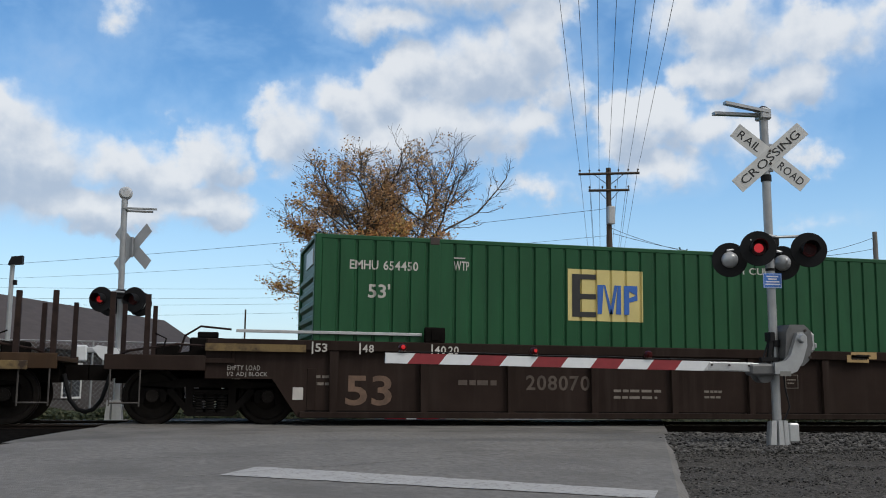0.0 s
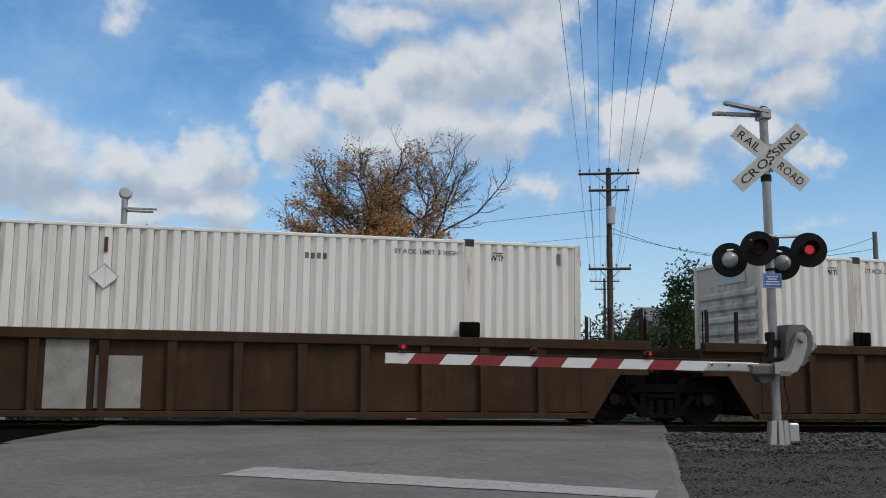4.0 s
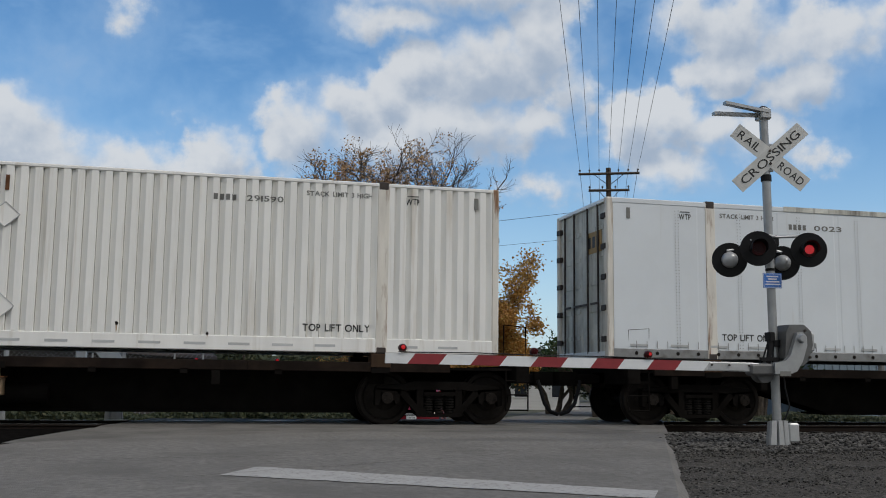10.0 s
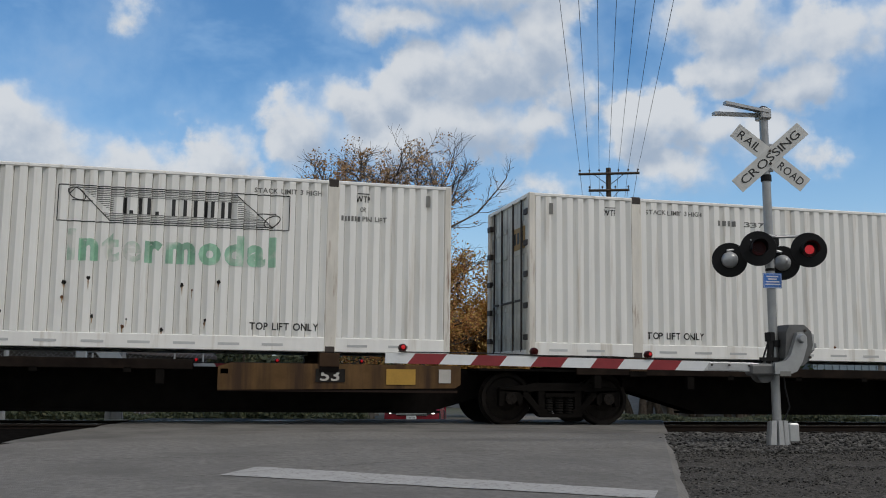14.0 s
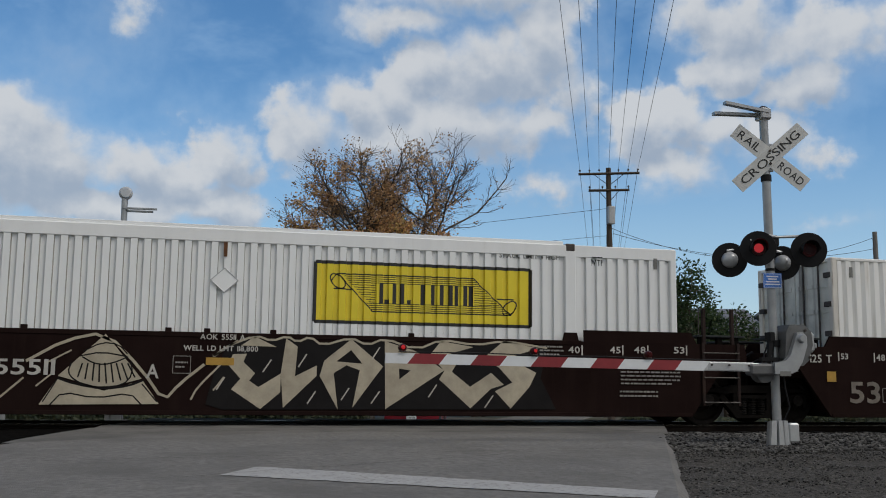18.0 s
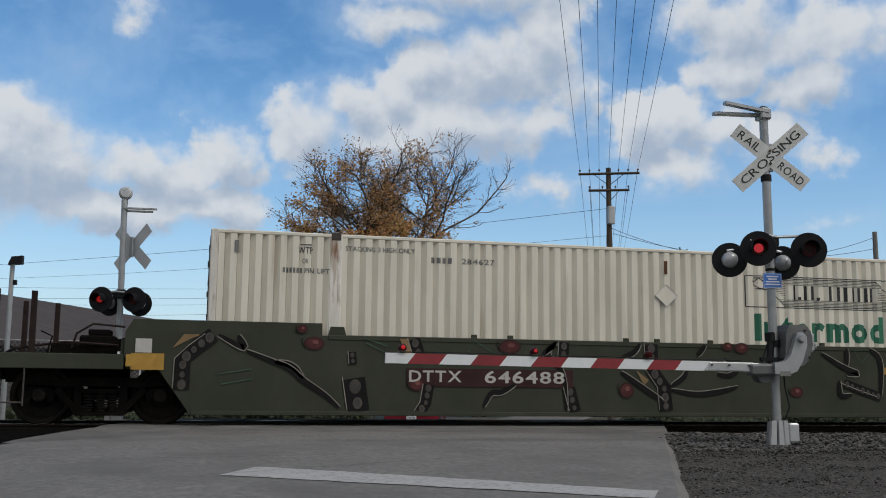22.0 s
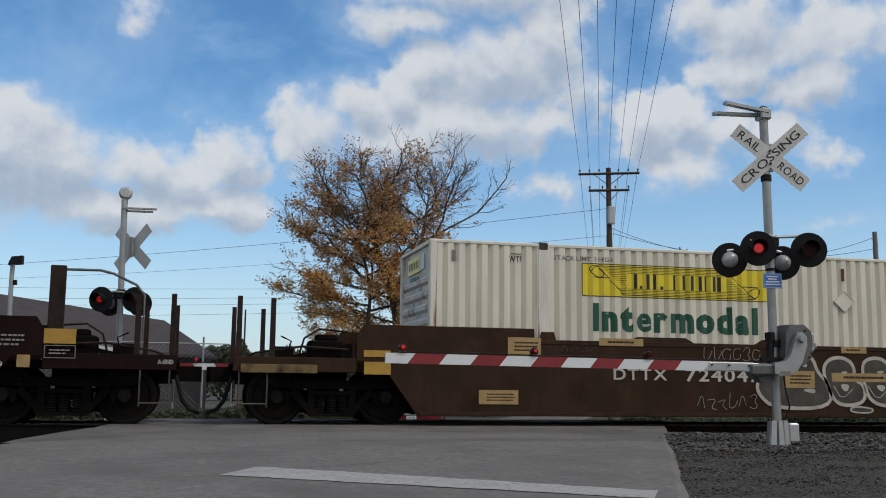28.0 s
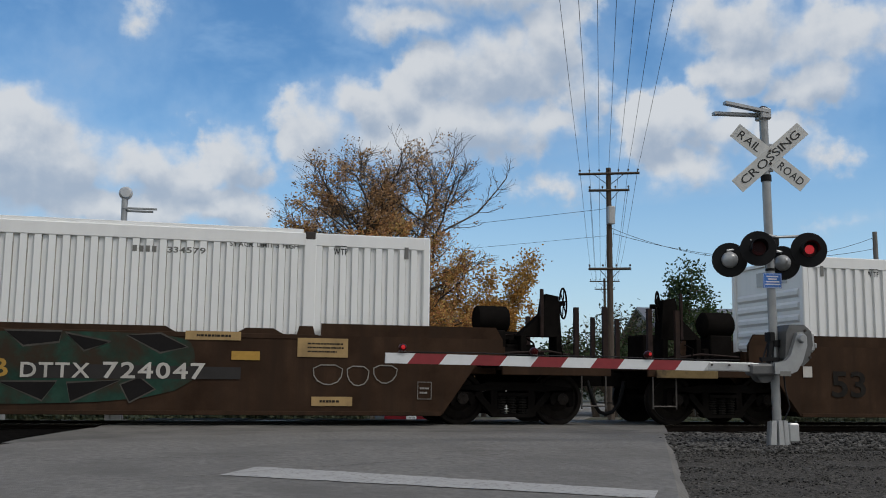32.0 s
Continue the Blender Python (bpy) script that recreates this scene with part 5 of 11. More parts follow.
def end_brake(car, u, z, low):
    """Hand brake seen edge-on: its wheel stands across the track, before a gear case on a tall stand."""
    hub = Vector((u, -1.05, z))
    spoke = lambda t, r, x=0: hub + Vector((x, r * math.cos(t), r * math.sin(t)))
    w = Solid().tube([spoke(2 * math.pi * k / 26, .255) for k in range(27)], .017, 6, caps=False)
    for k in range(6):
        w.tube([spoke(math.pi * k / 3 + .2, .03, .05), spoke(math.pi * k / 3 + .2, .25)], .012, 5)
    w.tube([hub, hub + Vector((.14, 0, 0))], .04, 10)
    w.smooth = True
    part("brake_wheel", w, UNDER, car, "spoked black hand brake wheel, edge-on")
    part("gear_case", Solid().prism([(u + .12, z - .28), (u + .36, z - .22), (u + .37, z + .04), (u + .31, z + .05), (u + .30, z + .17), (u + .15, z + .16)], -1.2, -.9), UNDER, car, "black brake gear case")
    part("brake_stand", Solid().prism([(u + .13, low), (u + .28, low), (u + .30, z - .45), (u + .37, z - .2), (u + .13, z - .2)], -1.14, -.96), STAKE, car, "tall dark brake stand")


def well_car(place, style, paint, left, right, load_u=(0, L53), label=""):
    """A well car unit. left, right: 'c' coupled end, 'a' end shared with the next unit (its truck belongs to the unit at its left)."""
    car = thing("well_car", label, "rail car", "cars of the train")
    RIDE.append((car, place, -DROP))
    Y = 1.43
    ul, ur = -1.25, 17.42
    top = 1.52 if style == "smooth" else (1.55 if style == "rib" else 1.44)
    low = .24 if style == "smooth" else .19
    for sg in (-1, 1):
        y0, y1 = (-Y, -Y + .07) if sg < 0 else (Y - .07, Y)
        if style == "smooth":
            sheet = [(-.22, low), (16.36, low), (16.98, 1.12), (ur, 1.12), (ur, top), (ul, top), (ul, 1.12), (-.86, 1.12)]
        else:
            foot_r = [(16.757, .80), (17.88, .80), (17.88, top)] if right == "c" else [(16.86, .95), (ur, .95), (ur, top)]
            foot_l = [(-1.71, top), (-1.71, .80), (-.637, .80)] if left == "c" else [(ul, top), (ul, .95), (-.74, .95)]
            sheet = [(-.22, low), (16.36, low)] + foot_r + foot_l
        if style == "smooth":
            part("side_sheet", Solid().prism(sheet, y0, y1), paint, car)
            part("side_sill", Solid().box(-.2, 16.34, y0 - .02, y1 + .02, low - .02, low + .05, .008), paint, car)
            part("top_chord", Solid().box(1.95, 14.25, y0 - .012, y1 + .012, top - .07, top + .012, .01), paint, car)
            if paint is CAR_RUST:
                for a, b in ((3.6, 4.9), (6.1, 7.2), (9.0, 12.0), (12.9, 13.7)):
                    part("cover_plate", Solid().prism([(a, top), (b, top), (b - .18, top + .10), (a + .18, top + .10)], y0 + .006, y1 - .006), paint, car)
            else:
                for u in (4.45, 5.10, 7.25, 7.85, 8.9, 11.2):
                    part("chord_tab", Solid().box(u - .05, u + .05, y0 + .01, y1 - .01, top, top + .075, .008), paint, car)
            for a, b in ((-.29 if left == "a" else ul, 1.85), (14.3, 16.47 if right == "a" else ur)):
                g = (1.95, 2.25) if a < 0 else (13.90, 14.20)
                part("guide_bracket", Solid().prism([(g[0], top), (g[1], top), (g[1] - .04, top + .15), (g[0] + .04, top + .15)], y0 + .01, y1 - .01), paint, car, "container guide bracket")
                part("end_cap", Solid().prism([(a, top), (b, top), (b - (.0 if a < 0 else .12), top + .20), (a + (.0 if a > 10 else .12), top + .20)], y0 + .012, y1 - .012), paint, car)
        else:
            inner = .08 * -sg
            part("side_sheet", Solid().prism(sheet, y0 + inner, y1 + inner), paint, car)
            part("top_chord", Solid().box(ul - .45 if left == "c" else ul, ur + .45 if right == "c" else ur, y0 - .02, y1 + .02, top - .165, top, .012), paint, car)
            part("side_sill", Solid().box(-.2, 16.34, y0 - .015, y1 + .015, low - .01, low + .09, .01), paint, car)
            step = 1.03 if style == "rib" else 1.53
            k = 0
            u = .95 if style == "rib" else .35
            while u < 16:
                part("rib", Solid().prism([(u - .075, top - .16), (u + .075, top - .16), (u + .055, low + .08), (u - .055, low + .08)], min(y0, y0 + inner) , max(y1, y1 + inner)), paint, car)
                u += step
            for a in (POST, L53 - POST):
                part("pedestal", Solid().box(a - .19, a + .17, y0, y1, top, top + .26, .02).box(a - .07, a + .06, y0 - .02, y1 + .02, top + .05, top + .2), UNDER, car, "container guide post")
    part("well_floor", Solid().box(-.1, 16.26, -1.36, 1.36, .22, .30), UNDER, car)
    for u, d, end in ((ul, -1, left), (ur, 1, right)):
        a = .0 if d < 0 else 16.2
        part("bulkhead", Solid().box(a - .08, a + .08, -1.36, 1.36, .3, .98, .01), paint, car)
        part("end_deck", Solid().box(a, u, -1.05, 1.05, .93, 1.06, .01), paint, car)
        part("end_beam", Solid().box(u, u + .06 * d, -1.38, 1.38, 1.0, top - .12, .01), paint, car)
        if end == "c":
            # draft platform past the truck, with rails and ladder
            e = u + 2.0 * d
            part("draft_sill", Solid().prism([(u, .68), (e - .1 * d, .70), (e - .1 * d, 1.03), (u, 1.03)], -.32, .32), UNDER, car)
            part("end_platform", Solid().box(u, e, -1.40, 1.40, 1.04, 1.12, .01), paint, car)
            for y in (-1.42, 1.36):
                part("platform_edge", Solid().box(u if style == "smooth" else u + .46 * d, e, y, y + .06, .92, 1.16, .01), paint, car)
            for y in (-1.33, 1.33):
                for uu, h in () if style == "rib" or (paint is CAR_BROWN and d > 0) else ((e - .08 * d, 2.14), (e - .62 * d, 2.12)):
                    part("stake", Solid().prism([(uu - .045, 1.1), (uu + .045, 1.1), (uu + .04, h), (uu - .04, h)], y - .04, y + .04), STAKE, car, "upright steel stake")
                lad = Solid().tube([(e - .10 * d, y * 1.055, .35), (e - .10 * d, y * 1.055, 1.1)], .014, 6).tube([(e - .55 * d, y * 1.055, .35), (e - .55 * d, y * 1.055, 1.1)], .014, 6)
                lad.tube([(e - .10 * d, y * 1.055, .40), (e - .55 * d, y * 1.055, .40)], .014, 6)
                part("ladder", lad, RUNG, car)
            # brake rigging and pipework on the platform
            for y in (-1.20, 1.20):
                part("strut", Solid().prism([(u + .02 * d, top - .10), (u + .02 * d, top - .22), (e - .70 * d, 1.12), (e - .60 * d, 1.12)], y - .03, y + .03), UNDER, car)
            part("rigging_box", Solid().box(u + .18 * d, u + .72 * d, -1.05, -.35, 1.12, 1.46, .03).box(u + .26 * d, u + .60 * d, -.95, -.45, 1.46, 1.56, .02), UNDER, car, "sooty box of brake rigging")
            part("rigging_box", Solid().box(u + .9 * d, u + 1.3 * d, .1, .7, 1.12, 1.38, .03), UNDER, car)
            pp = Solid().tube([(u + .1 * d, -1.25, 1.30), (u + .9 * d, -1.28, 1.34), (e - .35 * d, -1.26, 1.22), (e - .2 * d, -1.1, 1.15)], .022, 6)
            pp.tube([(u + .05 * d, -.7, 1.62), (u + .55 * d, -.72, 1.66), (u + .8 * d, -.7, 1.5), (u + .9 * d, -.68, 1.14)], .020, 6)
            part("pipe", pp, STAKE, car)
            lv = Solid().tube([(e - .85 * d, -1.36, 1.14), (e - .92 * d, -1.37, 1.42), (e - .75 * d, -1.37, 1.50)], .014, 6)
            part("lever", lv, UNDER, car)
            add_coupler(car, e - .52 * d, d)
            add_truck(car, place, 17.72 if d > 0 else -1.60)
        else:
            part("articulation_arm", Solid().prism([(u, .70), (u + .42 * d, .72), (u + .42 * d, 1.0), (u, 1.15)], -.3, .3), UNDER, car)
            if style == "smooth":
                side_ladder(car, u, d, top, abs(place - P_[16]) > 1)
            else:
                for y in (-1.30, 1.30):
                    for uu in (u - .12 * d, u - .72 * d):
                        part("stake", Solid().box(uu - .03, uu + .03, y - .03, y + .03, top, 2.13, .008), STAKE, car)
                    bar = Solid().tube([(u - .04 * d, y, top), (u - .04 * d, y, 2.12), (u - .12 * d, y, 2.15)], .012, 6)
                    part("grab_iron", bar, UNDER, car)
            if d > 0:
                add_truck(car, place, 17.77)
    return car


def hand_brake(car, u, d, z=2.2, tank=True):
    """Brake wheel on a sloping stand at a car's end, with its chain box and an air tank on the deck."""
    bw = Solid()
    turn = Vector((.55, .83, 0))
    hub = Vector((u, -1.12, z))
    spoke = lambda t, r: hub + turn * r * math.cos(t) + Vector((0, 0, r * math.sin(t)))
    bw.tube([spoke(2 * math.pi * k / 26, .27) for k in range(27)], .017, 6, caps=False)
    for k in range(6):
        bw.tube([spoke(math.pi * k / 3 + .3, .03), spoke(math.pi * k / 3 + .3, .265)], .011, 5)
    axle = Vector((.83, -.55, 0))
    bw.tube([hub - axle * .14, hub + axle * .03], .045, 10)
    bw.smooth = True
    w = part("brake_wheel", bw, UNDER, car, "spoked black hand brake wheel")
    part("brake_stand", Solid().prism([(u - .85 * d, 1.60), (u - .05 * d, 1.60), (u - .10 * d, z + .12), (u - .34 * d, z + .16), (u - .40 * d, z - .18)], -1.16, -.86), UNDER, car, "sloping black brake stand")
    for k in (.06, .72):
        part("stand_leg", Solid().box(u - (k + .10) * d, u - k * d, -1.2, -.8, 1.06, 1.62, .01), UNDER, car)
    part("guard_post", Solid().box(u - .46 * d, u - .40 * d, -1.22, -1.16, 1.6, z + .24, .01), STAKE, car)
    if tank:
        tk = Solid().lathe([(-.33, .03), (-.30, .19), (-.26, .235), (.26, .235), (.30, .19), (.33, .03)], 20, "x", (u - 1.28 * d, -.90, 1.90))
        tk.smooth = True
        part("air_tank", tk, UNDER, car, "round black air tank")
        part("tank_cradle", Solid().box(u - 1.50 * d, u - 1.06 * d, -1.1, -.7, 1.04, 1.70, .02), UNDER, car)
    part("valve_box", Solid().box(u - .70 * d, u - .30 * d, .2, .9, 1.1, 1.75, .03), UNDER, car)


def pipe_rail(car, u, d):
    """Tall end post with a bent pipe that runs from its top down to the platform."""
    part("end_post", Solid().box(u - .115, u + .115, -1.40, -1.28, 1.5, 2.53, .012), STAKE, car, "tall dark end post")
    p = Solid().tube([(u, -1.34, 2.47), (u + .62 * d, -1.34, 2.475), (u + .82 * d, -1.34, 2.43), (u + 1.18 * d, -1.34, 2.26), (u + 1.31 * d, -1.34, 2.10), (u + 1.31 * d, -1.34, 1.10)], .021, 8)
    p.smooth = True
    part("hand_rail", p, GEAR_GREY, car, "bent grey pipe rail")


def deck_edge(car, u0, u1, material):
    part("step_plate", Solid().box(u0, u1, -1.47, -1.43, .90, 1.04, .008), material, car, "stained tan edge of the end platform")
    part("step_plate", Solid().box(u0 + .05, u1 - .1, -1.40, -1.0, 1.125, 1.15, .004), material, car)


def spine_car(place, trucks, beam, left, right, label, plates=True, deep=(3.0, 3.0)):
    """A skeleton unit: a deep centre sill with cross arms and pedestals. trucks: centres that belong to this unit; beam: its two ends."""
    car = thing("spine_car", label, "rail car", "cars of the train")
    RIDE.append((car, place, -DROP))
    a, b = beam
    z1 = 1.0
    part("center_sill", Solid().prism([(a, z1), (b, z1), (b, .72), (b - deep[1] + 1.6, .72), (b - deep[1], .27), (a + deep[0], .27), (a + deep[0] - 1.6, .72), (a, .72)], -.30, .30), UNDER, car, "deep black centre sill")
    part("sill_flange", Solid().box(a + deep[0] - .1, b - deep[1] + .1, -.42, .42, .235, .275), UNDER, car)
    for u in (POST, L53 - POST, .5 * L53):
        part("cross_arm", Solid().prism([(-1.30, .92), (1.30, .92), (1.30, 1.02), (-1.30, 1.02), (-1.30, .98)], u - .16, u + .16, "x").box(u - .14, u + .14, -.9, .9, .74, .95), UNDER, car)
    for u in (POST, L53 - POST):
        for y in (-1.16, 1.16):
            part("pedestal", Solid().box(u - .17, u + .17, y - .14, y + .14, 1.0, SPINE_Z - .012, .012), CAR_TAN, car, "container pedestal")
    for u in (3.9, 5.3, 6.7, 9.5, 10.9, 12.4):
        part("bracket", Solid().box(u - .06, u + .06, -1.28, -.30, .88, .96), UNDER, car)
        part("bracket", Solid().box(u - .06, u + .06, .30, 1.28, .88, .96), UNDER, car)
    for sg in (-1, 1):
        y0, y1 = 1.22 * sg, 1.28 * sg
        part("side_channel", Solid().box(.9, 11.9, y0, y1, .94, 1.10, .008), SPINE_DARK, car)
        if not plates:
            part("side_channel", Solid().box(11.9, 15.3, y0, y1, .94, 1.10, .008), SPINE_DARK, car)
            continue
        part("side_plate", Solid().prism([(12.3, .62), (16.25, .68), (16.35, .74), (16.35, 1.06), (12.5, 1.06), (12.3, 1.0)], y0, y1), CAR_YELLOW, car, "worn yellow side plate")
        part("plate_flange", Solid().box(12.3, 16.3, y0 - .02, y1 + .02, .60, .64), CAR_BROWN, car)
    if left != "c":
        part("end_saddle", Solid().box(a, a + .6, -.5, .5, .66, 1.04, .03), UNDER, car)
    # a rusty valve box hung amidships, a pale pipe beside it
    vb = part("valve_box", Solid().box(7.86, 8.20, -1.26, -.95, .50, .78, .015).box(7.93, 8.13, -1.24, -.98, .78, .93, .012), VALVE_TAN, car, "rusty tan valve box under the car")
    part("box_lid", Solid().box(7.84, 8.22, -1.28, -.93, .775, .80), RUST, vb)
    part("pipe", Solid().tube([(5.7, -1.10, .955), (7.7, -1.10, .925)], .022, 6), STAKE, car)
    for u in (1.3, 3.1, 11.4):
        part("hanger", Solid().box(u - .07, u + .07, -1.27, -1.15, .70, .94, .01), UNDER, car)
    part("air_tank", Solid().lathe([(3.6, .05), (3.62, .17), (4.6, .17), (4.62, .05)], 16, "x", (4.2, -.62, .52)), UNDER, car, "black air reservoir")
    for end, u, d in ((left, a, -1), (right, b, 1)):
        if end == "c":
            part("end_sill", Solid().box(u, u - .25 * d, -1.35, 1.35, .78, 1.08, .015), UNDER, car)
            for y in (-1.28, 1.28):
                g = Solid().tube([(u - .05 * d, y, 1.05), (u - .05 * d, y, 1.75), (u - .45 * d, y, 1.78), (u - .45 * d, y, 1.05)], .016, 6)
                part("hand_rail", g, UNDER, car)
                lad = Solid()
                for z in (.32, .58, .82):
                    lad.tube([(u - .02 * d, y * 1.03, z), (u - .42 * d, y * 1.03, z)], .014, 6)
                lad.tube([(u - .02 * d, y * 1.03, .30), (u - .02 * d, y * 1.03, 1.0)], .014, 6).tube([(u - .42 * d, y * 1.03, .30), (u - .42 * d, y * 1.03, 1.0)], .014, 6)
                part("ladder", lad, UNDER, car)
            add_coupler(car, u, d)
    for uc in trucks:
        add_truck(car, place, uc)
    for uc in trucks:
        # the deck over a truck
        part("truck_deck", Solid().box(uc - 1.5, uc + 1.5, -1.12, 1.12, .985, 1.03, .008), UNDER, car)
    return car


CARS = {}
P_ = [b[0] for b in BOXES]
CARS[-1] = well_car(P_[0] - 23.36, "rib15", CAR_TAN, "c", "c", label="weathered brown ribbed well car, its end platform in sight")
CARS[0] = well_car(P_[0], "rib15", CAR_BROWN, "c", "c", label="dark brown well car with wide side ribs")
CARS[1] = well_car(P_[1], "rib", CAR_TAN, "c", "a", label="weathered brown well car with close side ribs")
CARS[2] = well_car(P_[2], "rib", CAR_TAN, "a", "a", label="weathered brown well car unit with close side ribs")
CARS[3] = well_car(P_[3], "rib", CAR_TAN, "a", "c", label="weathered brown well car unit with a coupler end")
CARS[4] = spine_car(P_[4], [.80], (-.75, 18.3), "c", "a", "black spine car carrying one container on pedestals", False)
CARS[5] = spine_car(P_[5], [-.15], (-.1, 18.3), "a", "a", "black spine car unit with a deep sill", False)
CARS[6] = spine_car(P_[6], [-2.35, 15.17], (-2.3, 16.7), "a", "c", "black spine car unit with a coupler end", False)
CARS[7] = spine_car(P_[7], [1.87], (.35, 18.4), "c", "a", "black and brown spine car with a coupler end", True, (4.7, 3.0))
CARS[8] = spine_car(P_[8], [.58], (.6, 18.1), "a", "a", "black and yellow spine car unit", True, (3.0, 2.0))
CARS[9] = spine_car(P_[9], [.56], (.6, 18.1), "a", "a", "black and yellow spine car unit", True, (3.0, 2.0))
CARS[10] = spine_car(P_[10], [.66], (.7, 18.3), "a", "a", "black and yellow spine car unit", True, (3.0, 2.0))
CARS[11] = spine_car(P_[11], [-2.3, 14.0], (-2.3, 16.0), "a", "c", "black spine car unit with a coupler end", False)
CARS[12] = well_car(P_[12], "smooth", CAR_MAROON, "c", "a", label="smooth dark maroon-brown well car with painted graffiti")
CARS[13] = well_car(P_[13], "smooth", CAR_MAROON, "a", "a", label="smooth dark maroon-brown well car unit with pale graffiti")
CARS[14] = well_car(P_[14], "smooth", CAR_MAROON, "a", "c", label="smooth dark maroon-brown well car unit with grey graffiti")
CARS[15] = well_car(P_[15], "smooth", CAR_OLIVE, "c", "c", label="well car painted over in olive green with looping graffiti")
CARS[16] = well_car(P_[16], "smooth", CAR_MAROON, "c", "a", label="smooth dark maroon well car with outlined graffiti")
CARS[17] = well_car(P_[17], "smooth", CAR_MAROON, "a", "a", label="clean smooth dark maroon well car unit")
CARS[18] = well_car(P_[18], "smooth", CAR_MAROON, "a", "c", label="smooth dark maroon well car unit with a coupler end")
CARS[19] = well_car(P_[19], "smooth", CAR_RUST, "c", "a", label="rusty brown well car with white and blue graffiti")
CARS[20] = well_car(P_[20], "smooth", CAR_RUST, "a", "a", label="rusty brown well car unit with pale green graffiti")
CARS[21] = well_car(P_[21], "smooth", CAR_RUST, "a", "c", label="rusty brown well car unit with black and white graffiti")
CARS[22] = well_car(P_[22], "smooth", CAR_RUST, "c", "c", label="rusty brown well car coming up behind")

# fittings on the coupled ends
hand_brake(CARS[21], 18.64, 1)
hand_brake(CARS[22], -2.9, -1, 2.2)
hand_brake(CARS[14], 18.5, 1, 2.15, False)
hand_brake(CARS[12], -2.55, -1, 1.80, False)
hand_brake(CARS[15], 19.1, 1, 1.78, False)
hand_brake(CARS[16], -3.1, -1, 1.55, False)
pipe_rail(CARS[18], 17.57, 1)
pipe_rail(CARS[16], -1.42, -1)
end_brake(CARS[0], 19.04, 2.05, .92)
end_brake(CARS[1], -3.56, 1.62, .92)
for y in (-1.36, 1.30):
    part("stake", Solid().prism([(18.42, 1.1), (18.52, 1.1), (18.55, 1.96), (18.46, 1.96)], y - .04, y + .04), STAKE, CARS[0], "upright steel stake")
    part("stake", Solid().box(19.0, 19.06, y - .03, y + .03, 1.1, 1.78, .008), STAKE, CARS[0])
    part("stake", Solid().box(-3.13, -3.06, y - .03, y + .03, .92, 1.60, .008), STAKE, CARS[1], "upright steel stake")
part("end_bracket", Solid().box(-3.60, -3.1, -1.2, -.85, .84, 1.0, .01), UNDER, CARS[1])
grab = Solid().tube([(-3.24, -1.2, 1.36), (-3.24, -1.2, 1.76), (-3.22, -1.2, 1.79), (-3.15, -1.2, 1.79), (-3.13, -1.2, 1.76), (-3.13, -1.2, 1.36), (-3.24, -1.2, 1.36)], .012, 6)
part("grab_iron", grab, RUNG, CARS[1])
bent_rod(CARS[16], 17.31, -1, -1.34, 1.66, 2.60)
bent_rod(CARS[17], -1.27, 1, -1.34, 1.66, 2.36)
part("stake", Solid().box(16.52, 16.585, -1.40, -1.33, 1.5, 2.60, .008), STAKE, CARS[16])
bent_rod(CARS[16], 16.55, 1, -1.37, 1.66, 2.58)
part("stake", Solid().box(-.55, -.48, 1.30, 1.37, 1.5, 2.58, .008), STAKE, CARS[17])
bent_rod(CARS[17], -.515, -1, 1.33, 1.66, 2.56)
for n, u, h in ((16, 17.31, 2.62), (17, -1.27, 2.44)):
    part("end_post", Solid().prism([(u - .10, 1.5), (u + .10, 1.5), (u + .085, h), (u - .085, h)], -1.34, -1.22), STAKE, CARS[n], "tall dark end post")
for n, u0, u1 in ((19, -3.13, -1.9), (22, -3.1, -1.9), (-1, 17.9, 19.0), (3, 17.9, 18.9)):
    deck_edge(CARS[n], u0, u1, TAN_DECK)
part("guard_strip", Solid().box(-1.24, 1.85, -1.33, -1.27, 1.55, 1.60, .006), ALU, CARS[0], "thin bright strip on the top chord")


# ---- crossing signals ----
DIM_RED = glow("lit_red_lens_off_axis", (.8, .02, .02), .22)
FLASH = []     # (shutter, base pose, phase)


def flip_disc(parent, at, r, lamp=None):
    """The flasher's disc: one face glows, the other is dark; it turns over to flash."""
    s = Solid()
    n = 20
    ring = [(r * math.cos(2 * math.pi * k / n), r * math.sin(2 * math.pi * k / n)) for k in range(n)]
    s.v = [(a, -.005, b) for a, b in ring] + [(a, .005, b) for a, b in ring]
    s.f = [tuple(range(n)), tuple(range(2 * n - 1, n - 1, -1))] + [(k, n + k, n + (k + 1) % n, (k + 1) % n) for k in range(n)]
    me = s.mesh("flasher_disc", lamp or LIT_RED)
    me.materials.append(LENS_RED)
    for p in me.polygons:
        p.material_index = 0 if p.index == 0 else 1
    return part("flasher_disc", me, None, parent, "red disc, bright on one face", at=at)


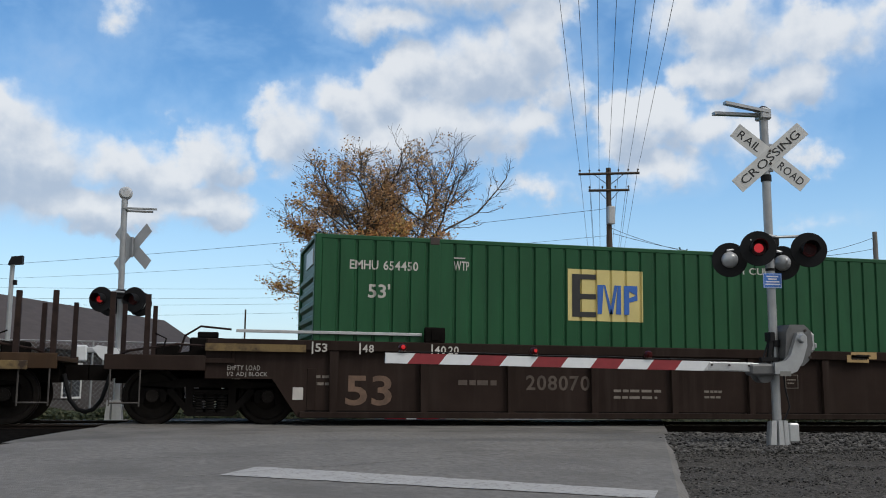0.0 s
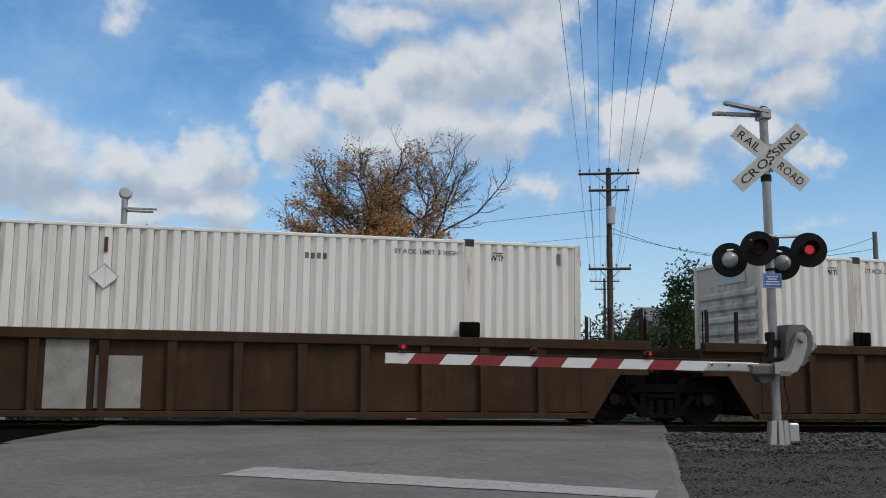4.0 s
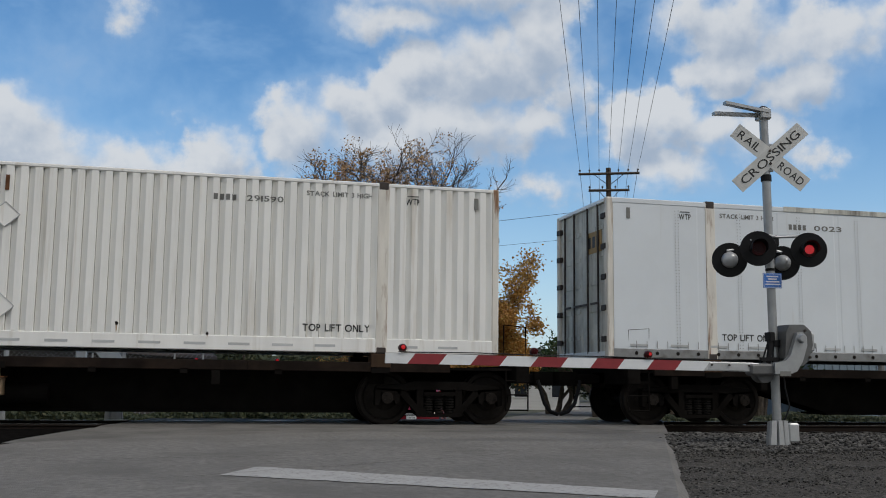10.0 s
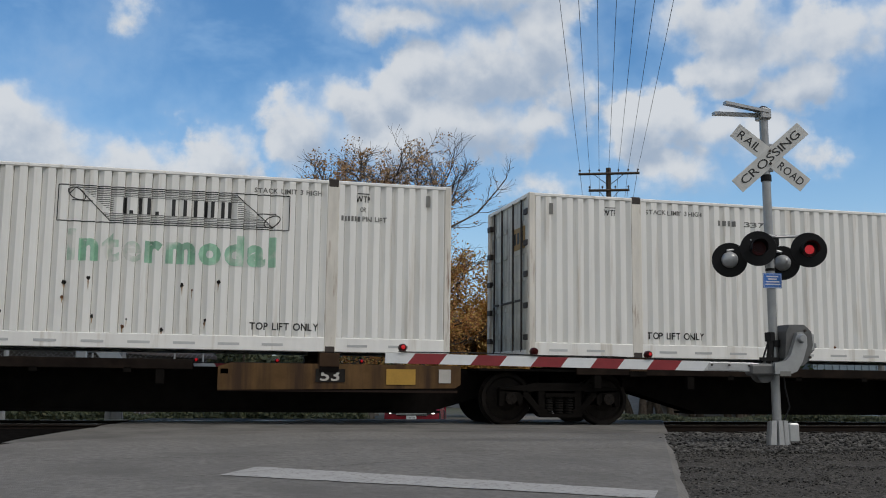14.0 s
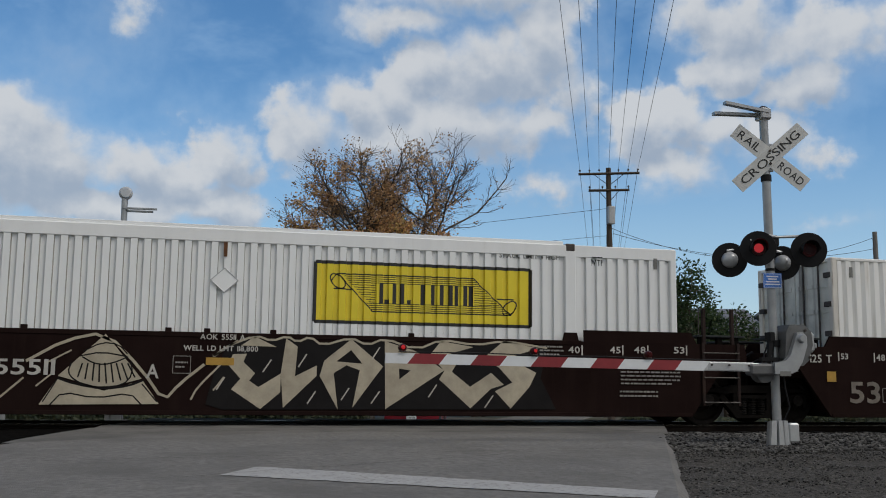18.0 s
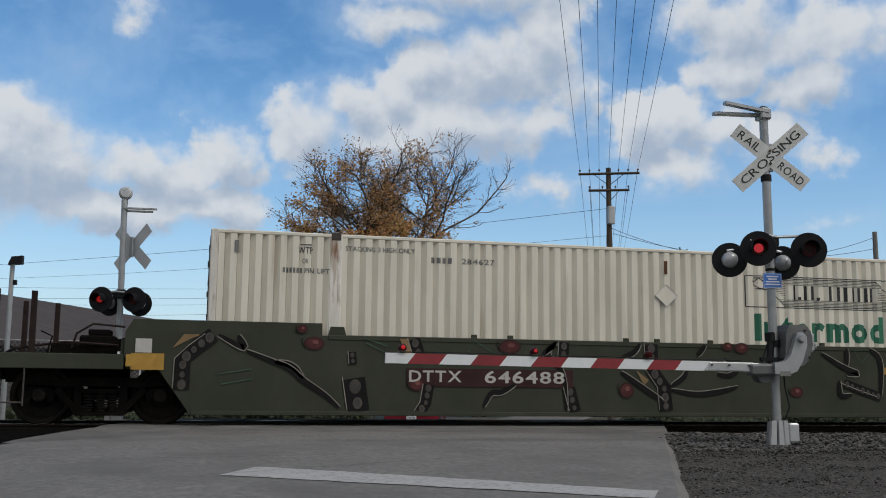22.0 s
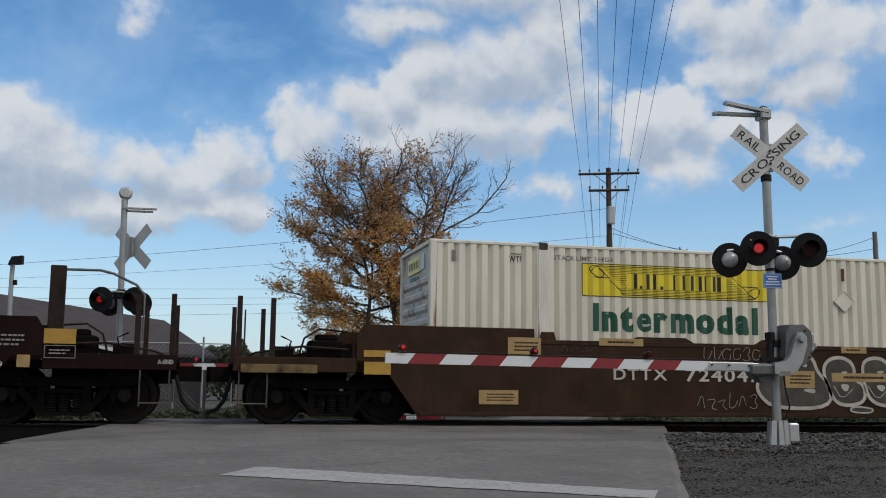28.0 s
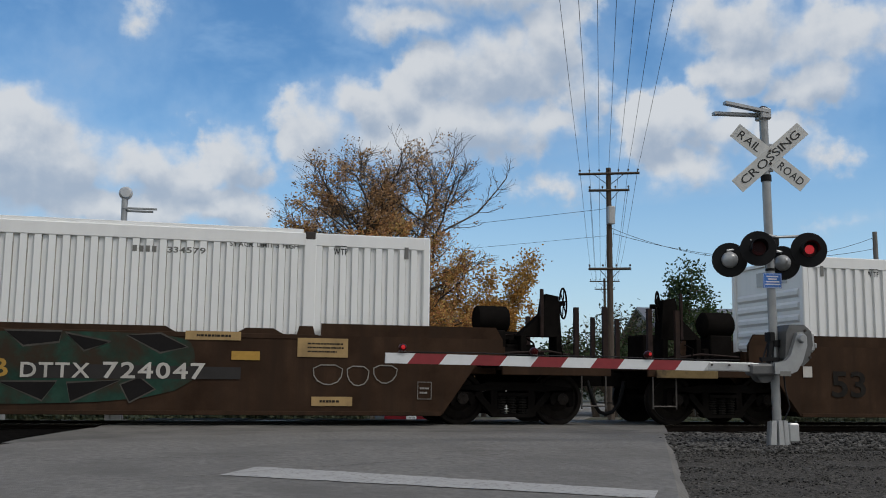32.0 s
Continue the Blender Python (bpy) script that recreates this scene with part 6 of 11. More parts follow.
def light_head(mast, at, face, lit, phase=0, name="flashing_light"):
    """A red flasher: round black target, hood, lens and housing. face: compass bearing that it looks along, degrees from -y towards -x."""
    m = Matrix.Translation(at) @ Matrix.Rotation(radians(-face), 4, "Z")
    tgt = Solid().lathe([(0, .07), (0, .262), (.012, .268), (.02, .262), (.02, .07)], 32)
    tgt.smooth = True
    head = part(name, tgt, HOOD, mast, "round black flasher with a red lens")
    head.matrix_basis = m
    lens = Solid().lathe([(-.035, .01), (-.03, .07), (-.012, .10), (.0, .108), (.01, .108)], 24)
    lens.smooth = True
    if lit not in ("flash", "dim"):
        part("lens", lens, LIT_RED if lit else LENS_RED, head, "red glass lens")
    else:
        part("lens_ring", Solid().lathe([(-.02, .088), (-.025, .108), (.005, .108), (.005, .088)], 24), LENS_RED, head, "dark red lens ring")
        FLASH.append((flip_disc(head, (0, -.035, 0), .070, DIM_RED if lit == "dim" else None), (0, -.035, 0), phase))
    hood = Solid()
    n = 18
    for k in range(n + 1):
        a = radians(-25 + 230 * k / n)
        for r in (.118, .125):
            for y in (0, -.26 if 0 < k < n else -.05):
                hood.v.append((r * math.cos(a), y, r * math.sin(a)))
        if k:
            b = 4 * k
            hood.f += [(b - 4, b, b + 1, b - 3), (b - 2, b - 1, b + 3, b + 2), (b - 3, b + 1, b + 3, b - 1), (b - 4, b - 2, b + 2, b)]
    part("hood", hood, HOOD, head)
    back = Solid().lathe([(.02, .125), (.07, .122), (.12, .095), (.155, .05), (.16, .01)], 20)
    back.smooth = True
    part("housing", back, ALU, head, "grey domed lamp housing")
    return head


def crossbuck(mast, at, face, front):
    """Two crossed blades; the lettering is on the front."""
    m = Matrix.Translation(at) @ Matrix.Rotation(radians(-face), 4, "Z")
    holder = part("crossbuck", Solid().box(-.05, .05, .012, .06, -.22, .22, .01), SILVER_POST, mast, "crossed white railroad blades" if front else "bare backs of crossed blades")
    holder.matrix_basis = m
    reach = .685 if front else .62
    face_mat = SIGN_WHITE if front else SIGN_BACK
    for k, ang in enumerate((41, -41)):
        b = part("blade", Solid().box(-reach, reach, -.004 - .006 * k, .002 - .006 * k, -.125, .125, .002), face_mat, holder)
        b.rotation_euler = (0, radians(ang), 0)
    if front:
        def word(text, ang, off, w, y):
            o = part("lettering", letter_mesh(text, BLACK, .128, w, "thin "), BLACK, holder)
            o.rotation_euler = (0, radians(ang), 0)
            o.location = Vector((off * math.cos(radians(ang)), y, -off * math.sin(radians(ang))))
        word("RAIL", 41, -.40, .40, -.007)
        word("ROAD", 41, .405, .45, -.007)
        word("CROSSING", -41, 0.0, 1.17, -.013)
    for z in (-.1, .1):
        part("bolt", Solid().lathe([(-.03, .005), (-.03, .022), (-.01, .022), (-.01, .005)], 10, at=(0, 0, z)), CASTING, holder)
    return holder


def mast_base(mast):
    s = Solid()
    s.box(-.24, .24, -.24, .24, -.16, 0.0, .02)
    part("foundation", s, mat("grey_concrete", (.27, .26, .245), .9, var=.2, scale=5), mast, "concrete foundation block")
    s = Solid().prism([(-.15, 0), (.15, 0), (.10, .40), (-.10, .40)], -.10, .10)
    part("junction_base", s, SILVER_POST, mast, "flared junction box base")
    for x in (-.17, -.02, .07):
        part("base_plate", Solid().prism([(x - .05, .0), (x + .05, .0), (x + .03 - x * .25, .42), (x - .05 - x * .25, .42)], -.155, -.10), ALU, mast)


def near_signal():
    mast = thing("crossing_signal", "grey railroad crossing signal mast with red flashers and crossbuck", "crossing signal", at=(7.91, 12.6, -.13))
    mast.rotation_euler, mast.scale = (0, radians(-.85), 0), (.93, .93, .93)
    mast_base(mast)
    t = Solid().tube([(0, 0, .38), (0, 0, 5.22)], .066, 18)
    t.smooth = True
    part("mast", t, SILVER_POST, mast, "round galvanised steel post")
    part("mast_cap", Solid().lathe([(5.22, .07), (5.26, .07), (5.28, .03)], 16, "z"), CASTING, mast)
    part("utility_box", Solid().box(.09, .27, -.17, .0, .10, .38, .02), ALU, mast, "small grey box on the base")
    c = Solid().tube([(.06, -.09, .40), (.15, -.12, .62), (.10, -.10, .9), (.09, -.08, 1.25)], .012, 6)
    part("cable", c, HOOD, mast)
    # two flat blades at the top that reach over the road
    for z, dy, ln, drop in ((5.17, -.06, .70, .10), (5.145, .06, .83, -.02)):
        b = Solid().prism([(-ln, z + drop - .018), (.04, z - .018), (.04, z + .028), (-ln, z + drop + .028)], dy - .05, dy + .05)
        part("top_blade", b, SILVER_POST, mast, "thin flat metal blade")
    part("top_clamp", Solid().box(-.09, .09, -.10, .12, 5.06, 5.24, .02), SILVER_POST, mast)
    crossbuck(mast, (.030, -.085, 4.445), 18, True)
    part("band", Solid().lathe([(4.08, .07), (4.08, .082), (4.18, .082), (4.18, .07)], 16, "z"), HOOD, mast)
    # light arms
    arm = Solid().tube([(-.42, -.16, 3.12), (-.18, -.17, 3.22), (.06, -.14, 3.19), (.34, -.20, 3.20), (.52, -.26, 3.22)], .022, 8)
    part("light_arm", arm, SILVER_POST, mast)
    arm = Solid().tube([(-.62, .18, 3.0), (-.2, .16, 3.06), (.30, .14, 3.0)], .022, 8)
    part("light_arm", arm, SILVER_POST, mast)
    part("arm_clamp", Solid().box(-.08, .10, -.15, .13, 3.04, 3.22, .03), HOOD, mast)
    light_head(mast, (-.32, -.22, 2.995), 24, "flash", 0)
    light_head(mast, (.49, -.30, 2.985), 24, "flash", 1)
    light_head(mast, (-.57, .20, 2.86), 204, False)
    light_head(mast, (.315, .16, 2.83), 204, False)
    part("mast_band", Solid().lathe([(2.68, .067), (2.68, .074), (2.72, .074), (2.72, .067)], 16, "z"), HOOD, mast)
    s = part("emergency_sign", Solid().box(-.16, .16, -.082, -.074, 2.44, 2.67, .002), BLUE_SIGN, mast, "small blue notice with white lines", at=(-.02, 0, -.03))
    part("sign_edge", Solid().box(-.150, .150, -.0835, -.082, 2.655, 2.66).box(-.150, .150, -.0835, -.082, 2.45, 2.455).box(-.15, -.145, -.0835, -.082, 2.45, 2.66).box(.145, .15, -.0835, -.082, 2.45, 2.66), ARM_WHITE, s)
    for k, (w, z) in enumerate(((.20, 2.62), (.15, 2.58), (.23, 2.54), (.25, 2.50))):
        part("notice_line", Solid().box(-w / 2, w / 2, -.0835, -.082, z - .011, z + .008), ARM_WHITE, s)
    # gate mechanism
    g = Solid().prism([(.10, 1.22), (.14, 1.62), (.20, 1.72), (.44, 1.72), (.56, 1.62), (.58, 1.42), (.50, 1.18), (.40, 1.10), (.16, 1.12)], -.22, .10)
    part("gate_gearbox", g, GEAR_GREY, mast, "rounded dark grey gate gearbox", at=(-.05, 0, .13))
    part("gearbox_rail", Solid().box(.56, .66, -.12, .04, 1.30, 1.62, .02), SILVER_POST, mast, at=(-.05, 0, .13))
    a = Solid().prism([(-.13, 1.04), (.12, 1.04), (.24, 1.08), (.34, 1.22), (.43, 1.46), (.43, 1.60), (.36, 1.67), (.27, 1.65), (.22, 1.52), (.14, 1.32), (.06, 1.24), (-.13, 1.20)], -.30, -.22)
    part("gate_crank", a, SILVER_POST, mast, "grey curved gate crank arm", at=(-.05, 0, .07))
    part("crank_hub", Solid().lathe([(-.36, .01), (-.36, .05), (-.31, .07), (-.29, .07)], 18, at=(.28, 0, 1.64)), SILVER_POST, mast)
    part("maker_plate", Solid().box(-.10, .08, -.304, -.30, 1.08, 1.15), PRINT_GREY, mast)
    cl = Solid().box(-.55, -.08, -.26, -.06, 1.05, 1.22, .03)
    part("arm_clamp", cl, GEAR_GREY, mast, at=(0, 0, .04))
    w = Solid().lathe([(-.20, .02), (-.20, .15), (-.02, .15), (-.02, .02)], 20, "y", (-.27, .02, 1.13))
    part("counterweight", w, GEAR_GREY, mast, "round grey counterweight")
    for k in range(3):
        part("strut", Solid().tube([(-.30 + .1 * k, -.10, 1.22), (-.14 + .05 * k, -.06, 1.56)], .014, 6), HOOD, mast)
    part("side_bracket", Solid().box(.54, .60, -.16, -.02, 1.46, 1.72, .01).box(.60, .64, -.16, -.02, 1.50, 1.58, .01), SILVER_POST, mast)
    fr = Solid().prism([(-.20, 1.22), (-.14, 1.22), (-.06, 1.70), (-.12, 1.70)], -.12, -.07).prism([(-.30, 1.30), (.0, 1.30), (.0, 1.36), (-.30, 1.36)], -.14, -.08)
    fr.box(-.14, -.05, -.14, .02, 1.60, 1.74, .01)
    part("switch_frame", fr, HOOD, mast, "dark bracket frame beside the post")
    part("gear_bolt", Solid().lathe([(-.245, .004), (-.245, .02), (-.22, .02), (-.22, .004)], 8, at=(.40, 0, 1.76)).lathe([(-.245, .004), (-.245, .02), (-.22, .02), (-.22, .004)], 8, at=(.46, 0, 1.36)), CASTING, mast)
    part("collar", Solid().lathe([(1.52, .066), (1.52, .10), (1.62, .10), (1.62, .066)], 16, "z"), HOOD, mast)
    return mast


def gate_arm(at, turn, label):
    arm = thing("gate_arm", label, "gate arm", at=at)
    arm.matrix_basis = Matrix.Translation(at) @ Matrix.Rotation(radians(turn), 4, "Z") @ Matrix.Rotation(radians(.45), 4, "Y") @ Matrix.Scale(.935, 4)
    ln, h = 5.518, .070
    part("arm_core", Solid().box(-ln, 0, -.018, .018, -h * .96, h * .96, .006), ALU, arm)
    u = -ln
    lens = [.357, .441, .440, .422, .453, .444, .442, .414, .455, .445, .451]
    k = 0
    sl = .11
    while k < len(lens):
        v = u + lens[k]
        lo0 = u if k == 0 else u - sl / 2
        hi0 = u if k == 0 else u + sl / 2
        s = Solid().prism([(lo0, -h), (v - sl / 2, -h), (v + sl / 2, h), (hi0, h)], -.024, -.0185)
        part("stripe", s, ARM_WHITE if k % 2 == 0 else ARM_RED, arm)
        part("stripe", Solid().prism([(lo0, -h), (v - sl / 2, -h), (v + sl / 2, h), (hi0, h)], .0185, .024), ARM_WHITE if k % 2 == 0 else ARM_RED, arm)
        u = v
        k += 1
    part("arm_butt", Solid().box(-.74, .10, -.022, .03, -.062, .062, .01), ALU, arm, "bare metal butt of the arm")
    for px in (-.68, -.40, -.08):
        part("bolt", Solid().lathe([(-.045, .005), (-.045, .016), (-.03, .016), (-.03, .005)], 8, at=(px, 0, .02)), CASTING, arm)
    wire = Solid().tube([(-5.3, 0, .085), (-4.2, 0, .10), (-3.25, 0, .088), (-2.3, 0, .10), (-1.5, 0, .088), (-.2, 0, .10)], .008, 5)
    part("cable", wire, HOOD, arm)
    for x in (-5.284, -3.407, -1.675):
        lamp = Solid().lathe([(-.06, .02), (-.055, .046), (-.03, .056), (.03, .056), (.055, .046), (.06, .02)], 16, at=(x, 0, .14))
        lamp.smooth = True
        o = part("arm_lamp", lamp, LENS_RED, arm, "small red lamp on the arm")
        if turn:
            part("lamp_glow", Solid().lathe([(.05, .034), (.070, .024), (.072, .004)], 12, at=(x, 0, .15)), LIT_RED, o)
        elif x < -5:
            part("lamp_glow", Solid().lathe([(-.072, .004), (-.070, .024), (-.05, .034)], 12, at=(x, 0, .15)), LIT_RED, o)
        else:
            FLASH.append((flip_disc(o, (x, -.074, .15), .024), (x, -.074, .15), 0 if x < -2 else 1))
        part("lamp_cap", Solid().box(x - .045, x + .045, -.06, .06, .085, .10, .01), CASTING, o)


def far_signal():
    mast = thing("crossing_signal", "grey crossing signal mast seen from behind beyond the track", "crossing signal", at=(-1.57, 21.1, -.10))
    mast.rotation_euler, mast.scale = (0, radians(-.7), 0), (.95, .95, .95)
    mast_base(mast)
    t = Solid().tube([(0, 0, .38), (0, 0, 4.9)], .066, 16)
    t.smooth = True
    part("mast", t, SILVER_POST, mast)
    bell = Solid().lathe([(-.05, .02), (-.045, .10), (0, .145), (.03, .145), (.05, .05)], 20, at=(.02, -.04, 4.84))
    bell.smooth = True
    part("bell", bell, ALU, mast, "round grey warning bell")
    part("bell_neck", Solid().box(-.03, .07, -.03, .03, 4.60, 4.74, .01), SILVER_POST, mast)
    for z, dy, ln in ((4.51, -.05, .68), (4.47, .07, .60)):
        part("top_blade", Solid().box(-.03, ln, dy - .04, dy + .04, z - .018, z + .02, .005), SILVER_POST, mast)
    crossbuck(mast, (.20, .085, 3.68), 222, False)
    arm = Solid().tube([(-.50, -.14, 2.66), (-.1, -.12, 2.70), (.30, -.16, 2.66)], .022, 8)
    part("light_arm", arm, SILVER_POST, mast)
    part("light_arm", Solid().tube([(-.2, .14, 2.62), (.2, .12, 2.66), (.6, .14, 2.62)], .022, 8), SILVER_POST, mast)
    light_head(mast, (-.38, -.24, 2.52), 22, "dim", 0)
    light_head(mast, (.29, -.30, 2.52), 22, "dim", 1)
    light_head(mast, (-.22, .16, 2.46), 200, False)
    light_head(mast, (.40, .16, 2.46), 200, False)
    part("arm_clamp", Solid().box(-.10, .12, -.12, .13, 2.55, 2.75, .03), HOOD, mast)
    g = Solid().prism([(-.02, 1.05), (-.36, 1.32), (-.50, 1.50), (-.40, 1.56), (-.02, 1.50), (.10, 1.30), (.12, 1.10)], -.28, -.20)
    part("gate_crank", g, ARM_WHITE, mast, "white curved gate crank")
    part("counterweight", Solid().box(-.82, -.60, -.32, -.16, 1.22, 1.56, .03), ARM_WHITE, mast, "white counterweight plate")
    part("crank_arm", Solid().box(-.62, -.10, -.27, -.21, 1.40, 1.52, .02), ALU, mast)
    part("gate_gearbox", Solid().box(-.30, .16, -.20, .10, 1.00, 1.50, .06), SILVER_POST, mast)


near_signal()
gate_arm((7.44, 12.42, .99), 0, "lowered red and white striped crossing gate arm with lamps")
gate_arm((-1.62, 20.82, .97), 180, "lowered striped gate arm beyond the train, seen from behind")
far_signal()


# ---- trees ----
def grow(name, label, base, height, spread, lean, seed, leaf, leaves, leaf_size, stems=1, bare=(0, 0), first=.25, category="tree", droop=0.0, crown_low=.2, depth=6, reach=None, low_limbs=0):
    """A tapered trunk with limbs that fork down to twigs, and a crown of single leaves."""
    rnd = random.Random(seed)
    tree = thing(name, label, category, at=base)
    wood, tips = Solid(), []

    def limb(p, d, length, r, lev):
        pts = [p]
        q, dd = p.copy(), d.copy()
        n = 4 if lev < 3 else 3
        for _ in range(n):
            dd = (dd + Vector((rnd.uniform(-.22, .22), rnd.uniform(-.22, .22), rnd.uniform(-.08, .16) - droop * lev * .06))).normalized()
            q = q + dd * length / n
            pts.append(q.copy())
        wood.tube(pts, r, 8 if lev < 2 else (5 if lev < 4 else 3), r * .62, caps=lev < 2)
        if lev >= 3:
            tips.extend(pts[1:])
        if lev >= depth:
            return
        kids = 3 if lev < 2 or lev == depth - 1 else 2
        for k in range(kids):
            ang = rnd.uniform(0, 2 * math.pi)
            side = Vector((math.cos(ang), math.sin(ang), 0))
            side = (side - dd * side.dot(dd)).normalized()
            wide = rnd.uniform(.45, .95) * spread
            nd = (dd + side * wide).normalized()
            start = pts[-1] if k == 0 else pts[rnd.choice((-1, -2))]
            limb(start, nd, length * rnd.uniform(.64, .86), max(r * .56, .011), lev + 1)

    for s in range(stems):
        a = 2 * math.pi * s / max(1, stems) + .5
        off = Vector((math.cos(a) * .35, math.sin(a) * .2, -.1)) if stems > 1 else Vector((0, 0, -.1))
        d = Vector((lean[0] + (math.cos(a) * .28 if stems > 1 else 0), lean[1], 1)).normalized()
        limb(off, d, height * first, height * .022 + .05, 0)
    # low limbs that reach out to the sides and hang a little
    for k in range(low_limbs):
        sg = -1 if k % 2 else 1
        z0 = height * rnd.uniform(.16, .40)
        limb(Vector((rnd.uniform(-.3, .3), rnd.uniform(-.3, .3), z0)), Vector((sg * rnd.uniform(.5, 1), rnd.uniform(-.8, .5), rnd.uniform(-.12, .30))).normalized(), height * rnd.uniform(.13, .21), height * .008 + .02, 2)
    # bring the tree to its height
    top = max(v[2] for v in wood.v)
    k = height / top
    wood.v = [(v[0] * k, v[1] * k, v[2] * k) for v in wood.v]
    tips = [t * k for t in tips]
    if reach:
        # spread the crown to its reach on either side
        lo, hi = min(t.x for t in tips), max(t.x for t in tips)
        fx = lambda x: x * (-reach[0] / lo if x < 0 else reach[1] / hi)
        fy = (reach[0] + reach[1]) / (hi - lo)
        wood.v = [(fx(v[0]), v[1] * fy, v[2]) for v in wood.v]
        tips = [Vector((fx(t.x), t.y * fy, t.z)) for t in tips]
    wood.smooth = True
    part("trunk", wood, BARK, tree, "grey-brown trunk with forking limbs")
    lv, lf = [], []
    good = [t for t in tips if t.z > height * crown_low]
    for _ in range(leaves):
        t = rnd.choice(good)
        o = rnd.choice(good)
        if o.z < t.z and rnd.random() < .55:
            t = o
        f = max(0, min(1, (t.x / height + .5)))
        thin = bare[0] * f + bare[1] * max(0, t.z / height - .42) * 2.0
        if rnd.random() < thin:
            continue
        c = t + Vector((rnd.gauss(0, 1), rnd.gauss(0, 1), rnd.gauss(0, 1))) * leaf_size * 1.9
        u = Vector((rnd.gauss(0, 1), rnd.gauss(0, 1), rnd.gauss(0, .6))).normalized()
        w = u.orthogonal().normalized()
        w = (w * math.cos(rnd.uniform(0, 6)) + u.cross(w) * math.sin(rnd.uniform(0, 6))).normalized()
        a, b2 = leaf_size * rnd.uniform(.6, 1.1), leaf_size * rnd.uniform(.35, .6)
        n = len(lv)
        lv += [tuple(c - u * a), tuple(c + w * b2 + u * a * .1), tuple(c + u * a), tuple(c - w * b2 + u * a * .1)]
        lf.append((n, n + 1, n + 2, n + 3))
    me = bpy.data.meshes.new("crown")
    me.from_pydata(lv, [], lf)
    me.materials.append(leaf)
    ob = new("crown", me)
    ob.parent = tree
    return tree


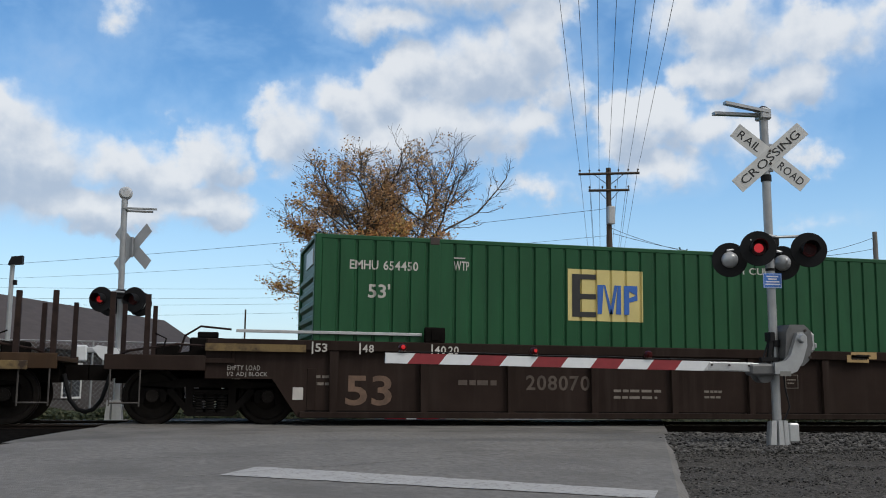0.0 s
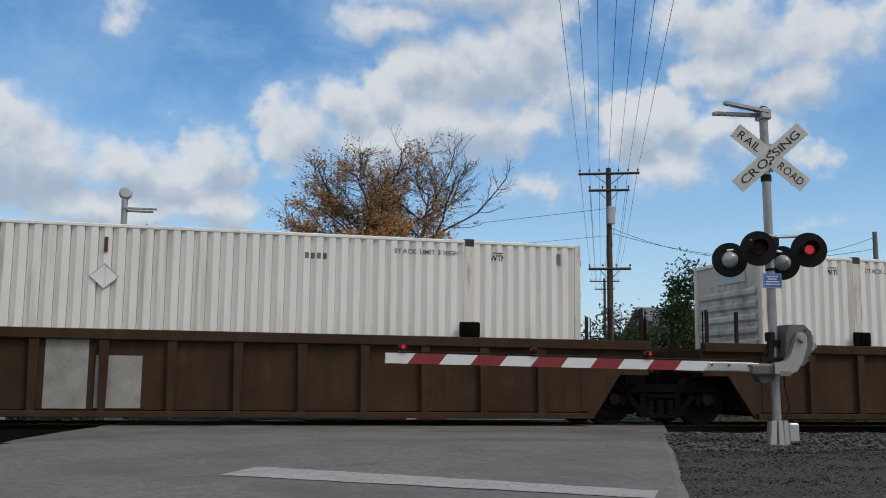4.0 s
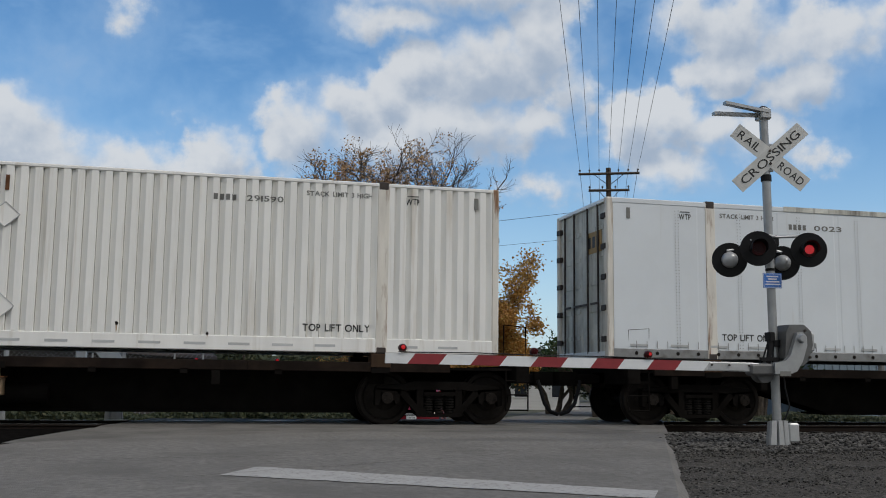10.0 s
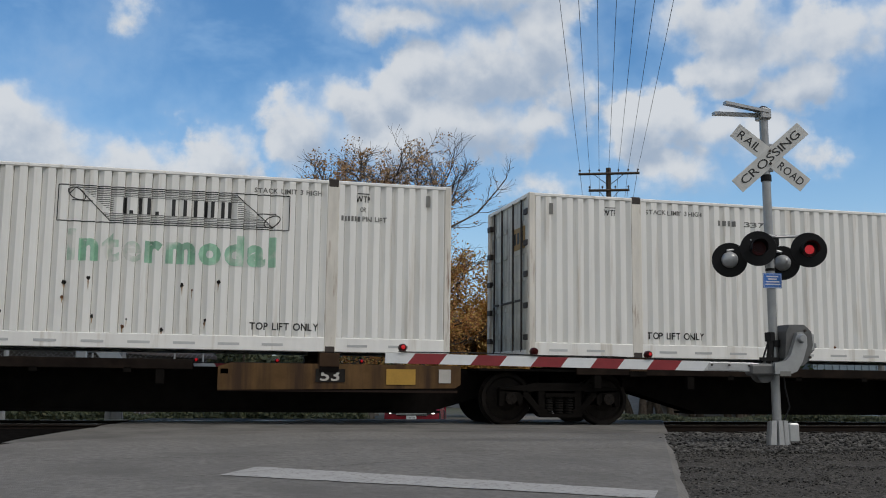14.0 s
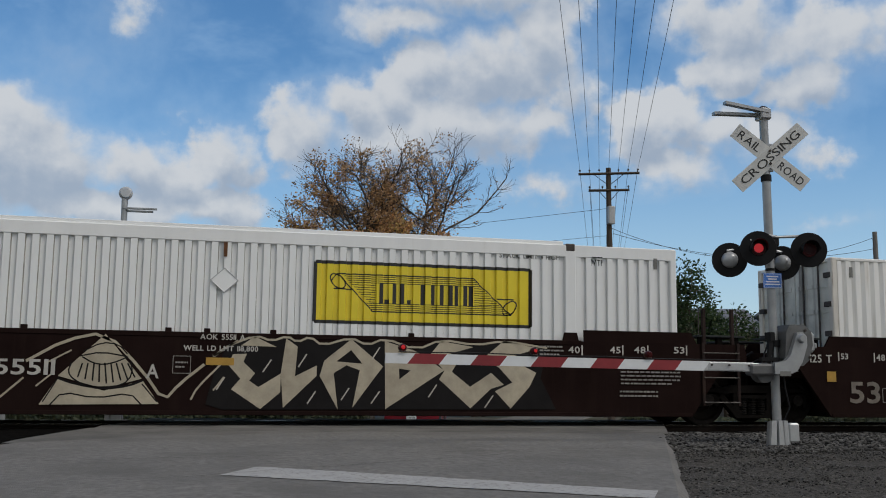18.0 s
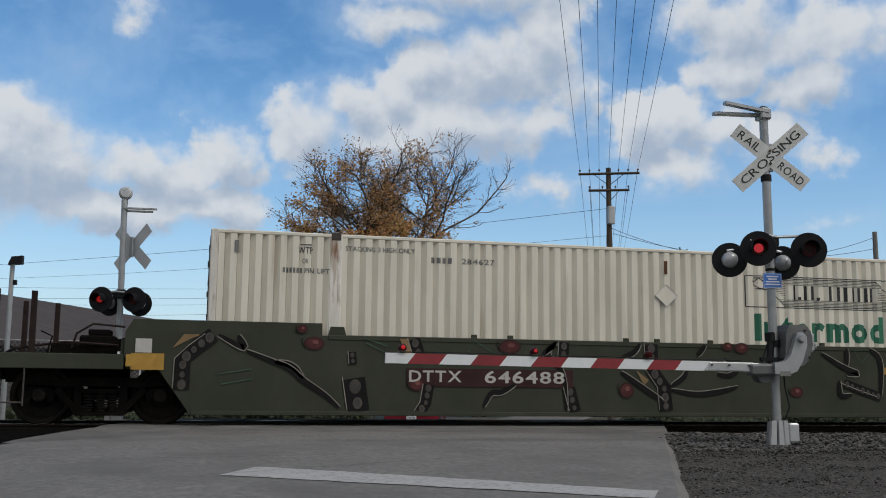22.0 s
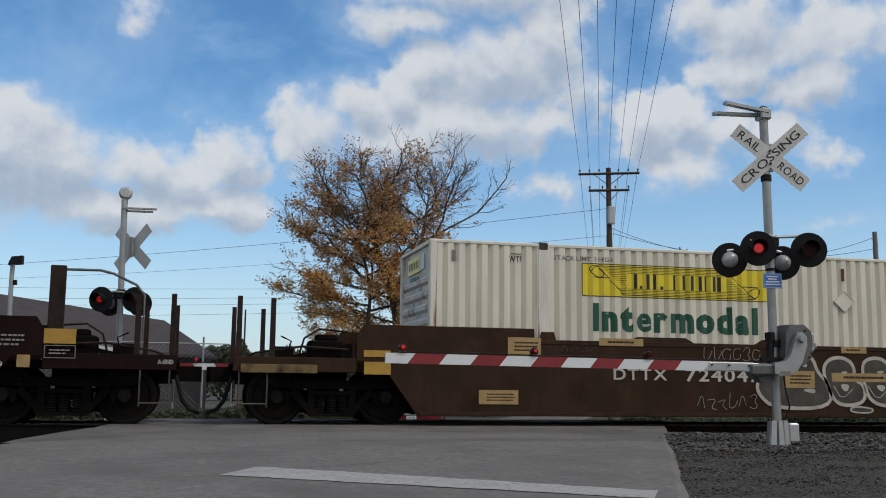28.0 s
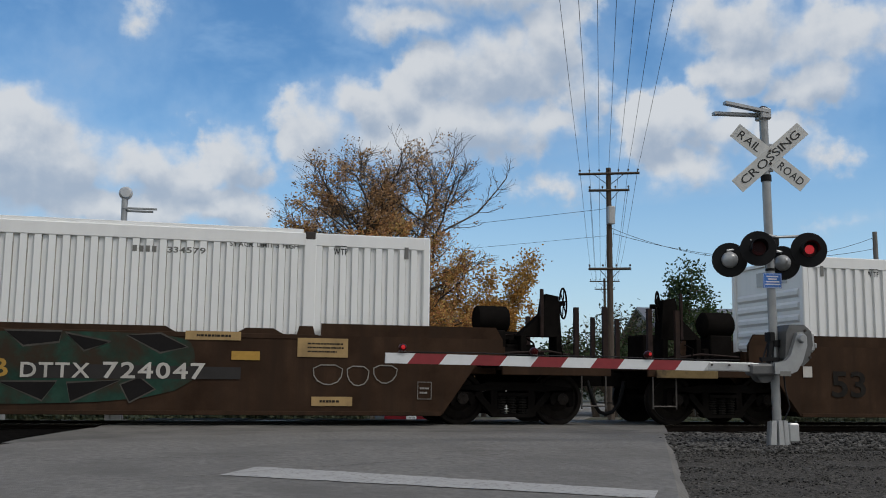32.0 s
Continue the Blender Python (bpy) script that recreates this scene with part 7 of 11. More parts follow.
def oak(name, label, base, leaders, height, half, seed):
    """An open-grown oak: a few leaders with long rising laterals, fine twigs, and leaves in clumps that thin out towards the top and one side."""
    rnd = random.Random(seed)
    tree = thing(name, label, "tree", at=base)
    wood, nodes = Solid(), []

    def branch(p, d, length, r, n, rise, wander, sides):
        pts, q, dd = [p], p.copy(), d.copy()
        for _ in range(n):
            dd = (dd + Vector((rnd.gauss(0, wander), rnd.gauss(0, wander), rnd.gauss(0, wander * .6) + rise / n))).normalized()
            q = q + dd * length / n
            pts.append(q.copy())
        wood.tube(pts, r, sides, max(r * .40, .006), caps=False)
        return pts, dd

    def off(d, wide):
        a = rnd.uniform(0, 2 * math.pi)
        side = Vector((math.cos(a), math.sin(a), .3 * math.sin(a * 2)))
        side = (side - d * side.dot(d)).normalized()
        return (d + side * wide).normalized()

    for path, r0, lo in leaders:
        pts = [Vector(p) for p in path]
        fine = []
        for p, q in zip(pts, pts[1:]):
            for k in range(4):
                fine.append(p.lerp(q, k / 4) + Vector((rnd.gauss(0, .05), rnd.gauss(0, .05), 0)))
        fine.append(pts[-1])
        wood.tube(fine, r0, 9, .03, caps=False)
        steps = 23
        for k in range(steps):
            f = lo + (1 - lo) * (k + rnd.random() * .8) / steps
            x = f * (len(fine) - 1)
            i = min(int(x), len(fine) - 2)
            p = fine[i].lerp(fine[i + 1], x - i)
            zf = p.z / height
            a = k * 2.4 + rnd.uniform(-.5, .5)
            up = .05 + 1.25 * max(0.0, zf - .30)
            d = Vector((math.cos(a), math.sin(a), up)).normalized()
            reach = half * min(1.0, 1.62 * math.sqrt(max(.01, .93 - zf))) * rnd.uniform(.62, 1.0)
            reach *= 1 + (.32 if zf > .55 else -.14) * math.cos(a)
            lateral, ld = branch(p, d, reach, .032 + .058 * reach / half * (1.2 - zf), 7, .35, .15, 6)
            for j in range(1, len(lateral)):
                q = lateral[j]
                for _ in range(1 if j < 2 else 2):
                    dd = (lateral[j] - lateral[j - 1]).normalized()
                    sub, sd = branch(q, off(dd, rnd.uniform(.55, 1.1)), rnd.uniform(.8, 1.7) * (1.1 - .06 * j), .017, 4, .25, .18, 4)
                    for m in range(1, len(sub)):
                        for _ in range(2):
                            tw, td = branch(sub[m], off((sub[m] - sub[m - 1]).normalized(), rnd.uniform(.5, 1.0)), rnd.uniform(.30, .75), .0080, 2, .15, .20, 3)
                            nodes.extend(tw[1:])
    wood.smooth = True
    part("trunk", wood, BARK, tree, "grey-brown trunks with long forking limbs")
    for cname, material, share, pick in (("crown", LEAF_OAK, 1.0, lambda z: z > .62), ("lower_crown", LEAF_RUSSET, 1.0, lambda z: z <= .62)):
        lv, lf = [], []
        for t in nodes:
            zf = t.z / height + rnd.gauss(0, .035)
            if not pick(zf):
                continue
            dense = smoothstep(1.02, .50, zf) * .85 + .15
            dense *= 1 - .86 * smoothstep(.10 * half, .75 * half, t.x) * smoothstep(.34, .60, zf)
            clump = noise.noise((t.x * .75, t.y * .75, t.z * .9)) + .35 * noise.noise((t.x * 2.1, t.y * 2.1, t.z * 2.1))
            if rnd.random() > dense * smoothstep(-.32 - .06 * smoothstep(.66, .48, zf), .38, clump) * 1.1:
                continue
            for _ in range(rnd.randint(5, 9) if zf > .62 else rnd.randint(8, 13)):
                c = t + Vector((rnd.gauss(0, .13), rnd.gauss(0, .13), rnd.gauss(-.03, .12)))
                u = Vector((rnd.gauss(0, 1), rnd.gauss(0, 1), rnd.gauss(0, .6))).normalized()
                w = u.orthogonal().normalized()
                w = (w * math.cos(c.x * 9) + u.cross(w) * math.sin(c.x * 9)).normalized()
                a, b2 = rnd.uniform(.055, .095), rnd.uniform(.03, .052)
                n = len(lv)
                lv += [tuple(c - u * a), tuple(c + w * b2 + u * a * .1), tuple(c + u * a), tuple(c - w * b2 + u * a * .1)]
                lf.append((n, n + 1, n + 2, n + 3))
        me = bpy.data.meshes.new(cname)
        me.from_pydata(lv, [], lf)
        me.materials.append(material)
        o = new(cname, me)
        o.parent = tree
    return tree


oak("oak_tree", "large oak with sparse brown autumn leaves", (9.05, 47.7, -1.1),
    [([(.35, 0, -.2), (.37, 0, 2.8), (.2, 0, 5.5), (-.72, .1, 8.0), (-1.18, .2, 9.3), (-1.05, .2, 12.0)], .30, .30),
     ([(1.5, .3, -.2), (1.68, .3, 2.8), (1.53, .4, 8.0), (1.9, .4, 11.4)], .26, .36),
     ([(-.9, -.3, -.2), (-1.1, -.3, 2.75), (-1.23, -.4, 6.6), (-2.5, -.6, 10.2)], .17, .26)], 14.0, 5.3, 23)
grow("orange_tree", "low bushy tree with dense orange leaves", (14.6, 51.3, -1.15), 9.2, .95, (.03, 0), 8, LEAF_ORANGE, 100000, .110, stems=2, bare=(.0, .25), first=.16, crown_low=.10, depth=7, reach=(4.6, 3.1), low_limbs=10)
grow("green_tree", "small green tree with drooping fronds by the house", (28.33, 53.7, -1.15), 9.3, .85, (.0, 0), 31, LEAF_GREEN, 9000, .14, stems=2, bare=(.0, .0), first=.24, droop=.8, crown_low=.35, depth=5, reach=(2.6, 3.4))
for i, (x, y, h, sd) in enumerate(((22.0, 51.9, 4.85, 41), (24.26, 52.5, 6.45, 42), (25.82, 52.0, 5.25, 43), (30.45, 52.7, 5.3, 44), (32.3, 53.7, 6.1, 45), (21.0, 57.2, 4.5, 46))):
    grow("bush", "dense dark green bush beside the track", (x, y, -1.18), h, 1.05, (0, 0), sd, LEAF_DULL if i % 2 else LEAF_GREEN, 5000, .13, stems=3, first=.22, category="bush", crown_low=.05, depth=5)


def hedge(name, x0, x1, y, z0, height, seed, leaf, count, label, size=1.0):
    """A far row of shrubs: clumps of leaves with an uneven top."""
    rnd = random.Random(seed)
    lv, lf = [], []
    for _ in range(count):
        x = rnd.uniform(x0, x1)
        h = height * (.80 + .30 * noise.noise((x * .22, seed, 0)) + .22 * noise.noise((x * .9, seed, 2)))
        c = Vector((x, y + rnd.gauss(0, size), z0 + h * math.sqrt(rnd.random())))
        s = rnd.uniform(.15, .34) * size
        u = Vector((rnd.gauss(0, 1), rnd.gauss(0, 1), rnd.gauss(0, 1))).normalized()
        w = u.orthogonal().normalized()
        n = len(lv)
        lv += [tuple(c - u * s), tuple(c + w * s * .6), tuple(c + u * s), tuple(c - w * s * .6)]
        lf.append((n, n + 1, n + 2, n + 3))
    me = bpy.data.meshes.new(name)
    me.from_pydata(lv, [], lf)
    me.materials.append(leaf)
    ob = new(name, me)
    return tagged(ob, label, "hedge", kind="stuff")


hedge("far_trees", -14, 30, 97, -1.4, 6.3, 3, LEAF_DULL, 15000, "distant row of green and brown trees")
hedge("far_trees", 30, 72, 105, -1.4, 6.1, 9, LEAF_DULL, 7000, "distant dark green trees beyond the houses")
hedge("far_trees", -70, 150, 180, -1.4, 8.0, 12, LEAF_DULL, 14000, "distant belt of dull green woods", 2.6)
hedge("undergrowth", -6.7, 5.6, 34.0, -1.0, .9, 5, LEAF_DULL, 16000, "low weeds along the fence", .30)
hedge("undergrowth", 16.5, 36, 37, -1.05, .7, 6, LEAF_DULL, 20000, "low weeds beyond the track", .30)


# ---- poles and wires ----
LINE = Vector((.386, .923, 0)).normalized()
ACROSS = Vector((LINE.y, -LINE.x, 0))


def utility_pole(base, top, arms, label, wood=WOOD_POLE):
    pole = thing("utility_pole", label, "utility pole", "utility poles", at=base)
    h = top - base[2]
    t = Solid().tube([(0, 0, -.3), (.01, 0, h * .5), (-.02, 0, h)], .17, 12, .115)
    t.smooth = True
    part("pole", t, wood, pole, "weathered wooden pole")
    for z, half, n in arms:
        a, b = -ACROSS * half, ACROSS * half
        zz = z - base[2]
        arm = part("crossarm", Solid().tube([(a.x - LINE.x * .12, a.y - LINE.y * .12, zz), (b.x - LINE.x * .12, b.y - LINE.y * .12, zz)], .062, 4), WOOD_POLE, pole)
        for k in range(n):
            f = -1 + 2 * k / (n - 1)
            p = ACROSS * half * f * .95
            ins = Solid().lathe([(zz + .06, .012), (zz + .12, .012), (zz + .13, .045), (zz + .17, .05), (zz + .21, .03), (zz + .22, .01)], 8, "z", (p.x - LINE.x * .12, p.y - LINE.y * .12, 0))
            part("insulator", ins, CASTING, arm)
        for sg in (-1, 1):
            p = ACROSS * half * .5 * sg
            part("brace", Solid().tube([(p.x, p.y, zz), (0, 0, zz - .55)], .016, 5), CASTING, pole)
    return pole


MAIN = (18.44, 42.93, -1.08)
pole_main = utility_pole(MAIN, 10.84, ((10.55, 1.42, 7), (9.75, .95, 4), (6.03, .98, 4)), "tall wooden utility pole with three crossarms")
part("transformer_box", Solid().box(-.16, .16, -.34, -.12, 9.2, 10.05, .03), ALU, pole_main, "small grey box on the pole")
utility_pole((32.80, 42.93, -1.08), 8.47, (), "plain greyed wooden pole with a guy wire", POLE_GREY)
utility_pole((MAIN[0] + LINE.x * 55, MAIN[1] + LINE.y * 55, -1.3), 11.3, ((11.0, 1.5, 7), (10.2, 1.0, 4)), "distant wooden utility pole with crossarms")
utility_pole((MAIN[0] - LINE.x * 55, MAIN[1] - LINE.y * 55, -.9), 9.6, ((9.25, 1.42, 7), (8.4, .95, 4)), "wooden utility pole behind the viewer")


def wire(p, q, sag, r=.011):
    p, q = Vector(p), Vector(q)
    n = 16
    pts = [p.lerp(q, i / n) - Vector((0, 0, sag * 4 * (i / n) * (1 - i / n))) for i in range(n + 1)]
    single("wire", Solid().tube(pts, r, 5), WIRE, "thin dark overhead wire between poles", "wire", "overhead wires")


for k in range(7):
    o = ACROSS * 1.35 * (-1 + 2 * k / 6)
    wire((MAIN[0] + o.x, MAIN[1] + o.y, 10.77), (MAIN[0] - LINE.x * 55 + o.x, MAIN[1] - LINE.y * 55 + o.y, 9.45), .35, .0075)
    wire((MAIN[0] + o.x, MAIN[1] + o.y, 10.77), (MAIN[0] + LINE.x * 55 + o.x * .9, MAIN[1] + LINE.y * 55 + o.y * .9, 11.2), .6, .010)
for k in range(3):
    o = ACROSS * .9 * (-1 + k)
    wire((MAIN[0] + o.x, MAIN[1] + o.y, 9.95), (MAIN[0] + LINE.x * 55 + o.x * .9, MAIN[1] + LINE.y * 55 + o.y * .9, 10.4), .6, .010)
wire((MAIN[0], MAIN[1], 7.62), (-24.2, 83.5, 7.82), .5, .008)
wire((MAIN[0], MAIN[1], 8.91), (-15.7, 62.0, 6.76), .3, .010)
wire((MAIN[0], MAIN[1], 8.0), (32.8, 42.93, 8.2), 1.3, .012)
wire((32.8, 42.93, 7.63), (MAIN[0] + .2, MAIN[1], 7.72), .8, .012)
for k, (z0, z1) in enumerate(((5.26, 5.22), (4.71, 4.82), (4.46, 4.52), (3.81, 4.12))):
    wire((-26.2, 55 + 1.2 * k, z0), (8.0 + .1 * k, 47.8, z1), .25, .006)


def plain_pole(base, top, r, material, label, lamp=False):
    p = thing("lamp_post" if lamp else "pole", label, "lamp post" if lamp else "pole", at=base)
    h = top - base[2]
    t = Solid().tube([(0, 0, 0), (0, 0, h)], r, 10, r * .8)
    t.smooth = True
    part("shaft", t, material, p)
    if lamp:
        part("floodlight", Solid().prism([(-.10, h - .02), (.26, h + .02), (.26, h + .24), (-.02, h + .20)], -.14, .14), HOOD, p, "black floodlight head")
        part("camera_box", Solid().box(.05, .14, -.06, .06, h - .55, h - .42, .01), HOOD, p)


plain_pole((-4.99, 28.6, -.95), 3.73, .075, SILVER_POST, "pale metal lamp post with a black floodlight", True)
plain_pole((2.29, 53.7, -1.15), 4.4, .055, WOOD_POLE, "slim dark pole beyond the fence")
plain_pole((.13, 35.8, -1.0), 2.18, .045, SILVER_POST, "slim grey metal post beyond the track")
plain_pole((1.14, 35.8, -1.0), 1.04, .03, SILVER_POST, "short grey metal post by the fence")

# ---- buildings ----
ROOF_BROWN = mat("brown_shingle_roof", (.062, .050, .046), .9, var=.2, scale=1.2, stretch=(1, 1, 6), bump=.4, bscale=14)
SIDING_DARK = mat("dark_brown_siding", (.050, .042, .038), .85, var=.2, scale=2, stretch=(8, 8, .3))
SIDING_GREY = mat("grey_board_siding", (.24, .24, .24), .8, var=.2, scale=2, stretch=(.5, .5, 8))
SIDING_BLUE = mat("blue_grey_metal_siding", (.15, .20, .24), .5, var=.1, scale=2, stretch=(8, 8, .3))
ROOF_GREY = mat("grey_metal_roof", (.15, .155, .165), .5, .1, var=.12, scale=1)
SIDING_WHITE = mat("white_house_siding", (.62, .62, .60), .7, var=.08, scale=1, stretch=(.5, .5, 9))
GLASS_DARK = mat("dark_window_glass", (.02, .024, .03), .1, var=.1, bump=0)
TRIM_WHITE = mat("white_trim", (.62, .62, .60), .6, var=.08)


def house(name, at, turn, w, d, wall_h, roof_h, wall, roof, label, windows=(), gable_x=True, over=.4):
    """A gabled building: four walls, two roof slopes with thickness, gables, and windows. at: centre of the floor."""
    b = thing(name, label, "building", at=at)
    b.rotation_euler = (0, 0, radians(turn))
    t = .2
    part("wall", Solid().box(-w / 2, w / 2, -d / 2, -d / 2 + t, 0, wall_h), wall, b)
    part("wall", Solid().box(-w / 2, w / 2, d / 2 - t, d / 2, 0, wall_h), wall, b)
    for sg in (-1, 1):
        if gable_x:
            s = Solid().prism([(-d / 2 + t, 0), (d / 2 - t, 0), (d / 2 - t, wall_h), (0, wall_h + roof_h * (1 - 2 * t / d)), (-d / 2 + t, wall_h)], sg * w / 2, sg * (w / 2 - t), "x")
            part("wall", s, wall, b)
            part("roof", Solid().prism([(sg * (d / 2 + over), wall_h - roof_h * over / (d / 2)), (sg * (d / 2 + over), wall_h - roof_h * over / (d / 2) + .16), (0, wall_h + roof_h + .16), (0, wall_h + roof_h)],
                                       -w / 2 - over, w / 2 + over, "x"), roof, b)
        else:
            part("wall", Solid().box(sg * w / 2, sg * (w / 2 - t), -d / 2 + t, d / 2 - t, 0, wall_h), wall, b)
            if sg < 0:
                g = Solid().prism([(-w / 2, wall_h), (w / 2, wall_h), (0, wall_h + roof_h)], -d / 2, -d / 2 + t)
                part("gable", g, wall, b)
                g = Solid().prism([(-w / 2, wall_h), (w / 2, wall_h), (0, wall_h + roof_h)], d / 2 - t, d / 2)
                part("gable", g, wall, b)
            part("roof", Solid().prism([(sg * (w / 2 + over), wall_h - roof_h * over / (w / 2)), (sg * (w / 2 + over), wall_h - roof_h * over / (w / 2) + .16), (0, wall_h + roof_h + .16), (0, wall_h + roof_h)],
                                       -d / 2 - over, d / 2 + over), roof, b)
    for (x, z, ww, hh) in windows:
        win = part("window", Solid().box(x - ww / 2 - .08, x + ww / 2 + .08, -d / 2 - .05, -d / 2 - .004, z - .08, z, .01).box(x - ww / 2 - .08, x + ww / 2 + .08, -d / 2 - .05, -d / 2 - .004, z + hh, z + hh + .08, .01)
                   .box(x - ww / 2 - .08, x - ww / 2, -d / 2 - .05, -d / 2 - .004, z, z + hh, .01).box(x + ww / 2, x + ww / 2 + .08, -d / 2 - .05, -d / 2 - .004, z, z + hh, .01), TRIM_WHITE, b)
        part("pane", Solid().box(x - ww / 2, x + ww / 2, -d / 2 - .02, -d / 2 - .006, z, z + hh), GLASS_DARK, win)
    return b


house("barn", (-6.43, 42.9, -1.2), 70.2, 26, 5.2, 3.2, 1.65, SIDING_DARK, ROOF_BROWN, "long dark building with a brown shingled roof", windows=((-8, 1.2, 1.4, 1.2), (-2, 1.2, 1.4, 1.2), (5, 1.2, 1.4, 1.2)))
house("cottage", (30.66, 58.4, -1.25), -8, 6.4, 7.0, 5.2, 1.5, SIDING_GREY, ROOF_GREY, "small grey house behind green trees", windows=((-1.6, 2.2, 1.0, 1.2), (1.2, 2.2, 1.0, 1.2)))
wh = house("warehouse", (48.0, 59.6, -1.25), 0, 21.6, 9.0, 5.55, 1.5, SIDING_BLUE, ROOF_GREY, "blue-grey metal warehouse with a pale roof")
for k in range(40):
    part("siding_rib", Solid().box(-10.5 + k * .53, -10.44 + k * .53, -4.54, -4.50, 0.0, 5.5), SIDING_BLUE, wh)
house("farm_house", (26.2, 75.0, -1.35), -20, 6.0, 6.0, 2.8, 1.8, SIDING_WHITE, ROOF_GREY, "distant white house down the road", windows=((-1.4, 1.0, .9, 1.2), (1.4, 1.0, .9, 1.2)), gable_x=False)
house("shed", (24.0, 78.0, -1.35), 10, 8.0, 5.0, 2.6, 1.2, SIDING_GREY, ROOF_GREY, "low grey shed beyond the bushes")


# ---- fences ----
def board_fence(x0, x1, y, z, h):
    f = thing("board_fence", "weathered grey vertical board fence beyond the track", "fence")
    wood = mat("weathered_fence_board", (.095, .088, .078), .9, var=.25, scale=3, stretch=(6, 6, .4), per_object=.3)
    meshes = [Solid().prism([(-.068, 0), (.068, 0), (.068, hh - .05), (.0, hh), (-.068, hh - .05)], -.012, .012).mesh("board", wood) for hh in (h, h * .97, h * 1.03)]
    n = int((x1 - x0) / .15)
    rnd = random.Random(4)
    for i in range(n):
        part("board", rnd.choice(meshes), wood, f, at=(x0 + i * .15, y + rnd.uniform(-.01, .01), z))
    for k in (.25, .8):
        part("fence_rail", Solid().box(x0, x1, y + .014, y + .05, z + h * k, z + h * k + .08), wood, f)
    for i in range(int((x1 - x0) / 2.4) + 1):
        part("post", Solid().box(x0 + i * 2.4 - .05, x0 + i * 2.4 + .05, y + .05, y + .15, z - .2, z + h + .05, .01), wood, f)


board_fence(1.37, 6.6, 37.0, -1.0, 1.8)


def chain_fence(x0, x1, y, z, h):
    f = thing("chain_link_fence", "grey chain-link fence with metal posts", "fence")
    for i in range(int((x1 - x0) / 2.6) + 1):
        t = Solid().tube([(x0 + i * 2.6, y, z), (x0 + i * 2.6, y, z + h)], .032, 8)
        t.smooth = True
        part("post", t, SILVER_POST, f)
    part("top_rail", Solid().tube([(x0, y, z + h - .03), (x1, y, z + h - .03)], .022, 6), SILVER_POST, f)
    mesh = Solid()
    step = .16
    n = int((x1 - x0) / step)
    for i in range(-int(h / step), n):
        for d in (1, -1):
            a = x0 + i * step if d > 0 else x0 + (i + h / step) * step
            b = a + d * h
            za, zb = z, z + h
            if max(a, b) > x1 or min(a, b) < x0:
                continue
            mesh.tube([(a, y, za), (b, y, zb)], .004, 3, caps=False)
    o = part("wire_mesh", mesh, SILVER_POST, f)
    tagged(o, "woven wire mesh", kind="stuff")


chain_fence(-11.2, 1.0, 34.6, -1.0, 2.94)


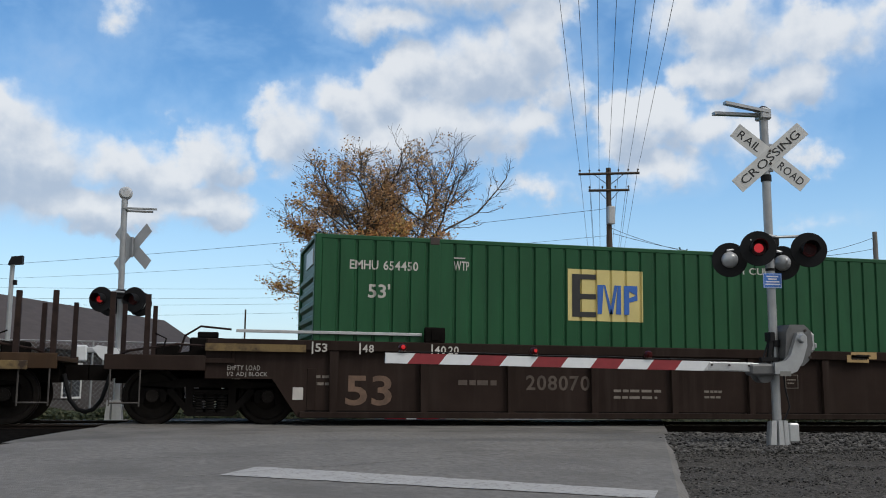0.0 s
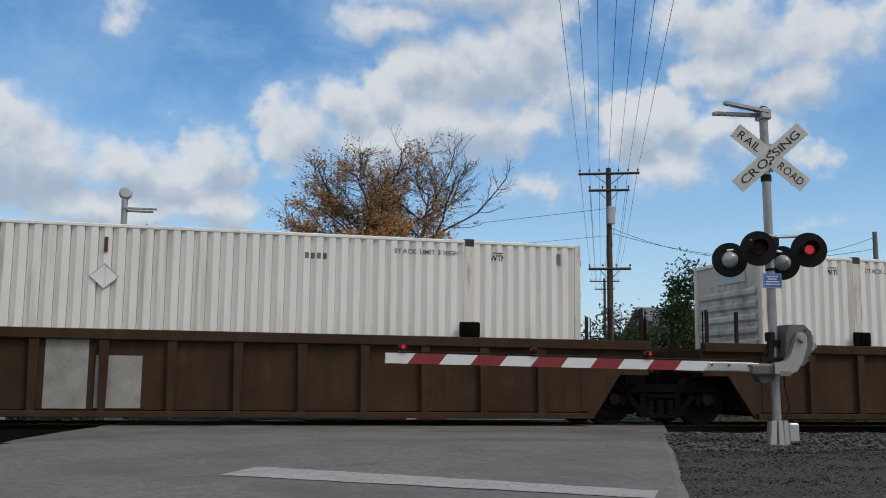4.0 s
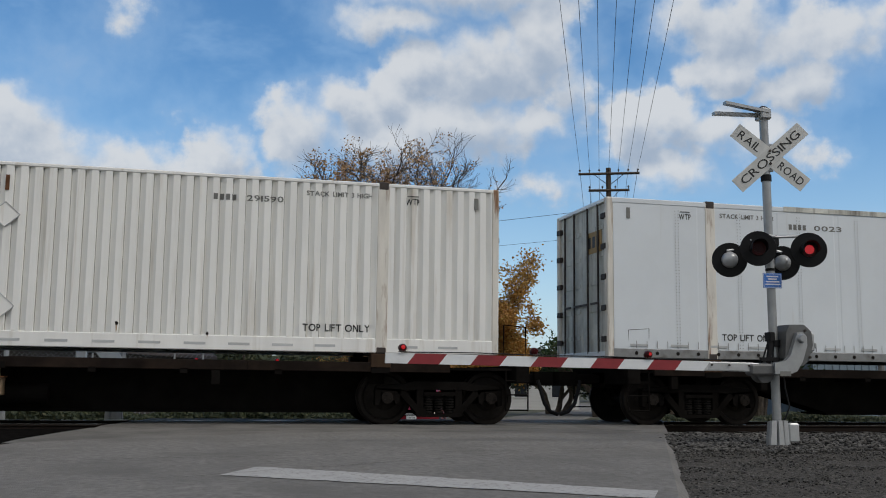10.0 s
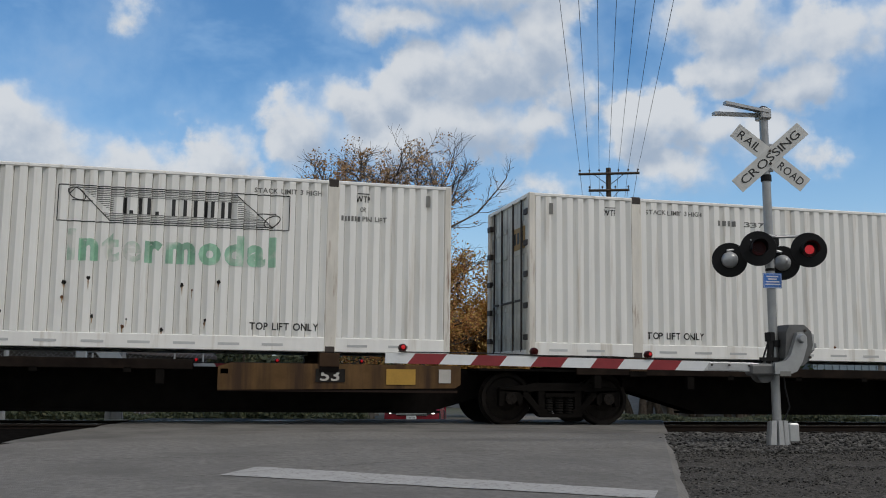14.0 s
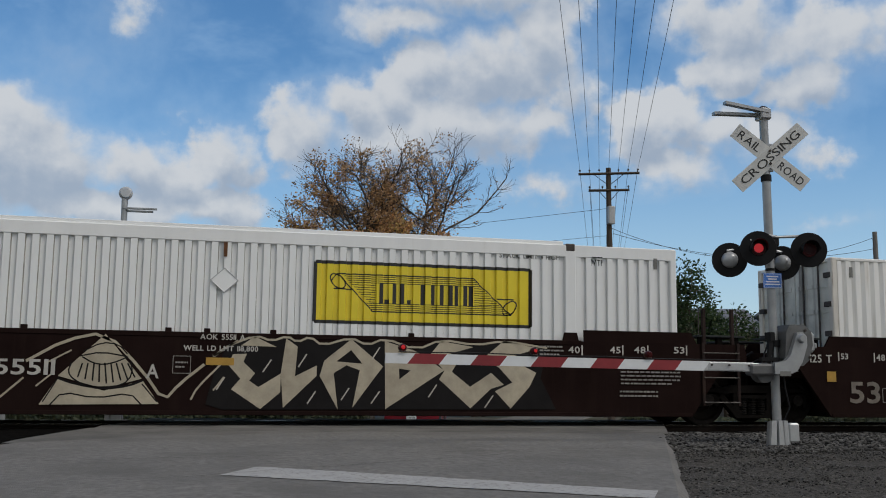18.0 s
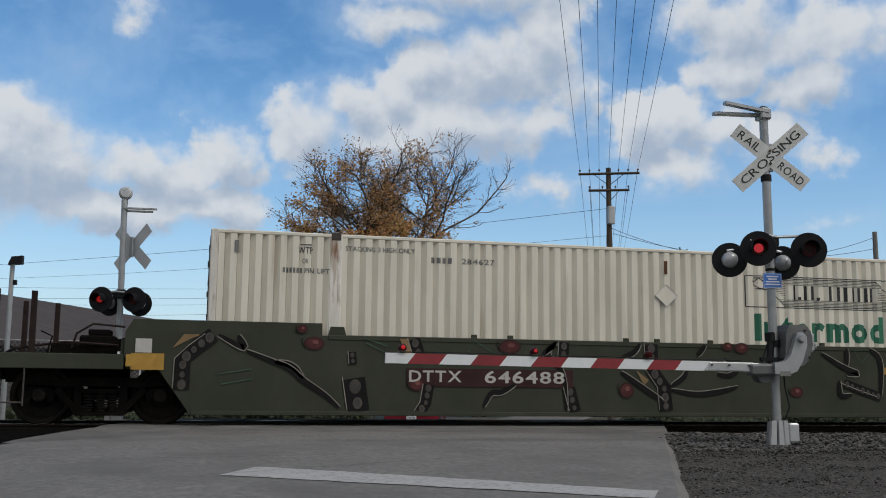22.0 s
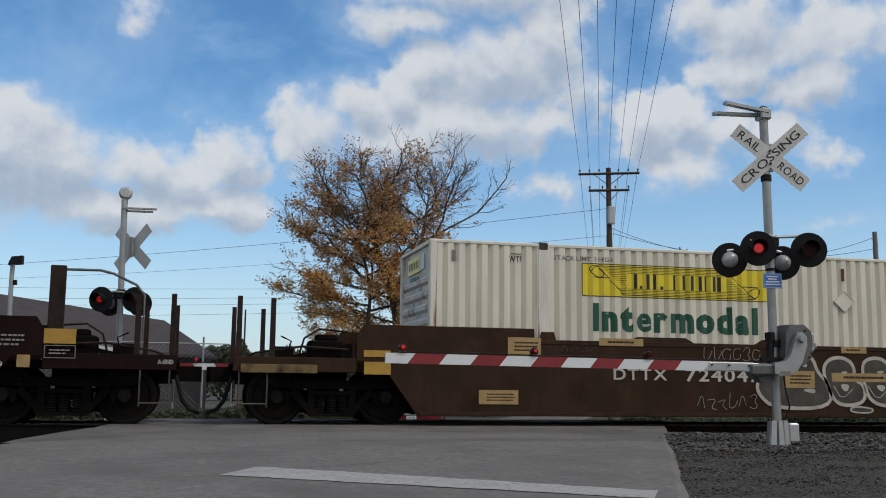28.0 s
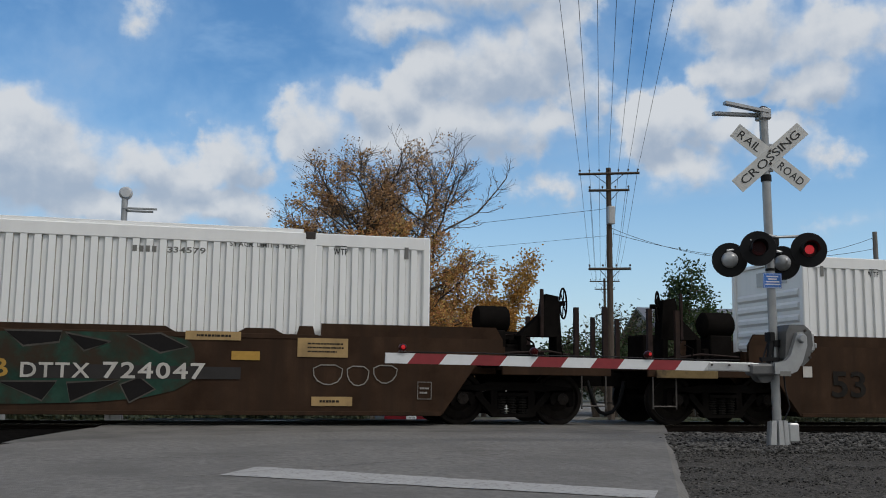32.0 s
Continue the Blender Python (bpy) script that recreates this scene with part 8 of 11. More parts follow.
# ---- the waiting car ----
def parked_car():
    red = mat("dark_red_car_paint", (.20, .012, .020), .25, .2, var=.08, scale=2, bump=0)
    car = thing("car", "dark red car waiting beyond the crossing with headlights on", "car", at=(7.43, 34.1, -.93))
    car.rotation_euler = (0, 0, radians(-17))
    # length runs along y; the nose is at -y
    prof = [(-2.2, .32), (-2.24, .50), (-2.18, .70), (-1.95, .84), (-1.0, .98), (-.25, 1.34), (.25, 1.46), (1.2, 1.45), (1.9, 1.15), (2.2, 1.05), (2.22, .45), (2.15, .30)]
    s = Solid()
    n = len(prof)
    for f, x in ((.82, -.86), (.97, -.89), (1.0, -.70), (1.0, .70), (.97, .89), (.82, .86)):
        for y, z in prof:
            cab = smoothstep(.95, 1.4, z)
            xx = x * (1 - .20 * cab)
            s.v.append((xx, y * (.985 if abs(x) > .8 else 1), .3 + (z - .3) * (f if z > .9 else 1)))
    for i in range(5):
        for k in range(n):
            j = (k + 1) % n
            s.f.append((i * n + k, i * n + j, i * n + n + j, i * n + n + k))
    s.f += [tuple(range(n))[::-1], tuple(range(5 * n, 6 * n))]
    s.smooth = True
    part("body", s, red, car, "dark red painted body")
    part("windscreen", Solid().add([(-.66, -.98, 1.02), (.66, -.98, 1.02), (.56, -.27, 1.37), (-.56, -.27, 1.37), (-.66, -.97, 1.0), (.66, -.97, 1.0), (.56, -.26, 1.35), (-.56, -.26, 1.35)],
                                   [(0, 1, 2, 3), (7, 6, 5, 4), (0, 4, 5, 1), (1, 5, 6, 2), (2, 6, 7, 3), (3, 7, 4, 0)]), GLASS_DARK, car)
    g = part("grille", Solid().box(-.52, .52, -2.26, -2.20, .56, .70, .02), HOOD, car)
    for z in (.59, .63, .67):
        part("grille_bar", Solid().box(-.50, .50, -2.275, -2.26, z - .008, z + .008), ALU, g, "chrome bar")
    part("lower_grille", Solid().box(-.6, .6, -2.27, -2.20, .34, .44, .02), HOOD, car)
    lamp = glow("headlight_glow", (1.0, .97, .92), 3.0)
    for sg in (-1, 1):
        h = part("headlight", Solid().prism([(.50 * sg, .60), (.84 * sg, .64), (.86 * sg, .74), (.52 * sg, .70)], -2.24, -2.16), GLASS_DARK, car)
        part("bulb", Solid().lathe([(-2.27, .01), (-2.26, .05), (-2.24, .055)], 12, at=(.70 * sg, 0, .67)), lamp, h, "lit headlight")
        part("mirror", Solid().box(.90 * sg, 1.04 * sg, -.75, -.62, .98, 1.10, .03), red, car)
    pl = part("number_plate", Solid().box(-.16, .16, -2.292, -2.275, .44, .56, .004), PLACARD, car)
    for k in range(6):
        part("plate_bar", Solid().box(-.12 + k * .042, -.098 + k * .042, -2.294, -2.292, .47, .53), PRINT_GREY, pl)
    tyre = Solid().lathe([(-.10, .20), (-.10, .30), (-.07, .325), (.07, .325), (.10, .30), (.10, .20)], 22, "x")
    tyre.smooth = True
    tm = tyre.mesh("tyre", HOOD)
    rim = Solid().lathe([(-.09, .02), (-.095, .19), (.095, .19), (.09, .02)], 14, "x").mesh("rim", ALU)
    for x in (-.80, .80):
        for y in (-1.38, 1.35):
            w = part("wheel", tm, HOOD, car, at=(x, y, .325))
            part("rim", rim, ALU, w)


parked_car()


# ---- stencils, plates and spray paint on the cars ----
TAG_CREAM = mat("cream_spray_paint", (.40, .35, .26), .6, var=.18, scale=4, bump=0)
TAG_DARK = mat("black_spray_paint", (.012, .011, .011), .6, var=.2, bump=0, spec=.1)
TAG_GREY = mat("grey_spray_paint", (.060, .054, .050), .6, var=.3, scale=2, bump=0, spec=.1, stain=(.125, .118, .112), stain_at=(.52, .78), stain_scale=.9)
TAG_TAN = mat("tan_spray_paint", (.22, .15, .08), .6, var=.2, scale=4, bump=0, spec=.1)
TAG_RED = mat("red_spray_paint", (.080, .030, .028), .85, var=.3, scale=5, bump=0, spec=.1)
TAG_WHITE = mat("white_spray_paint", (.46, .43, .36), .6, var=.15, scale=4, bump=0)
TAG_OUTLINE = mat("pale_outline_spray", (.42, .39, .34), .6, var=.2, scale=4, bump=0)
TAG_BLUE = mat("slate_blue_spray_paint", (.085, .12, .15), .6, var=.3, scale=3, bump=0, stain=(.15, .19, .22), stain_at=(.5, .7))
TAG_PALE = mat("pale_blue_spray_paint", (.30, .34, .36), .6, var=.15, bump=0)
TAG_MINT = mat("pale_mint_spray_paint", (.26, .34, .28), .6, var=.2, scale=3, bump=0, stain=(.40, .45, .40), stain_at=(.5, .7))
TAG_GREEN = mat("dull_green_spray_paint", (.020, .052, .038), .7, var=.3, scale=3, bump=0, spec=.1, stain=(.036, .026, .018), stain_at=(.44, .60), stain_scale=1.4)
TAG_SCRAWL = mat("thin_grey_spray", (.24, .225, .20), .6, var=.3, scale=6, bump=0, spec=.1)
TAG_BUBBLE = mat("dull_bubble_spray", (.075, .070, .062), .8, var=.3, scale=4, bump=0, spec=.1)
TAG_ROSE = mat("dusty_rose_spray", (.17, .07, .065), .8, var=.25, scale=6, bump=0, spec=.1)
TAG_FERN = mat("fern_green_spray", (.060, .110, .075), .8, var=.3, scale=4, bump=0, spec=.1)
TAG_MAROON = mat("maroon_spray_paint", (.046, .022, .022), .7, var=.25, scale=2, bump=0, spec=.1)
SOOT_PANEL = mat("black_stencil_panel", (.016, .014, .013), .75, var=.25, scale=3, bump=0)
TAG_SILVER = mat("dull_silver_spray_paint", (.33, .30, .255), .6, var=.16, scale=3, stretch=(.6, 1, 3), bump=0, spec=.1, stain=(.24, .215, .185), stain_at=(.5, .72), stain_scale=2)
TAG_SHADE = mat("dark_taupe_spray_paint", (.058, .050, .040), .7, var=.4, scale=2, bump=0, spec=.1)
TAG_DEEP = mat("deep_blue_spray_paint", (.040, .090, .165), .6, var=.25, scale=3, bump=0, spec=.1)
TAG_LIME = mat("olive_yellow_spray_paint", (.135, .118, .022), .6, var=.2, scale=4, bump=0, spec=.1)
SILVER_TAG = mat("silver_spray_paint", (.30, .29, .27), .5, var=.25, scale=3, bump=0)


def plate(car, material, u, z, w, h, face):
    o = part("plate", Solid().box(u - w / 2, u + w / 2, face, face + .003, z - h / 2, z + h / 2), material, car)
    if material is TAN_PLATE and w > .4:
        small_print(o, SOOT, u + w * .06, z, w * .72, h * .62, 1 if h < .17 else 3, max(4, int(w * 14)), face - .002)
    return o


def boxed(car, material, u, z, w, h, face):
    """A stencilled frame with lines of small print."""
    s = Solid()
    b = .010
    for a0, a1, c0, c1 in ((-w / 2, w / 2, h / 2 - b, h / 2), (-w / 2, w / 2, -h / 2, -h / 2 + b), (-w / 2, -w / 2 + b, -h / 2, h / 2), (w / 2 - b, w / 2, -h / 2, h / 2)):
        s.box(u + a0, u + a1, face, face + .002, z + c0, z + c1)
    f = part("stencil_frame", s, material, car)
    small_print(f, material, u, z, w * .7, h * .5, 2, 4, face)


def small_print(car, material, u, z, w, h, rows, n, face):
    """Lines too small to read, as bars."""
    rnd = random.Random(int(u * 97 + z * 31))
    s = Solid()
    for r in range(rows):
        zz = z + h / 2 - h * (r + .5) / rows
        x = u - w / 2
        end = u + w / 2 * (1 if r < rows - 1 else rnd.uniform(.4, 1))
        while x < end - .02:
            ww = min(rnd.uniform(.5, 1.3) * w / n, end - x)
            s.box(x, x + ww * .8, face, face + .002, zz - h / rows * .2, zz + h / rows * .2)
            x += ww
    return part("small_print", s, material, car)


def rounded(pts, rounds=2):
    """Cuts the corners of a closed outline."""
    for _ in range(rounds):
        out = []
        for i in range(len(pts)):
            a, b = pts[i], pts[(i + 1) % len(pts)]
            out += [(a[0] * .75 + b[0] * .25, a[1] * .75 + b[1] * .25), (a[0] * .25 + b[0] * .75, a[1] * .25 + b[1] * .75)]
        pts = out
    return pts


def smooth_line(pts, rounds=2):
    """Rounds an open line's corners."""
    for _ in range(rounds):
        out = [pts[0]]
        for p, q in zip(pts, pts[1:]):
            out += [(p[0] * .75 + q[0] * .25, p[1] * .75 + q[1] * .25), (p[0] * .25 + q[0] * .75, p[1] * .25 + q[1] * .75)]
        pts = out + [pts[-1]]
    return pts


def low_top(pts, low=.29, high=1.495):
    return [(u, max(low, min(high, z))) for u, z in pts]


def spray(car, label, face):
    """A new piece of spray paint on a car's side; its first shape carries the rest."""
    return [car, label, None]


def sprayed(tag, name, solid, material):
    if tag[2] is None:
        tag[2] = part("graffiti", solid, material, tag[0], tag[1])
    else:
        part(name, solid, material, tag[2])


def patch(tag, material, face, level, *pts, soft=0):
    """A filled painted shape; higher levels lie over lower ones."""
    y = face + .0022 - .0008 * level
    sprayed(tag, "painted_shape", Solid().prism(rounded(list(pts), soft) if soft else list(pts), y, y + .0004), material)


def trace(tag, material, face, level, width, *pts, closed=False):
    """A painted line."""
    y = face + .0022 - .0008 * level
    line = list(pts) if closed and len(pts) < 5 else rounded(list(pts), 1) if closed else smooth_line(list(pts), 1)
    sprayed(tag, "outline", ribbon(Solid(), line, width, y, closed), material)


def bubble(tag, fill, line, face, level, width, *pts):
    """A rounded shape with an outline of another colour."""
    patch(tag, fill, face, level, *pts, soft=2)
    y = face + .0022 - .0008 * (level + 1)
    sprayed(tag, "outline", ribbon(Solid(), rounded(list(pts), 2), width, y, True), line)


def dotted_band(root, face, width, *pts):
    """A black painted band along a line, with grey bubbles in it and a thin pale edge."""
    pts = low_top(pts, .20)
    part("painted_shape", ribbon(Solid(), pts, width, face - .0010), TAG_DARK, root)
    part("outline", ribbon(Solid(), [(u - width * .54, z + width * .06) for u, z in pts], .014, face - .0016), TAG_SCRAWL, root)
    total = sum(math.dist(p, q) for p, q in zip(pts, pts[1:]))
    n = max(1, round(total / (width * .66)))
    for k in range(n):
        s_, f = total * (k + .5) / n, 0
        for p, q in zip(pts, pts[1:]):
            d = math.dist(p, q)
            if f + d >= s_:
                t = (s_ - f) / d
                c = (p[0] + (q[0] - p[0]) * t, p[1] + (q[1] - p[1]) * t)
                break
            f += d
        for j, (m2, sc) in enumerate(((TAG_BUBBLE, 1), (TAG_GREY, .62))):
            r = width * (.33 - .06 * (k % 3)) * sc
            part("painted_shape", Solid().prism([(c[0] + r * .82 * math.cos(a) - r * .1 * j, c[1] + r * math.sin(a) + r * .15 * j) for a in [2 * math.pi * i / 14 for i in range(14)]], face - .0015 - .0004 * j, face - .0012), m2, root)


def curl(root, face, *pts):
    """A dark tapering painted curl with a thin pale highlight beside it."""
    line = smooth_line(low_top(pts))
    n = len(line)
    s = Solid()
    left, right = [], []
    for i, (u, z) in enumerate(line):
        p, q = line[max(0, i - 1)], line[min(n - 1, i + 1)]
        d = math.dist(p, q) or 1
        w = .018 + .034 * math.sin(math.pi * (i + .5) / n)
        du, dz = -(q[1] - p[1]) / d * w, (q[0] - p[0]) / d * w
        left.append((u + du, z + dz))
        right.append((u - du, z - dz))
    s.v += [(u, face - .0012, z) for pair in zip(left, right) for u, z in pair]
    s.f += [(2 * i, 2 * i + 1, 2 * i + 3, 2 * i + 2) for i in range(n - 1)]
    part("outline", s, TAG_DARK, root)
    part("outline", ribbon(Solid(), left, .015, face - .0020), TAG_SCRAWL, root)


def red_eye(root, face, u, z, a, b):
    """A sprayed red oval that fades to maroon at its rim, with a dull light spot."""
    for j, (m2, sc) in enumerate(((TAG_MAROON, 1.0), (TAG_RED, .78), (TAG_ROSE, .30))):
        part("painted_shape", Solid().prism([(u + a * sc * math.cos(t) + a * .12 * (j == 2), z + b * sc * math.sin(t) + b * .2 * (j == 2)) for t in [2 * math.pi * i / 20 for i in range(20)]], face - .0008 - .0004 * j, face - .0004), m2, root)
    part("outline", ribbon(Solid(), smooth_line([(u - a * 1.12, z + b * .8), (u - a * 1.22, z + b * .1), (u - a * .9, z - b * .6)]), .012, face - .0006), TAG_DARK, root)


def tan_shape(root, face, *pts):
    part("painted_shape", Solid().prism(low_top(pts), face - .0008, face - .0002), TAG_TAN, root)


def green_mark(root, face, *pts):
    part("outline", ribbon(Solid(), low_top(pts), .016, face - .0010, True), TAG_FERN, root)


def scribble(car, u0, u1, z0, z1, material, seed, loops, face):
    """Quick sprayed strokes, arcs and hooks that read as no word."""
    rnd = random.Random(seed)
    rows = 1 if (z1 - z0) < .45 else 2
    n = max(3, loops // (2 * rows))
    root = None
    for r in range(rows):
        b0, b1 = z1 - (z1 - z0) * (r + 1) / rows + .02, z1 - (z1 - z0) * r / rows - .02
        h, w = b1 - b0, (u1 - u0) / n
        s = Solid()
        for k in range(n):
            c = u0 + w * (k + .5)
            P = lambda x, y: (c + w * x + .12 * h * y, max(z0, min(z1, b0 + h * y)))
            kind = rnd.randrange(5)
            j = lambda: rnd.uniform(-.12, .12)
            if kind == 0:
                pts = [P(-.4, .1 + j()), P(-.1 + j(), .95), P(.3, .15 + j())]
            elif kind == 1:
                pts = [P(.35, .85 + j()), P(-.3, .9), P(-.45 + j(), .45), P(-.2, .08), P(.4, .2 + j()), P(.35, .5)]
            elif kind == 2:
                pts = [P(-.35, .95), P(-.3 + j(), .05), P(.2, .1), P(.45, .6 + j())]
            elif kind == 3:
                pts = [P(-.4, .7), P(0, 1.0 + j()), P(.35, .75), P(.05, .45), P(.45, .25 + j()), P(.1, 0), P(-.35, .15)]
            else:
                pts = [P(-.45, .5 + j()), P(.4, .6), P(-.1, .1 + j()), P(.5, -.02)]
            ribbon(s, smooth_line(pts), .014, face - .0005)
        o = part("graffiti" if root is None else "outline", s, material, car if root is None else root, "quick scrawled graffiti strokes" if root is None else "")
        root = root or o


car, face = CARS[0], -1.355
sign(car, "53", ORANGE_PRINT, 0.95, 0.64, 0.78, 0.48, 0.015, face)
sign(car, "208070", FAINT_PRINT, 4.28, 0.79, 1.17, 0.26, 0.015, face)
small_print(car, FAINT_PRINT, 2.91, 0.78, 0.85, 0.21, 1, 4, face)
small_print(car, DIM_PRINT, 5.79, 0.61, 0.94, 0.23, 2, 5, face)
small_print(car, DIM_PRINT, 7.26, 0.62, 0.37, 0.20, 2, 3, face)
sign(car, "EMPTY LOAD", MID_PRINT, -1.10, .975, .52, .085, .008, face)
sign(car, "1/2 ADJ BLOCK", MID_PRINT, -1.04, .865, .64, .085, .008, face)
boxed(car, DIM_PRINT, 15.18, 0.63, 0.46, 0.36, face)
small_print(car, DIM_PRINT, 15.99, 0.81, 0.45, 0.24, 2, 4, face)
plate(car, PALE_PRINT, 16.41, 0.65, 0.18, 0.20, face)
plate(car, PALE_PRINT, -0.22, 0.57, 0.17, 0.20, face)
small_print(car, DIM_PRINT, 0.16, 0.79, 0.42, 0.23, 2, 4, face)
boxed(car, DIM_PRINT, 8.86, 0.87, 0.26, 0.25, face)
car, face = CARS[0], -1.455
sign(car, "53", PALE_PRINT, 0.13, 1.32, 0.20, 0.14, 0.02, face)
sign(car, "48", PALE_PRINT, 0.91, 1.32, 0.19, 0.13, 0.02, face)
sign(car, "40", PALE_PRINT, 2.14, 1.32, 0.20, 0.13, 0.02, face)
sign(car, "20", PALE_PRINT, 2.37, 1.32, 0.18, 0.13, 0.02, face)
sign(car, "40", PALE_PRINT, 13.86, 1.30, 0.19, 0.12, 0.02, face)
sign(car, "20", PALE_PRINT, 14.10, 1.31, 0.19, 0.12, 0.02, face)
sign(car, "48", PALE_PRINT, 15.32, 1.32, 0.16, 0.13, 0.02, face)
sign(car, "53", PALE_PRINT, 16.09, 1.33, 0.19, 0.13, 0.02, face)
plate(car, TAN_PLATE, 10.21, 1.31, 0.47, 0.14, face)
plate(car, TAN_PLATE, 12.38, 1.31, 0.47, 0.14, face)
plate(car, TAN_PLATE, 14.55, 1.31, 0.47, 0.14, face)
plate(car, TAN_PLATE, 17.45, 1.33, 0.94, 0.14, face)
plate(car, TAN_DECK, -.92, 1.30, 1.60, 0.12, face)
plate(car, TAN_PLATE, 10.34, 1.37, 0.55, 0.13, face)
car, face = CARS[1], -1.355
plate(car, SOOT_PANEL, 2.60, 0.85, 0.64, 0.47, face)
plate(car, SOOT_PANEL, 3.51, 0.86, 0.86, 0.48, face)
car, face = CARS[1], -1.362
sign(car, "DTTX", DIM_PRINT, 2.63, 0.92, 0.50, 0.20, 0.015, face)
sign(car, "785815", DIM_PRINT, 3.42, 0.93, 0.62, 0.20, 0.015, face)
scribble(car, -0.01, 0.88, 0.34, 1.08, DIM_PRINT, 3, 14, face)
plate(car, PALE_PRINT, -0.32, 0.74, 0.16, 0.22, face)
scribble(car, 8.27, 10.09, 0.52, 1.02, SOOT, 5, 9, face)
scribble(car, 6.12, 6.91, 0.67, 1.03, DIM_PRINT, 8, 7, face)
plate(car, SOOT_PANEL, 15.81, 0.71, 0.94, 0.99, face)
car, face = CARS[1], -1.366
sign(car, "48", PALE_PRINT, 15.42, 1.01, 0.19, 0.10, 0.015, face)
sign(car, "53", PALE_PRINT, 16.08, 1.02, 0.19, 0.10, 0.015, face)
small_print(car, MID_PRINT, 15.73, 0.54, 0.73, 0.07, 1, 10, face)
small_print(car, MID_PRINT, 15.71, 0.33, 0.83, 0.18, 3, 8, face)
sign(car, "53", SOOT, 14.82, 0.78, 0.55, 0.35, 0.015, face)
car, face = CARS[1], -1.455
sign(car, "DTTX 785815", SOOT, 9.20, 1.46, 0.67, 0.11, 0.015, face)
small_print(car, SOOT, 6.89, 1.46, 0.78, 0.11, 2, 9, face)
car, face = CARS[2], -1.355
plate(car, SOOT_PANEL, 0.41, 0.60, 1.21, 0.76, face)
plate(car, SILVER_TAG, 7.61, 0.85, 0.64, 1.08, face)
plate(car, SILVER_TAG, 8.39, 0.73, 0.70, 0.82, face)
car, face = CARS[2], -1.363
sign(car, "125T", PALE_PRINT, 0.41, 0.62, 0.79, 0.28, 0.02, face)
small_print(car, DIM_PRINT, 0.39, 0.37, 0.47, 0.13, 2, 6, face)
plate(car, PALE_PRINT, -0.32, 0.77, 0.17, 0.17, face)
scribble(car, 2.23, 4.66, 0.87, 1.09, DIM_PRINT, 9, 10, face)
car, face = CARS[3], -1.355
plate(car, PALE_PRINT, 16.39, 0.73, 0.17, 0.21, face)
sign(car, "53", SOOT, 14.70, 0.77, 0.53, 0.35, 0.015, face)
car, face = CARS[4], -1.288
sign(car, "TTRX", MID_PRINT, 8.81, 1.10, 0.80, 0.15, 0.02, face)
sign(car, "360226", MID_PRINT, 9.99, 1.10, 1.04, 0.15, 0.02, face)
sign(car, "2-26", MID_PRINT, 12.34, 1.10, 0.53, 0.15, 0.02, face)
car, face = CARS[7], -1.288
sign(car, "TTAX", MID_PRINT, 8.81, 0.97, 0.64, 0.14, 0.02, face)
sign(car, "556929", MID_PRINT, 9.72, 0.96, 0.98, 0.14, 0.02, face)
car, face = CARS[7], -1.292
plate(car, SOOT, 14.17, 0.91, 0.41, 0.21, face)
car, face = CARS[7], -1.295
sign(car, "53'", PALE_PRINT, 14.18, 0.92, 0.33, 0.16, 0.02, face)
car, face = CARS[8], -1.292
plate(car, SOOT, 14.15, 0.89, 0.47, 0.22, face)
plate(car, PALE_PRINT, 16.08, 0.89, 0.23, 0.24, face)
plate(car, GOLD_REFL, 15.40, 0.90, 0.73, 0.24, face)
car, face = CARS[8], -1.295
sign(car, "53'", PALE_PRINT, 14.15, 0.88, 0.37, 0.18, 0.02, face)
car, face = CARS[9], -1.292
plate(car, SOOT, 14.12, 0.87, 0.49, 0.22, face)
plate(car, PALE_PRINT, 16.07, 0.88, 0.21, 0.23, face)
plate(car, GOLD_REFL, 15.31, 0.86, 0.50, 0.26, face)
car, face = CARS[9], -1.295
sign(car, "53", PALE_PRINT, 14.11, 0.87, 0.32, 0.18, 0.02, face)
car, face = CARS[11], -1.288
sign(car, "556929", MID_PRINT, 5.52, 0.97, 1.02, 0.17, 0.02, face)
car, face = CARS[11], -1.290
plate(car, GOLD_REFL, 13.2, .98, .52, .10, face)
plate(car, TAN_PLATE, 14.6, .94, .70, .16, face)
car, face = CARS[12], -1.4455
sign(car, "53", MID_PRINT, 0.52, 0.73, 0.69, 0.39, 0.03, face)
sign(car, "AOK", PALE_PRINT, 4.29, 0.94, 0.63, 0.23, 0.02, face)
sign(car, "55511", PALE_PRINT, 5.16, 0.94, 0.87, 0.24, 0.02, face)
sign(car, "53", PALE_PRINT, 0.16, 1.34, 0.19, 0.14, 0.02, face)
sign(car, "48", PALE_PRINT, 0.92, 1.35, 0.19, 0.14, 0.02, face)
sign(car, "45", PALE_PRINT, 1.39, 1.36, 0.17, 0.14, 0.02, face)
sign(car, "40", PALE_PRINT, 2.14, 1.38, 0.23, 0.13, 0.02, face)
small_print(car, MID_PRINT, -0.70, 1.33, 0.75, 0.21, 3, 8, face)
small_print(car, MID_PRINT, 1.25, 0.58, 0.71, 0.12, 2, 9, face)
plate(car, GOLD_REFL, -0.13, 0.98, 0.21, 0.13, face)
plate(car, TAN_PLATE, -1.51, 1.41, 0.52, 0.21, face)
scribble(car, 0.86, 1.88, 0.68, 1.12, TAG_SCRAWL, 12, 9, face)
sign(car, "AOK 55511 A", PALE_PRINT, 8.10, 1.46, 0.71, 0.09, 0.015, face)
sign(car, "WELL LD LMT 118,800", PALE_PRINT, 8.08, 1.27, 1.17, 0.10, 0.015, face)
